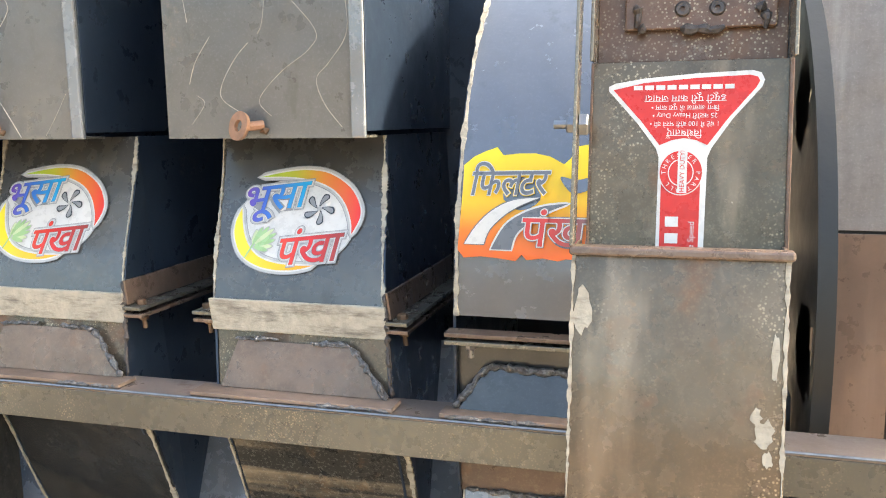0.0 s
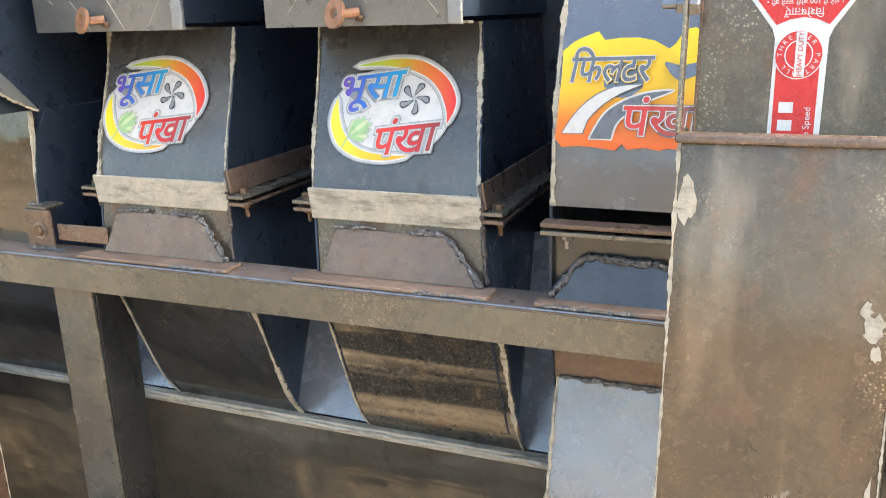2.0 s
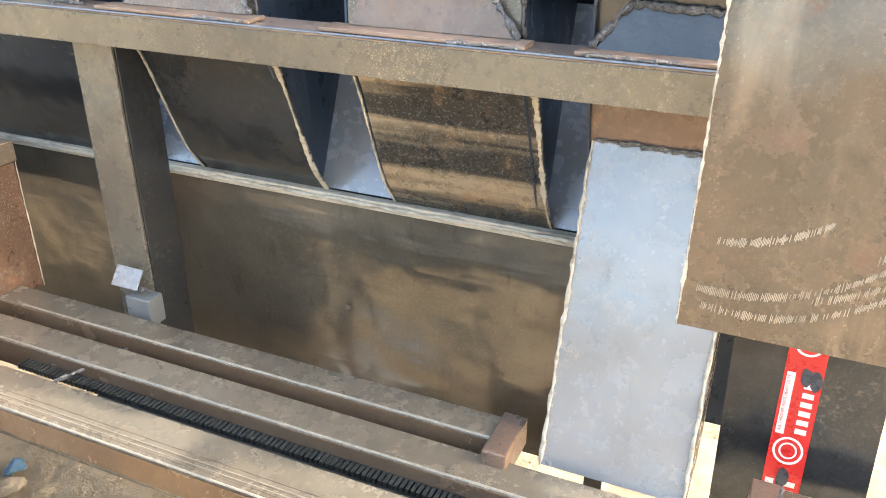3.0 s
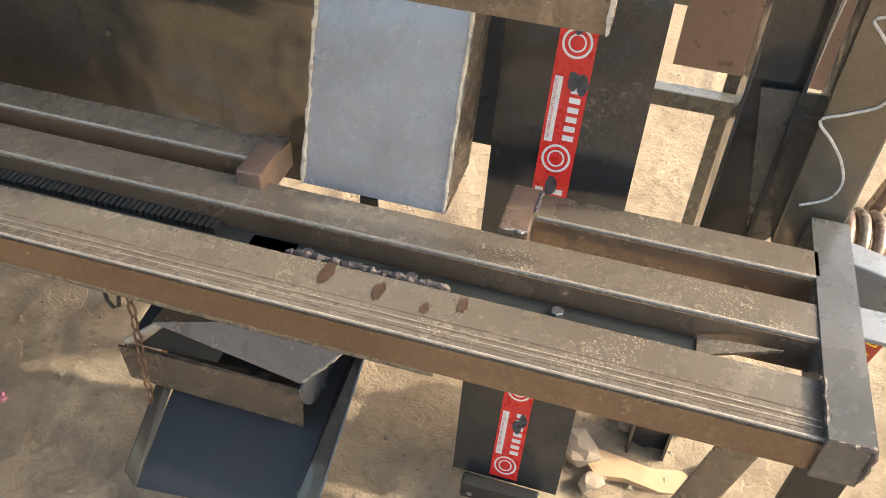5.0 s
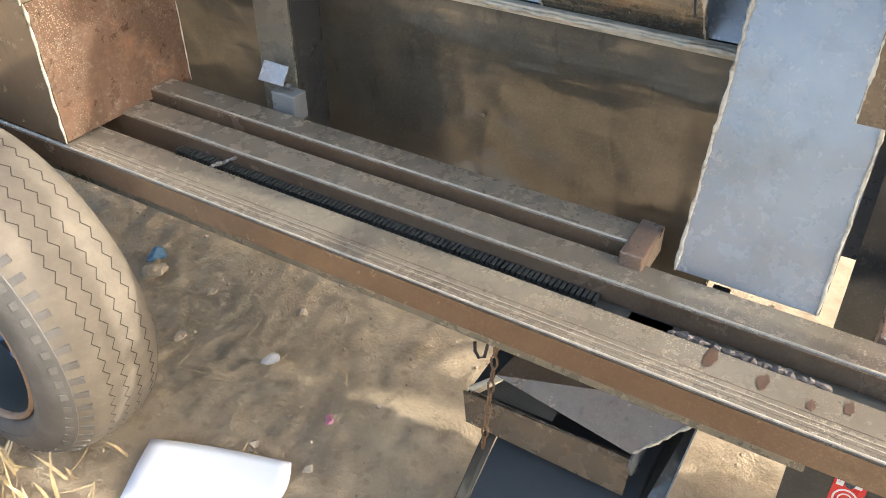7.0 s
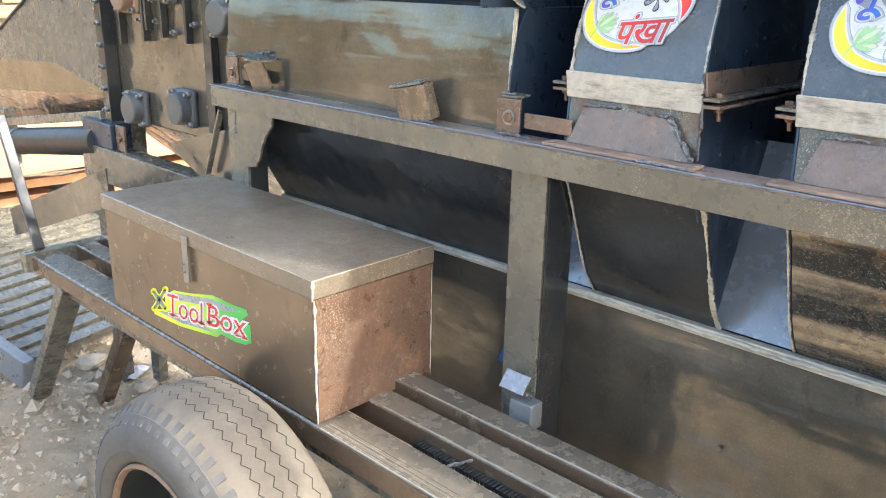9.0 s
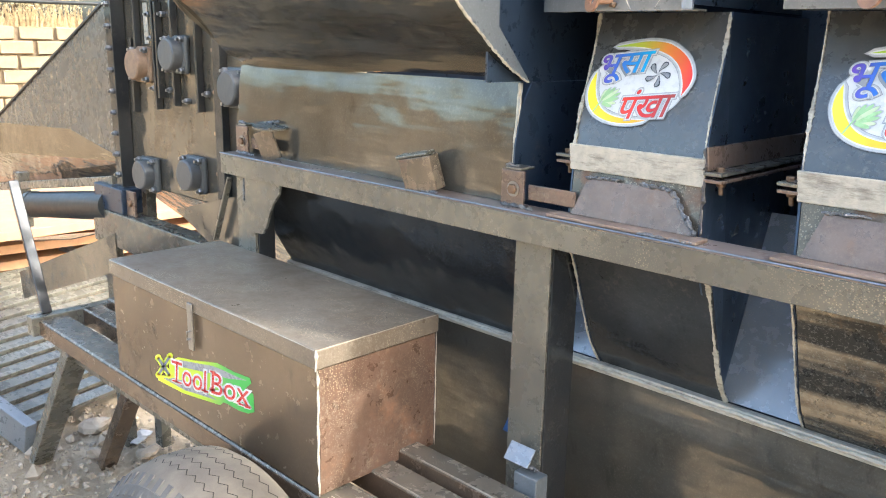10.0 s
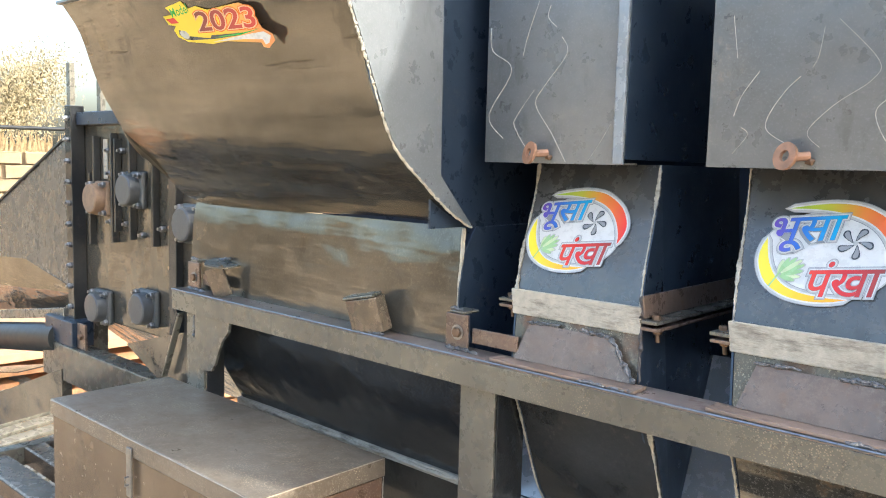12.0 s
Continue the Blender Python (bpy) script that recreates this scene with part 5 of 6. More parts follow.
CHALK_B = [[(0.10, 1.90), (0.094, 1.858), (0.086, 1.842)], [(0.07, 1.83), (0.047, 1.807), (0.024, 1.77), (0.025, 1.747), (0.062, 1.724)], [(0.12, 1.91), (0.177, 1.847), (0.169, 1.819), (0.125, 1.789), (0.091, 1.757), (0.086, 1.74), (0.104, 1.723)],
           [(0.216, 1.94), (0.226, 1.884), (0.226, 1.837), (0.199, 1.799), (0.178, 1.775), (0.19, 1.739), (0.216, 1.706)], [(-0.04, 1.93), (-0.03, 1.863)], [(0.007, 1.841), (-0.019, 1.805), (-0.031, 1.772)], [(-0.018, 1.754), (-0.007, 1.742), (-0.03, 1.712)]]
for d, wx, lines in zip(sorted(ducts, key=lambda o: o.location.x), (-0.395, 0.083), (CHALK_A, CHALK_B)):
    for k, pts in enumerate(lines):
        chalk(d, pts, lambda u, v: (u, 2.2897, v), 0.0005 + 0.0002 * (k % 2))
    ring = thing("lifting_ring", (wx, 2.289, 1.708), "rust-brown washer welded to a bolt", "ring", "duct rings")
    tilt = Vector((-0.40, -0.88, 0.22))
    part("ring", lathe([(0, 0.009), (0, 0.021), (0.006, 0.022), (0.006, 0.009), (0, 0.009)], (wx - 0.018, 2.268, 1.708), tilt, 28), COPPER, ring)
    part("stud", tube([(wx - 0.010, 2.272, 1.708), (wx + 0.008, 2.2875, 1.710)], 0.007, 8), COPPER, ring)
    part("weld_bead", weld([(wx + 0.004, 2.285, 1.700), (wx + 0.018, 2.287, 1.705)], 0.006, 3), BOLT_RUST, ring)


def angle_clip(x, z_h, name, seed):
    t = thing(name, (x, 2.25, 1.302), "rusty bolted steel clip welded on the angle bar", "bracket", "angle clips")
    part("tab", box((x - 0.03, 2.252, 1.303), (x + 0.03, 2.259, 1.303 + z_h), 0.002), RUST, t)
    part("top_tab", box((x - 0.022, 2.255, 1.303 + z_h), (x + 0.02, 2.30, 1.309 + z_h), 0.002), BEAM, t)
    part("side_tab", box((x + 0.034, 2.262, 1.32), (x + 0.15, 2.267, 1.352), 0.002), RUST, t)
    bolt = part("bolt", hexbolt((x + 0.004, 2.252, 1.34), (0, -1, 0), 0.011, 0.009), BOLT_RUST, t)
    part("washer", lathe([(0, 0.006), (0, 0.016), (-0.002, 0.016), (-0.002, 0.006), (0, 0.006)], (x + 0.004, 2.2515, 1.34), (0, 1, 0), 20), BOLT, bolt)
    part("weld_bead", weld([(x - 0.03, 2.252, 1.306), (x + 0.06, 2.250, 1.305)], 0.006, seed), WELD, t)
    part("weld_bead", weld([(x - 0.02, 2.256, 1.312 + z_h), (x + 0.015, 2.257, 1.313 + z_h)], 0.007, seed + 1), WELD, t)
    return t


angle_clip(-0.575, 0.075, "angle_clip", 81)
angle_clip(-1.59, 0.08, "angle_clip", 91)


def stop_block(x, seed):
    t = thing("stop_block", (x, 2.25, 1.302), "short dark steel tube stub welded on the angle bar", "bracket", "tube stubs")
    m = Matrix.Translation((x, 2.245, 1.303)) @ pose(0, 0, 0, 8, -12, 8)
    part("stub", box((-0.045, -0.018, 0), (0.045, 0.018, 0.08), 0.003, m), CHUTE, t)
    part("cap", box((-0.05, -0.02, 0.0805), (0.04, 0.016, 0.088), 0.003, m), BEAM, t)
    part("weld_bead", weld([(x - 0.045, 2.228, 1.306), (x + 0.05, 2.235, 1.306)], 0.006, seed), WELD, t)
    return t


stop_block(-0.82, 5)
hinge = thing("hinge_plate", (-1.43, 2.25, 1.302), "bent rusty hinge flap with an oval plate", "bracket")
part("flap", box((-0.035, -0.004, 0), (0.035, 0.004, 0.085), 0.002, Matrix.Translation((-1.43, 2.25, 1.303)) @ pose(0, 0, 0, 10, -18, 10)), CHUTE, hinge)
part("oval_plate", lathe([(0, 0.001), (0, 0.055), (0.005, 0.055), (0.005, 0.001)], (-1.46, 2.27, 1.39), (0.1, -0.1, 1), 28), BEAM, hinge)
part("weld_bead", weld([(-1.50, 2.28, 1.40), (-1.44, 2.28, 1.405)], 0.006, 7), WELD, hinge)

gus = part("corner_gusset", prism([(-1.545, 1.242), (-1.37, 1.242), (-1.375, 1.215), (-1.405, 1.185), (-1.425, 1.15), (-1.44, 1.115), (-1.46, 1.09), (-1.51, 1.085), (-1.545, 1.085)], "y", 2.228, 2.2355), BEAM, body, "wavy-cut corner gusset")
part("weld_bead", weld([(-1.56, 2.236, 1.235), (-1.56, 2.236, 1.17)], 0.006, 21), WELD, body)
pc = part("post_clip", box((-0.032, -0.002, -0.02), (0.032, 0.002, 0.022), 0.001, Matrix.Translation((-0.485, 2.205, 0.79)) @ pose(0, 0, 0, -38, 0, 0)), GREY, body, "bright bent tab on the post")
part("clip_stub", box((-0.49, 2.195, 0.695), (-0.43, 2.235, 0.755), 0.003), LID, body)
for i in range(3):
    part("weld_bead", weld([(-0.50 + 0.01 * i, 2.21, 0.77 - 0.03 * i), (-0.44, 2.215, 0.765 - 0.032 * i)], 0.007, 100 + i), WELD, body)
part("panel_bolt", hexbolt((-0.115, 2.42, 0.70), (0, -1, 0), 0.006, 0.004), CHUTE, body)
# A blue reflection in the glossy panel, painted on as a flat patch.
part("blue_patch", quad([(-0.70, 2.408, 0.70), (-0.60, 2.408, 0.70), (-0.605, 2.407, 0.83), (-0.66, 2.407, 0.80)], 0.001), BLUE, body, "blue patch painting a reflection in the panel")

# ---- trough, slide and chain under the rails ----
trough = thing("grain_trough", (0.24, 2.1, 0.25), "rusty half-round steel trough hung under the rail", "trough")
arc = [(2.03 + 0.20 * (1 - math.cos(a)) / 2 * 1.0 + 0.0, 0.335 - 0.105 * math.sin(a)) for a in np.linspace(0, math.pi, 13)]
part("shell", sheet([(float(y), float(z)) for y, z in arc], 0.003, 0.085, 0.404, 2), BEAM_RUST, trough, "", 60)
part("front_strip", quad([(0.08, 2.02, 0.255), (0.405, 2.034, 0.228), (0.41, 2.034, 0.330), (0.072, 2.02, 0.338)], 0.003), BEAM_RUST, trough, "rusty front strip")
part("end_disc", prism([(float(y), float(z)) for y, z in arc], "x", 0.405, 0.409), LID, trough, "bare grey end disc")
part("top_plate", quad([(0.12, 2.06, 0.372), (0.405, 2.04, 0.340), (0.53, 2.13, 0.445), (0.16, 2.20, 0.42)], 0.003), RAILFACE, trough)
part("inner_plate", quad([(0.095, 2.045, 0.322), (0.248, 2.045, 0.330), (0.278, 2.20, 0.41), (0.205, 2.17, 0.388)], 0.002), SHEET, trough, "olive inner plate")
part("left_plate", quad([(0.075, 2.028, 0.325), (0.20, 2.165, 0.388), (0.17, 2.21, 0.41), (0.105, 2.20, 0.40)], 0.002), BLACK, trough)
part("ragged_rim", weld([(0.407, 2.042, 0.342), (0.53, 2.13, 0.446)], 0.005, 44, 0.008), PUTTY, trough)
part("rim_bar", bar((0.08, 2.03, 0.338), (0.20, 2.16, 0.38), 0.008, 0.014), PUTTY, trough)
part("hanger", box((0.26, 2.12, 0.37), (0.29, 2.13, 0.60), 0.002), BEAM_RUST, trough)
part("hanger", box((0.10, 2.15, 0.33), (0.12, 2.16, 0.60), 0.002), BEAM_RUST, trough)

slide = thing("outlet_slide", (0.28, 2.05, 0.1), "black sheet-steel outlet slide with raised sides", "chute")
part("floor_plate", quad([(0.135, 1.895, 0.115), (0.415, 1.92, 0.115), (0.44, 2.26, 0.30), (0.13, 2.24, 0.30)], 0.003), BLACK, slide)
part("side_wall", quad([(0.417, 1.92, 0.115), (0.442, 2.26, 0.30), (0.50, 2.25, 0.46), (0.47, 1.92, 0.155)], 0.003), SHEET_DARK, slide)
part("side_wall", quad([(0.133, 1.895, 0.118), (0.128, 2.24, 0.303), (0.105, 2.24, 0.335), (0.118, 1.90, 0.15)], 0.003), BLACK, slide)
part("hanger", box((0.44, 2.24, 0.40), (0.47, 2.25, 0.60), 0.002), BLACK, slide)

chain = thing("chain_and_hook", (0.145, 1.985, 0.50), "short dark steel chain with an open hook", "chain")
for k in range(11):
    z = 0.575 - k * 0.032
    t = Vector((1, 0, 0)) if k % 2 else Vector((0, 1, 0))
    o = Vector((0.155 - 0.002 * k, 1.992, z))
    ringp = [o + t * 0.006 * math.cos(a) + Vector((0, 0, 0.017 * math.sin(a))) for a in np.linspace(0, 2 * math.pi, 13)]
    part("link", tube(ringp, 0.0022, 6, False), BOLT_RUST, chain)
part("hook", tube([(0.135, 1.99, 0.585), (0.137, 1.988, 0.52), (0.133, 1.985, 0.49), (0.122, 1.985, 0.482), (0.114, 1.985, 0.495), (0.113, 1.985, 0.515)], 0.0032, 8), BLACK, chain)

# transmission chain lying between the rails
drive = thing("roller_chain", (-0.1, 2.012, 0.655), "black roller chain running between the rails", "chain")
bm = bmesh.new()
for k in range(96):
    x = -0.60 + k * 0.0095
    add_box(bm, (x, 2.014, 0.664), (x + 0.0065, 2.036, 0.674))
tagged(part("chain_run", bm, BLACK, drive), kind="stuff")
part("guide_bar", box((-0.40, 1.99, 0.640), (0.43, 2.036, 0.664), 0.001), BLACK, drive)
part("tension_bar", box((0.36, 2.0, 0.64), (0.98, 2.034, 0.664), 0.002), BLACK, drive)
for x in (0.45, 0.60, 0.80):
    part("bolt", hexbolt((x, 2.017, 0.664), (0, 0, 1), 0.009, 0.007), BOLT, drive)
part("bent_tip", quad([(0.98, 2.0, 0.668), (1.08, 2.02, 0.69), (0.98, 2.034, 0.668)], 0.004), BEAM_RUST, drive)


# ---- right end: flywheel, guard sheet, slanted stand ----
fly = thing("flywheel", (0.88, 2.92, 1.38), "black cast flywheel with round holes", "wheel")
FLY_Y, FLY_Z, FLY_R = 2.92, 1.38, 0.61
HOLES = [(0.50 * math.cos(radians(45 * k)), 0.50 * math.sin(radians(45 * k))) for k in range(8)]
bm = bmesh.new()
for side in (0.869, 0.889):
    for i in range(144):
        for k in range(40):
            ra, rb = 0.06 + 0.0135 * k, 0.06 + 0.0135 * (k + 1)
            a0, a1 = 2 * math.pi * i / 144, 2 * math.pi * (i + 1) / 144
            c, d = (ra + rb) / 2 * math.cos((a0 + a1) / 2), (ra + rb) / 2 * math.sin((a0 + a1) / 2)
            if any((c - p) ** 2 + (d - q) ** 2 < 0.075 ** 2 for p, q in HOLES):
                continue
            bm.faces.new([bm.verts.new((side, FLY_Y + r * math.cos(a), FLY_Z + r * math.sin(a))) for r, a in ((ra, a0), (rb, a0), (rb, a1), (ra, a1))])
bmesh.ops.remove_doubles(bm, verts=bm.verts, dist=1e-5)
part("disc", bm, BLACK, fly)
part("rim", lathe([(-0.012, FLY_R - 0.012), (-0.012, FLY_R), (0.012, FLY_R), (0.012, FLY_R - 0.012), (-0.012, FLY_R - 0.012)], (0.879, FLY_Y, FLY_Z), (1, 0, 0), 96), BLACK, fly, "", 40)
part("shaft", tube([(0.79, FLY_Y, FLY_Z), (0.92, FLY_Y, FLY_Z)], 0.06, 24), CAST, fly, "", 40)

guard = thing("guard_panel", (1.2, 2.92, 0.6), "tan-grey sheet guard panel with a horizontal seam", "panel")
part("upper_sheet", box((0.93, 2.90, 1.495), (2.1, 2.905, 2.6), 0.001), GUARDTOP, guard)
# Black strip added behind the joint to supply the seam's darkness.
part("seam_backing", box((0.94, 2.907, 1.44), (2.0, 2.912, 1.54), 0.001), BLACK, guard)
part("lower_sheet", box((0.90, 2.897, 0.595), (1.36, 2.902, 1.489), 0.001), GUARDLOW, guard, "brown lower sheet")
part("lower_rail", box((0.80, 2.89, 0.495), (1.35, 2.93, 0.535), 0.003), BEAM, guard)
part("corner_plate", prism([(0.895, 1.235), (0.915, 1.20), (0.96, 1.165), (1.05, 1.15), (1.35, 1.15), (1.35, 1.24), (0.895, 1.24)], "y", 2.235, 2.243), RUST, body, "rust-brown rounded corner plate")
part("strap", box((1.02, 2.94, -0.03), (1.06, 2.95, 0.62), 0.002), BEAM, guard)
part("stay", box((1.27, 2.91, -0.03), (1.30, 2.94, 0.62), 0.002), BEAM, guard)

stand = thing("hitch_stand", (1.1, 2.4, 0.0), "dark welded steel stand with a wavy chalk mark", "frame")
part("leg", box((1.083, 2.300, 0.635), (1.172, 2.36, 1.62), 0.004), SHEET, stand)
part("leg", box((0.982, 2.345, -0.03), (0.988, 2.42, 1.62), 0.001), SHEET_DARK, stand)
part("leg", box((0.9885, 2.375, -0.03), (1.062, 2.381, 1.62), 0.001), SHEET_DARK, stand)
part("leg_flange", box((1.056, 2.345, -0.03), (1.062, 2.3745, 1.62), 0.001), SHEET_DARK, stand)
part("web_plate", quad([(1.068, 2.37, 0.55), (1.10, 2.37, 0.60), (1.085, 2.362, 0.86), (1.005, 2.362, 0.855)], 0.004), FANFRONT, stand, "grey triangular web plate")
part("leg_face", bar((1.02, 2.44, 0.0), (1.075, 2.42, 0.62), 0.05, 0.02), SHEET_DARK, stand)
part("rubber_lip", tube([(1.07, 2.40, 0.64), (1.074, 2.40, 0.75), (1.066, 2.40, 0.86), (1.072, 2.40, 1.0), (1.068, 2.40, 1.2)], 0.007, 8), LID, stand)
wav = [(1.10, 0.715), (1.133, 0.735), (1.142, 0.765), (1.128, 0.80), (1.106, 0.828), (1.082, 0.855), (1.112, 0.872), (1.145, 0.892), (1.151, 0.922), (1.142, 0.952), (1.112, 0.985), (1.096, 1.003), (1.12, 1.012), (1.15, 1.02)]
chalk(stand, wav, lambda u, v: (u, 2.299, v), 0.0022)
part("brace", bar((1.17, 2.28, 0.62), (1.75, 2.10, 0.60), 0.05, 0.10), LID, stand, "light grey hitch bar")
part("brace_tab", box((1.172, 2.10, 0.66), (1.225, 2.16, 0.668), 0.002), LID, stand)
part("foot", box((0.97, 2.42, -0.03), (1.10, 2.56, 0.0), 0.003), BEAM, stand)

mesh_guard = thing("mesh_guard", (1.36, 2.6, 0.5), "rust-brown frame with hexagonal wire mesh", "mesh guard")
bm = bmesh.new()
for i in range(10):
    for j in range(9):
        cx, cz = 1.315 + 0.026 * i + 0.013 * (j % 2), 0.535 + 0.0225 * j
        h = [(cx + 0.0125 * math.cos(a), 2.60, cz + 0.0135 * math.sin(a)) for a in (math.pi / 6 + k * math.pi / 3 for k in range(6))]
        for k in range(3):
            add_tube(bm, [h[k], h[k + 1]], 0.0018, 4, False)
part("mesh", bm, BOLT, mesh_guard)
part("frame_bar", bar((1.29, 2.595, 0.50), (1.60, 2.595, 0.50), 0.02, 0.02), RUST, mesh_guard)
part("frame_bar", bar((1.29, 2.595, 0.50), (1.37, 2.595, 0.95), 0.03, 0.02), RUST, mesh_guard)
part("post", bar((1.45, 2.62, -0.03), (1.45, 2.62, 0.52), 0.03, 0.03), BEAM, mesh_guard)

hose = thing("coiled_hose", (1.30, 2.5, 0.3), "coil of brown ribbed hose", "hose")
for k in range(5):
    c = Vector((1.20 + 0.026 * k, 2.50, 0.46))
    part("turn", tube([c + Vector((0.01 * math.sin(a), 0.09 * math.cos(a), 0.11 * math.sin(a))) for a in np.linspace(0, 2 * math.pi, 25)], 0.012, 8, False), RUST if k % 2 else BEAM_RUST, hose, "", 60)
part("hanger", bar((1.30, 2.50, -0.03), (1.30, 2.50, 0.36), 0.02, 0.02), BEAM, hose)
belt = thing("drive_belt", (1.33, 2.42, 0.4), "brown drive belt with yellow printed marking", "belt")
part("belt_strap", quad([(1.30, 2.40, 0.30), (1.335, 2.40, 0.30), (1.42, 2.44, 0.66), (1.385, 2.44, 0.66)], 0.006), V_MAROON, belt)
decal("word", text2d("7 Lp / C 115", 0.030, (0, 0), 0), V_YELLOW, belt, lambda u, v, l: (1.345 + 0.23 * u - 0.9 * v, 2.408 + 0.11 * u, 0.43 + 0.93 * u + 0.25 * v), 0)
part("belt_tail", bar((1.318, 2.405, -0.03), (1.318, 2.405, 0.30), 0.03, 0.006), V_DARK, belt)


# ---- left end: bearing plate, funnel, roller, frames ----
def bearing(x, z, mat, r=0.052):
    b = thing("flange_bearing", (x, 2.352, z), "grey cast flange bearing with four bolts" if mat is CAST else "rust-brown cast flange bearing with four bolts", "bearing", "flange bearings")
    part("flange", box((x - 0.062, 2.328, z - 0.062), (x + 0.062, 2.352, z + 0.062), 0.010), mat, b)
    part("cap", lathe([(0, 0.001), (0, r * 0.92), (0.004, r), (0.034, r + 0.003), (0.036, r + 0.003)], (x, 2.292, z), (0, 1, 0), 32), mat, b, "", 40)
    for sx in (-1, 1):
        for sz in (-1, 1):
            part("bolt", hexbolt((x + sx * 0.05, 2.328, z + sz * 0.05), (0, -1, 0), 0.011, 0.012, 0.010), BOLT, b)
    return b


wall_plate = thing("bearing_plate", (-2.2, 2.37, 1.09), "olive-brown steel end plate with slotted adjusters", "machine cover")
part("plate", box((-2.52, 2.352, 1.09), (-1.60, 2.358, 1.84), 0.001), SHEET, wall_plate)
part("edge_angle", box((-2.55, 2.30, 1.07), (-2.50, 2.35, 1.86), 0.002), SHEET_DARK, wall_plate, "dark blue bolted edge angle")
part("edge_angle", box((-1.86, 2.325, 1.00), (-1.815, 2.351, 1.84), 0.002), SHEET_DARK, wall_plate)
part("top_bar", box((-2.499, 2.32, 1.79), (-1.845, 2.3515, 1.835), 0.002), NAVY, wall_plate)
part("pole", box((-2.60, 2.33, 1.80), (-2.57, 2.35, 2.02), 0.002), BEAM, wall_plate)
part("pole", box((-2.42, 2.36, 1.84), (-2.39, 2.38, 1.95), 0.002), BEAM, wall_plate)
for k in range(10):
    part("bolt", hexbolt((-2.526, 2.30, 1.12 + k * 0.077), (0, -1, 0), 0.011, 0.010, 0.008), BOLT, wall_plate)
for k in range(4):
    part("bolt", hexbolt((-1.87, 2.352, 1.20 + k * 0.13), (0, -1, 0), 0.012, 0.012, 0.01), BOLT_RUST, wall_plate)
for x, z0, z1 in ((-2.385, 1.50, 1.75), (-2.25, 1.38, 1.76), (-2.12, 1.40, 1.76), (-1.965, 1.39, 1.68), (-2.42, 1.36, 1.62), (-2.225, 1.42, 1.74)):
    part("slide_bar", box((x - 0.006, 2.326, z0), (x + 0.006, 2.351, z1), 0.002), SHEET_DARK, wall_plate)
for x, z in ((-2.29, 1.45), (-2.29, 1.62), (-2.17, 1.45), (-2.06, 1.42), (-1.93, 1.45), (-2.30, 1.70), (-2.20, 1.70)):
    part("bolt", hexbolt((x, 2.351, z), (0, -1, 0), 0.011, 0.016, 0.01), BOLT, wall_plate)
# The plate isn't cut; light through the slot is a pale opaque strip.
part("slot", box((-2.35, 2.349, 1.60), (-2.32, 2.3515, 1.74), 0), PUTTY, wall_plate, "pale strip painting the daylight through a slot")
part("apron", quad([(-2.52, 2.36, 1.088), (-1.60, 2.36, 1.088), (-1.60, 2.70, 0.80), (-2.52, 2.70, 0.80)], 0.004), SHEET, wall_plate, "olive sloping apron sheet")
part("foot", box((-2.50, 2.36, 0.0), (-2.44, 2.40, 1.09), 0.002), BEAM, wall_plate)
part("foot", box((-1.90, 2.36, 0.0), (-1.84, 2.40, 1.09), 0.002), BEAM, wall_plate)
bearing(-2.35, 1.53, CAST_RUST)
bearing(-2.10, 1.57, CAST)
bearing(-1.735, 1.48, CAST)
bearing(-2.35, 1.14, CAST)
bearing(-2.02, 1.18, CAST)

FUNNEL = steel("blue_grey_funnel", (0.10, 0.106, 0.104), (0.155, 0.157, 0.148), rust_at=0.76, rough=0.25, metal=0.4, dust_at=0.75, off=81, grit=0.15)
funnel = thing("discharge_funnel", (-3.2, 2.4, 0.9), "folded olive and grey sheet-steel funnel", "hopper")
part("upper_sheet", quad([(-2.57, 2.36, 1.16), (-2.56, 2.36, 1.80), (-4.7, 2.42, 1.0), (-3.85, 2.41, 1.32)], 0.003), FUNNEL, funnel)
part("lower_sheet", quad([(-2.58, 2.375, 1.10), (-2.57, 2.358, 1.157), (-3.85, 2.405, 1.317), (-4.7, 2.415, 0.98), (-4.6, 2.44, 0.80)], 0.003), HOPPER, funnel)
part("rim_bar", bar((-2.58, 2.31, 1.09), (-4.6, 2.28, 0.78), 0.035, 0.035), BEAM, funnel)
part("edge_strip", bar((-2.56, 2.362, 1.80), (-4.7, 2.42, 1.0), 0.012, 0.012), BLACK, funnel)

roller = thing("belt_roller", (-3.05, 2.3, 0.9), "black steel roller with end bracket", "roller")
part("drum", tube([(-3.42, 2.30, 0.87), (-2.60, 2.30, 0.99)], 0.058, 28), BLACK, roller, "", 40)
part("end_ring", tube([(-3.46, 2.30, 0.865), (-3.42, 2.30, 0.87)], 0.062, 28), CAST, roller, "", 40)
part("axle", tube([(-3.56, 2.30, 0.85), (-3.44, 2.30, 0.867)], 0.018, 12), BOLT, roller)
part("bracket", box((-3.60, 2.28, 0.74), (-3.55, 2.33, 1.0), 0.003), BEAM, roller)
part("sheet", quad([(-3.5, 2.20, 0.70), (-2.78, 2.2, 0.84), (-2.78, 2.34, 0.85), (-3.3, 2.36, 0.74)], 0.004), SHEET_DARK, roller, "grey rubber flap")

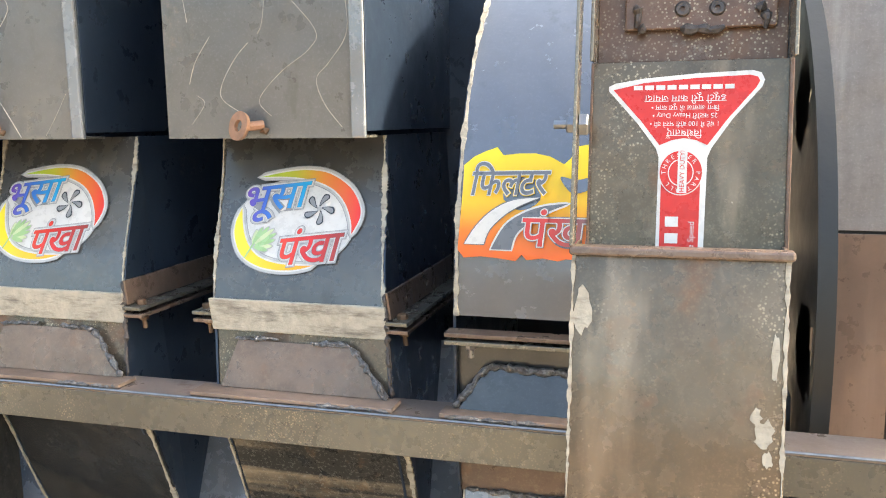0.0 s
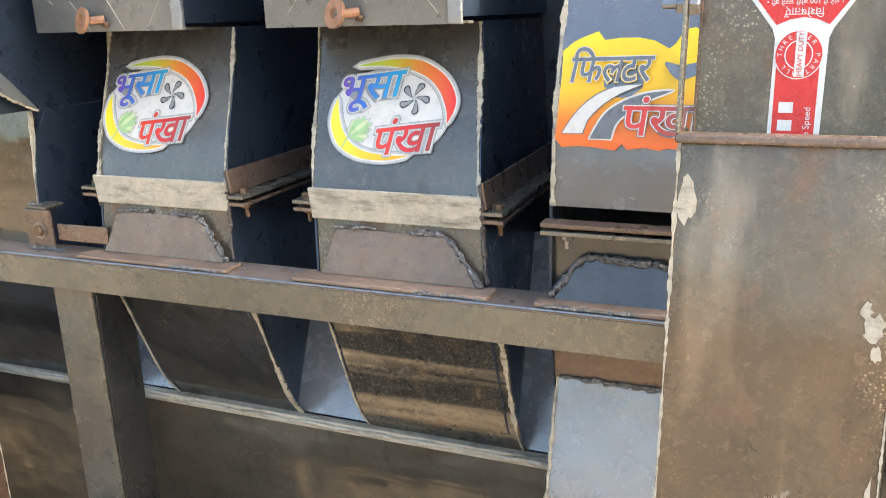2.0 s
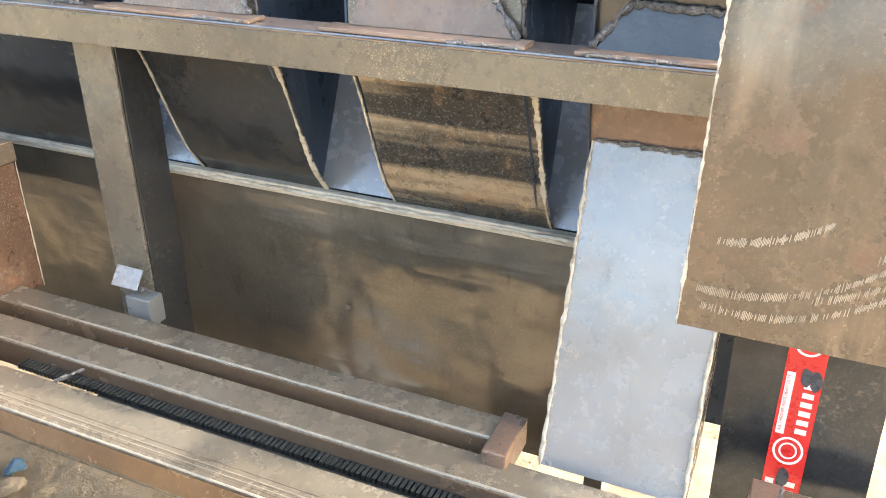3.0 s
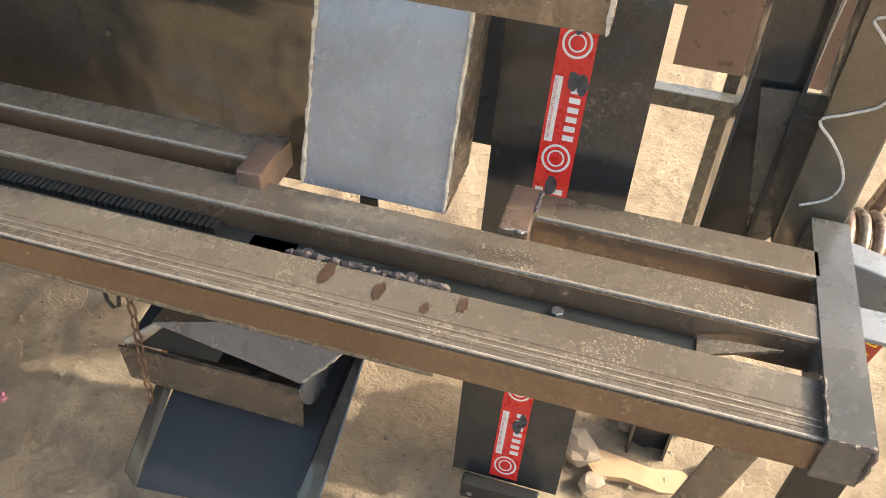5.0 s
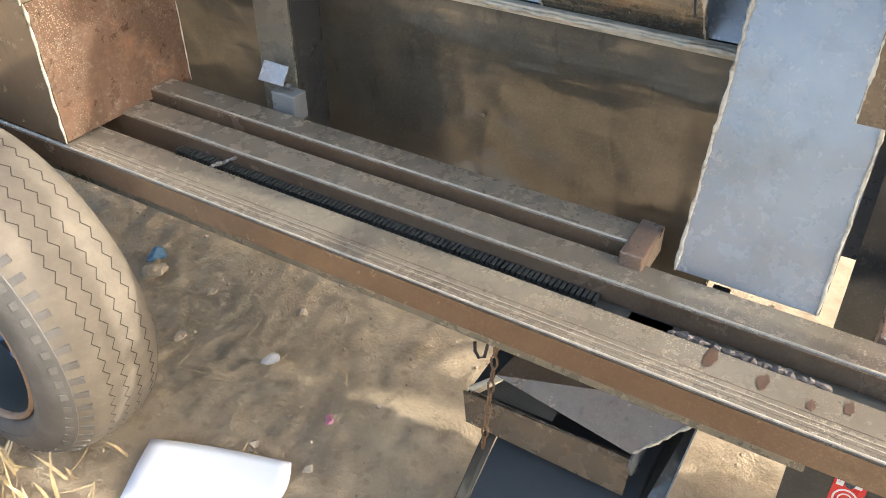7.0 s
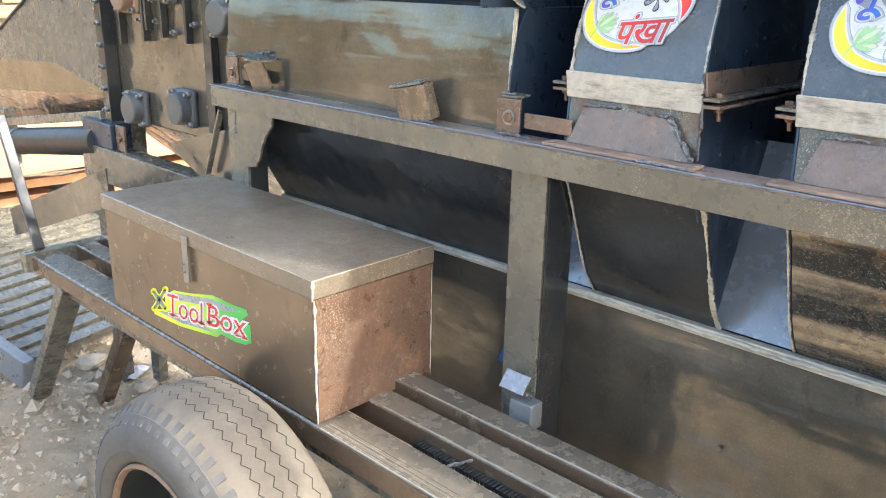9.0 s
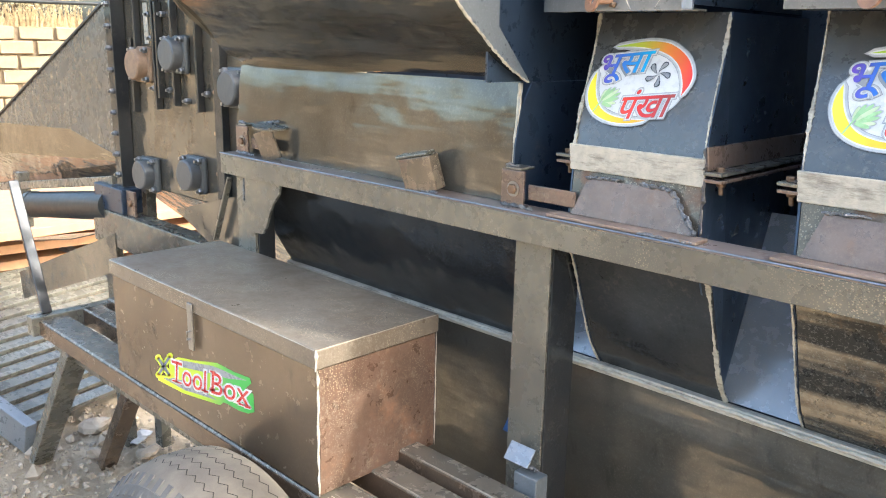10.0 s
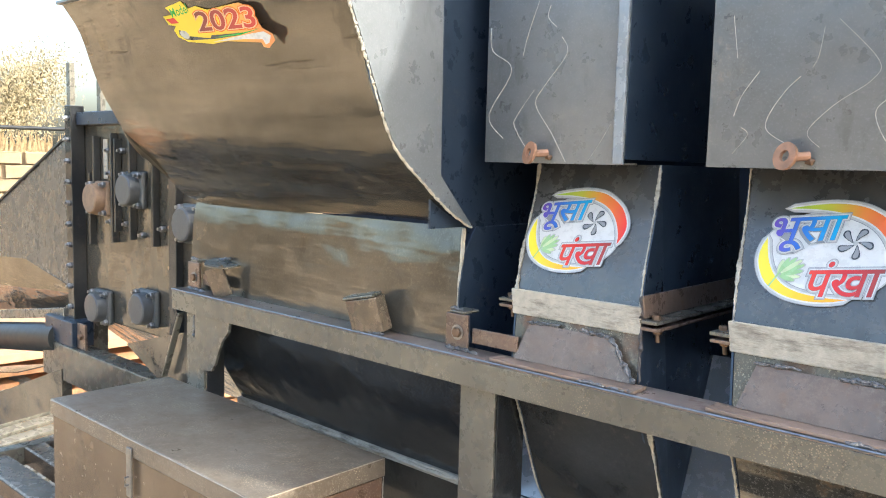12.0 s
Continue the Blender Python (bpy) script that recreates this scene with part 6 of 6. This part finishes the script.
side_frame = thing("side_frame", (-2.3, 2.1, 0.7), "dark welded cross frame beside the tool box", "frame")
part("upright", bar((-2.34, 1.93, 0.70), (-2.60, 1.95, 1.12), 0.034, 0.02), SHEET_DARK, side_frame)
part("cross_beam", box((-2.70, 2.262, 0.845), (-1.62, 2.34, 0.98), 0.004), BEAM, side_frame)
part("channel_stub", box((-2.68, 2.265, 0.981), (-2.44, 2.345, 1.075), 0.004), NAVY, side_frame)
part("rust_plate", box((-2.435, 2.28, 0.981), (-2.37, 2.29, 1.075), 0.002), RUST, side_frame)
part("stub_bolt", hexbolt((-2.40, 2.28, 1.03), (0, -1, 0), 0.014, 0.01), BOLT_RUST, side_frame)
part("trough_sheet", quad([(-3.02, 2.08, 0.56), (-2.14, 2.10, 0.86), (-2.14, 2.10, 0.99), (-3.04, 2.08, 0.67)], 0.004), SHEET, side_frame, "bent olive trough sheet")
part("post", box((-2.66, 2.28, -0.03), (-2.60, 2.33, 0.845), 0.003), BEAM, side_frame)
part("corner_sheet", quad([(-2.02, 2.26, 1.07), (-1.62, 2.26, 0.92), (-1.60, 2.26, 1.18)], 0.004), SHEET, side_frame, "triangular olive sheet")
part("strut", bar((-1.74, 2.24, 1.02), (-1.64, 2.24, 1.23), 0.02, 0.008), BEAM, side_frame)

# ---- yard: planks, grating, wall, tree ----
WOOD = plain("sawn_board", (0.50, 0.28, 0.145), 0.7, 0.0, 0.18, 14, 0.3, (0.42, 0.24, 0.12))
boards = random.Random(4)
for k in range(6):
    z = 0.0 + k * 0.115
    x = -4.9 + 0.12 * (k % 3)
    pl = part("plank", box((-0.65, -1.7, 0.0), (0.65, 1.7, 0.05), 0.004, Matrix.Translation((x, 3.3, z)) @ pose(0, 0, 0, 0, 0, boards.uniform(-6, 6))), WOOD)
    tagged(pl, "orange sawn wooden board in a loose stack", "board", "stacked boards")
    if k < 5:
        for s in (-1, 1):
            tagged(part("spacer_block", box((x - 0.5, 3.3 + s * 1.0, z + 0.05), (x + 0.5, 3.3 + s * 1.0 + 0.08, z + 0.115), 0.002), BEAM_RUST), "dark wooden spacer between boards", "block", "board spacers")
rb = tagged(part("board_base", box((-5.5, 2.0, -0.03), (-4.2, 4.8, 0.0), 0.002), WOOD), "thin board on the ground under the stack", "board")
for x in (-1.55, -0.89):
    tagged(part("plank", box((x - 0.35, 3.0, 0.55), (x + 0.3, 4.2, 0.60), 0.004), WOOD), "orange sawn board behind the machine", "board", "boards behind")
tagged(part("trestle", box((-1.8, 3.1, -0.03), (-0.65, 4.1, 0.549), 0.004), WOOD), "stack of orange boards behind the machine", "board stack")

grate = thing("steel_grating", (-3.4, 2.2, 0.05), "grey slatted steel grating lying on the ground", "grating")
gm = Matrix.Translation((-2.85, 1.98, 0.06)) @ pose(0, 0, 0, 0, 0, 14)
for k in range(14):
    part("slat", box((-0.09 * k - 0.06, 0.02, 0.0), (-0.09 * k, 1.1, 0.022), 0.003, gm @ pose(0, 0, 0, 0, 14, 0)), BEAM, grate)
part("side_bar", box((-1.35, -0.03, -0.08), (0.04, 0.02, 0.05), 0.004, gm @ pose(0, 0, 0, 0, 14, 0)), LID, grate)
part("side_bar", box((-1.35, 1.10, -0.08), (0.04, 1.15, 0.05), 0.004, gm @ pose(0, 0, 0, 0, 14, 0)), LID, grate)
part("foot", box((-4.0, 2.0, -0.03), (-3.9, 2.6, 0.30), 0.003), BEAM, grate)

MASONRY = plain("pale_stone_block", (0.29, 0.222, 0.135), 0.9, 0.0, 0.16, 9, 0.6, (0.35, 0.265, 0.165))
MORTAR = plain("mortar", (0.24, 0.185, 0.12), 0.95, 0.0, 0.15, 20, 0.5)
wall_m = Matrix.Translation((-8.3, 4.45, 0)) @ pose(0, 0, 0, 0, 0, 68.7)
wall = tagged(part("wall_yard", box((-7, 0.02, -0.1), (7, 0.3, 1.69), 0.0, wall_m), MORTAR), "pale yellow stone-block yard wall", "wall", kind="structure")
rnd = random.Random(8)
shapes = []
for k in range(6):
    bmb = bmesh.new()
    w, h = 0.29 + 0.05 * rnd.random(), 0.125
    add_box(bmb, (-w / 2, -0.02, -h / 2), (w / 2, 0.05, h / 2), 0.012)
    for v in bmb.verts:
        v.co += Vector((rnd.uniform(-1, 1), rnd.uniform(-1, 1), rnd.uniform(-1, 1))) * 0.007
    me = bpy.data.meshes.new("stone_block")
    bmb.to_mesh(me)
    bmb.free()
    me.materials.append(MASONRY)
    shapes.append(me)
for r in range(12):
    x = -2.2 + 0.17 * (r % 2)
    while x < 2.2:
        o = new("stone_block", shapes[rnd.randrange(6)])
        o.parent = wall
        o.matrix_basis = wall_m @ pose(x, -0.005, 0.07 + r * 0.142, 0, rnd.uniform(-1.5, 1.5), 0)
        x += 0.345 + rnd.uniform(-0.01, 0.01)

# Unseen wall added behind the camera to give the steel a tan reflection.
tagged(part("wall_rear", box((-20, -7.3, -0.1), (14, -7.0, 2.3), 0), MASONRY), "plain pale wall, unseen, added for the sheets to reflect", "wall", kind="structure")
THATCH = plain("dry_thatch", (0.46, 0.33, 0.17), 0.95, 0.0, 0.3, 30, 0.5)
bm = bmesh.new()
for k in range(1500):
    u = rnd.uniform(-5, 5)
    p = wall_m @ Vector((u, rnd.uniform(0.0, 0.25), 1.69))
    h = rnd.uniform(0.08, 0.24)
    q = p + Vector((rnd.uniform(-0.06, 0.06), rnd.uniform(-0.06, 0.06), h))
    d = Vector((0.010, 0.012, 0))
    bm.faces.new([bm.verts.new(w) for w in (p - d, p + d, q)])
tagged(part("dry_grass", bm, THATCH), "dry brown grass along the wall top", "grass", kind="stuff")
tagged(part("wall_pipe", tube([wall_m @ Vector((-6, 0.1, 1.95)), wall_m @ Vector((6, 0.1, 1.93))], 0.02, 10), BLACK), "dark pipe running above the wall", "pipe")
for u in (-4.5, -1.5, 1.5, 4.5):
    tagged(part("pipe_stay", tube([wall_m @ Vector((u, 0.1, 1.68)), wall_m @ Vector((u, 0.1, 1.94))], 0.012, 8), BLACK), "dark pipe support on the wall", "pipe stay", "pipe stays")

LEAF = plain("dusty_leaf", (0.34, 0.29, 0.17), 0.8, 0.0, 0.25, 3, 0.2)
BARK = plain("bark", (0.14, 0.10, 0.065), 0.9, 0.0, 0.25, 12, 0.6)


def build_tree(at, height, spread, count, seed):
    r = random.Random(seed)
    t = thing("tree", at, "dusty olive-green broad tree behind the wall", "tree", "yard trees")
    base = Vector(at)
    bmt = tube([base + Vector((0, 0, -0.1)), base + Vector((0.1, 0, height * 0.25)), base + Vector((0.0, 0.1, height * 0.55))], [0.2, 0.15, 0.10], 10)
    tips = []
    for k in range(14):
        a = r.uniform(0, 6.28)
        tip = base + Vector((math.cos(a) * spread * r.uniform(0.4, 0.95), math.sin(a) * spread * r.uniform(0.4, 0.95), height * r.uniform(0.55, 0.98)))
        add_tube(bmt, [base + Vector((0, 0, height * r.uniform(0.3, 0.5))), (base + tip) * 0.5 + Vector((0, 0, height * 0.25)), tip], [0.07, 0.045, 0.015], 6)
        tips.append(tip)
    part("trunk", bmt, BARK, t)
    bml = bmesh.new()
    for k in range(count):
        c = tips[r.randrange(len(tips))] + Vector((r.gauss(0, 0.30), r.gauss(0, 0.30), r.gauss(0, 0.24))) * spread * 0.75
        s = r.uniform(0.025, 0.06)
        e = Euler((r.uniform(0, 6), r.uniform(0, 6), r.uniform(0, 6))).to_matrix()
        bml.faces.new([bml.verts.new(c + e @ Vector(p) * s) for p in ((-1, 0, 0), (0, -0.45, 0), (1, 0, 0), (0, 0.45, 0))])
    part("crown", bml, LEAF, t)


build_tree((-23.8, 9.2, 0), 4.3, 1.7, 16000, 3)
build_tree((-25.5, 7.3, 0), 3.6, 1.5, 10000, 5)

# ---- litter on the ground ----
STONE = plain("field_stone", (0.40, 0.33, 0.245), 0.9, 0.0, 0.2, 18, 0.6)
PALE = plain("pale_litter", (0.56, 0.54, 0.52), 0.8, 0.0, 0.2, 30, 0.3)


def stone(x, y, r, mat, label, name="stone", flat=0.6, z=-0.03):
    rn = random.Random(int(x * 977 + y * 331))
    bmq = bmesh.new()
    bmesh.ops.create_icosphere(bmq, subdivisions=2, radius=r * 0.8)
    for v in bmq.verts:
        v.co *= 1 + 0.75 * noise.noise(v.co * (1.1 / r) + Vector((x * 9, y * 9, 0)))
        v.co.z *= flat
        v.co += Vector((x, y, z + r * flat * 0.6 + 0.012))
    return tagged(part(name, bmq, mat, None, ""), label, name, "stones on the ground" if name == "stone" else "")


for x, y, r in ((-1.10, 2.25, 0.045), (-0.84, 2.09, 0.022), (-0.90, 2.27, 0.018), (0.88, 2.32, 0.05), (-0.27, 1.92, 0.016), (-2.82, 2.25, 0.07), (-0.62, 2.33, 0.02), (0.98, 2.42, 0.03), (1.16, 2.34, 0.045), (1.25, 2.25, 0.04), (0.92, 2.24, 0.03), (-2.6, 2.15, 0.04), (-2.45, 2.3, 0.05)):
    stone(x, y, r, STONE, "dusty brown field stone on sand")
stone(-0.57, 2.14, 0.026, PALE, "crumpled white paper scrap on sand", "paper_scrap")
stone(-0.32, 2.06, 0.017, plain("pink_scrap", (0.55, 0.22, 0.28), 0.6, 0, 0.2, 40), "crumpled pink wrapper on sand", "wrapper")
stone(-1.16, 2.31, 0.035, plain("blue_cloth", (0.10, 0.20, 0.32), 0.8, 0, 0.2, 40), "crumpled blue cloth on the ground", "cloth")
stone(-1.05, 1.47, 0.06, plain("blue_film", (0.10, 0.42, 0.62), 0.35, 0, 0.2, 20), "crumpled blue plastic bag on grass", "plastic_bag")
stone(-2.62, 2.35, 0.06, PALE, "torn white plastic scrap on the ground", "plastic_scrap", 0.3)
sole = tagged(part("shoe_sole", prism([(0.90 + 0.0, 2.30), (0.93, 2.33), (0.98, 2.325), (1.04, 2.315), (1.10, 2.33), (1.13, 2.31), (1.12, 2.275), (1.06, 2.265), (0.99, 2.275), (0.93, 2.265)], "z", -0.022, -0.008), plain("tan_sole", (0.48, 0.34, 0.20), 0.8, 0, 0.12, 30)), "worn tan shoe sole lying on sand", "shoe sole")

bm = bmesh.new()
for i in range(11):
    for j in range(9):
        u, v = i / 10, j / 8
        bm.verts.new((-0.56 + 0.30 * u - 0.06 * v + 0.03 * math.sin(2.5 * v) * u, 1.635 + 0.115 * u + 0.15 * v + 0.012 * math.sin(3 * u), 0.004 + 0.010 * math.sin(3 * u + 2 * v) + 0.012 * u * u))
bm.verts.ensure_lookup_table()
for i in range(10):
    for j in range(8):
        a = i * 9 + j
        bm.faces.new([bm.verts[q] for q in (a, a + 9, a + 10, a + 1)])
PAPER = plain("white_sheet", (0.78, 0.80, 0.84), 0.6, 0.0, 0.03, 5, 0.05)
sheet_ob = tagged(part("paper_sheet", bm, PAPER, None, "", 60), "large white paper sheet lying on the sand", "paper")
solid = sheet_ob.modifiers.new("thickness", "SOLIDIFY")
solid.thickness = 0.002

bm = bmesh.new()
rs = random.Random(21)
for k in range(4400):
    rubble = k >= 2600
    x, y = (rs.uniform(-3.6, -1.7), rs.uniform(1.3, 2.7)) if rubble else (rs.uniform(-4, 2.4), rs.uniform(1.0, 4.8))
    s = rs.uniform(0.002, 0.008) if rs.random() < 0.93 else rs.uniform(0.008, 0.016)
    s *= rs.uniform(1.0, 3.2) if rubble else 1.0
    m = Matrix.Translation((x, y, -0.026 + s * 0.5 + 0.02 * noise.noise(Vector((x * 0.9, y * 0.9, 0))))) @ Euler((rs.uniform(0, 6), rs.uniform(0, 6), rs.uniform(0, 6))).to_matrix().to_4x4()
    pts = [m @ (Vector(p) * s) for p in ((1, 0, 0), (-1, 0.2, 0), (0, 1, 0.1), (0, -0.9, 0), (0.1, 0, 0.8), (0, 0.1, -0.8))]
    vs = [bm.verts.new(p) for p in pts]
    for q in ((0, 2, 4), (2, 1, 4), (1, 3, 4), (3, 0, 4), (2, 0, 5), (1, 2, 5), (3, 1, 5), (0, 3, 5)):
        bm.faces.new([vs[i] for i in q])
tagged(part("gravel", bm, STONE), "small pebbles and clods scattered over sand", "gravel", kind="stuff")

STRAW = plain("straw", (0.58, 0.45, 0.26), 0.8, 0.0, 0.2, 40, 0.1)
bm = bmesh.new()
for k in range(420):
    x, y = rs.uniform(-3.5, 2.0), rs.uniform(1.2, 4.2)
    a, l = rs.uniform(0, 3.14), rs.uniform(0.02, 0.10)
    d = Vector((math.cos(a), math.sin(a), 0)) * l * 0.5
    c = Vector((x, y, -0.012 + 0.025 * noise.noise(Vector((x * 0.9, y * 0.9, 0)))))
    add_tube(bm, [c - d, c + Vector((d.y * 0.2, -d.x * 0.2, 0.004)), c + d], 0.0012, 4)
tagged(part("straw", bm, STRAW), "loose straw bits strewn over the sand", "straw", kind="stuff")
bm = bmesh.new()
for k in range(700):
    x, y = rs.gauss(-1.05, 0.28), rs.gauss(1.42, 0.10)
    c = Vector((x, y, -0.03))
    h = rs.uniform(0.05, 0.17)
    q = c + Vector((rs.gauss(0, 0.04), rs.gauss(0, 0.04), h))
    d = Vector((rs.uniform(-1, 1), rs.uniform(-1, 1), 0)).normalized() * rs.uniform(0.002, 0.006)
    mid = (c + q) * 0.5 + Vector((0, 0, 0.01))
    bm.faces.new([bm.verts.new(p) for p in (c - d, c + d, mid + d, q, mid - d)])
tagged(part("dry_weeds", bm, STRAW), "clump of dry straw-coloured weeds by the wheel", "weeds", kind="stuff")
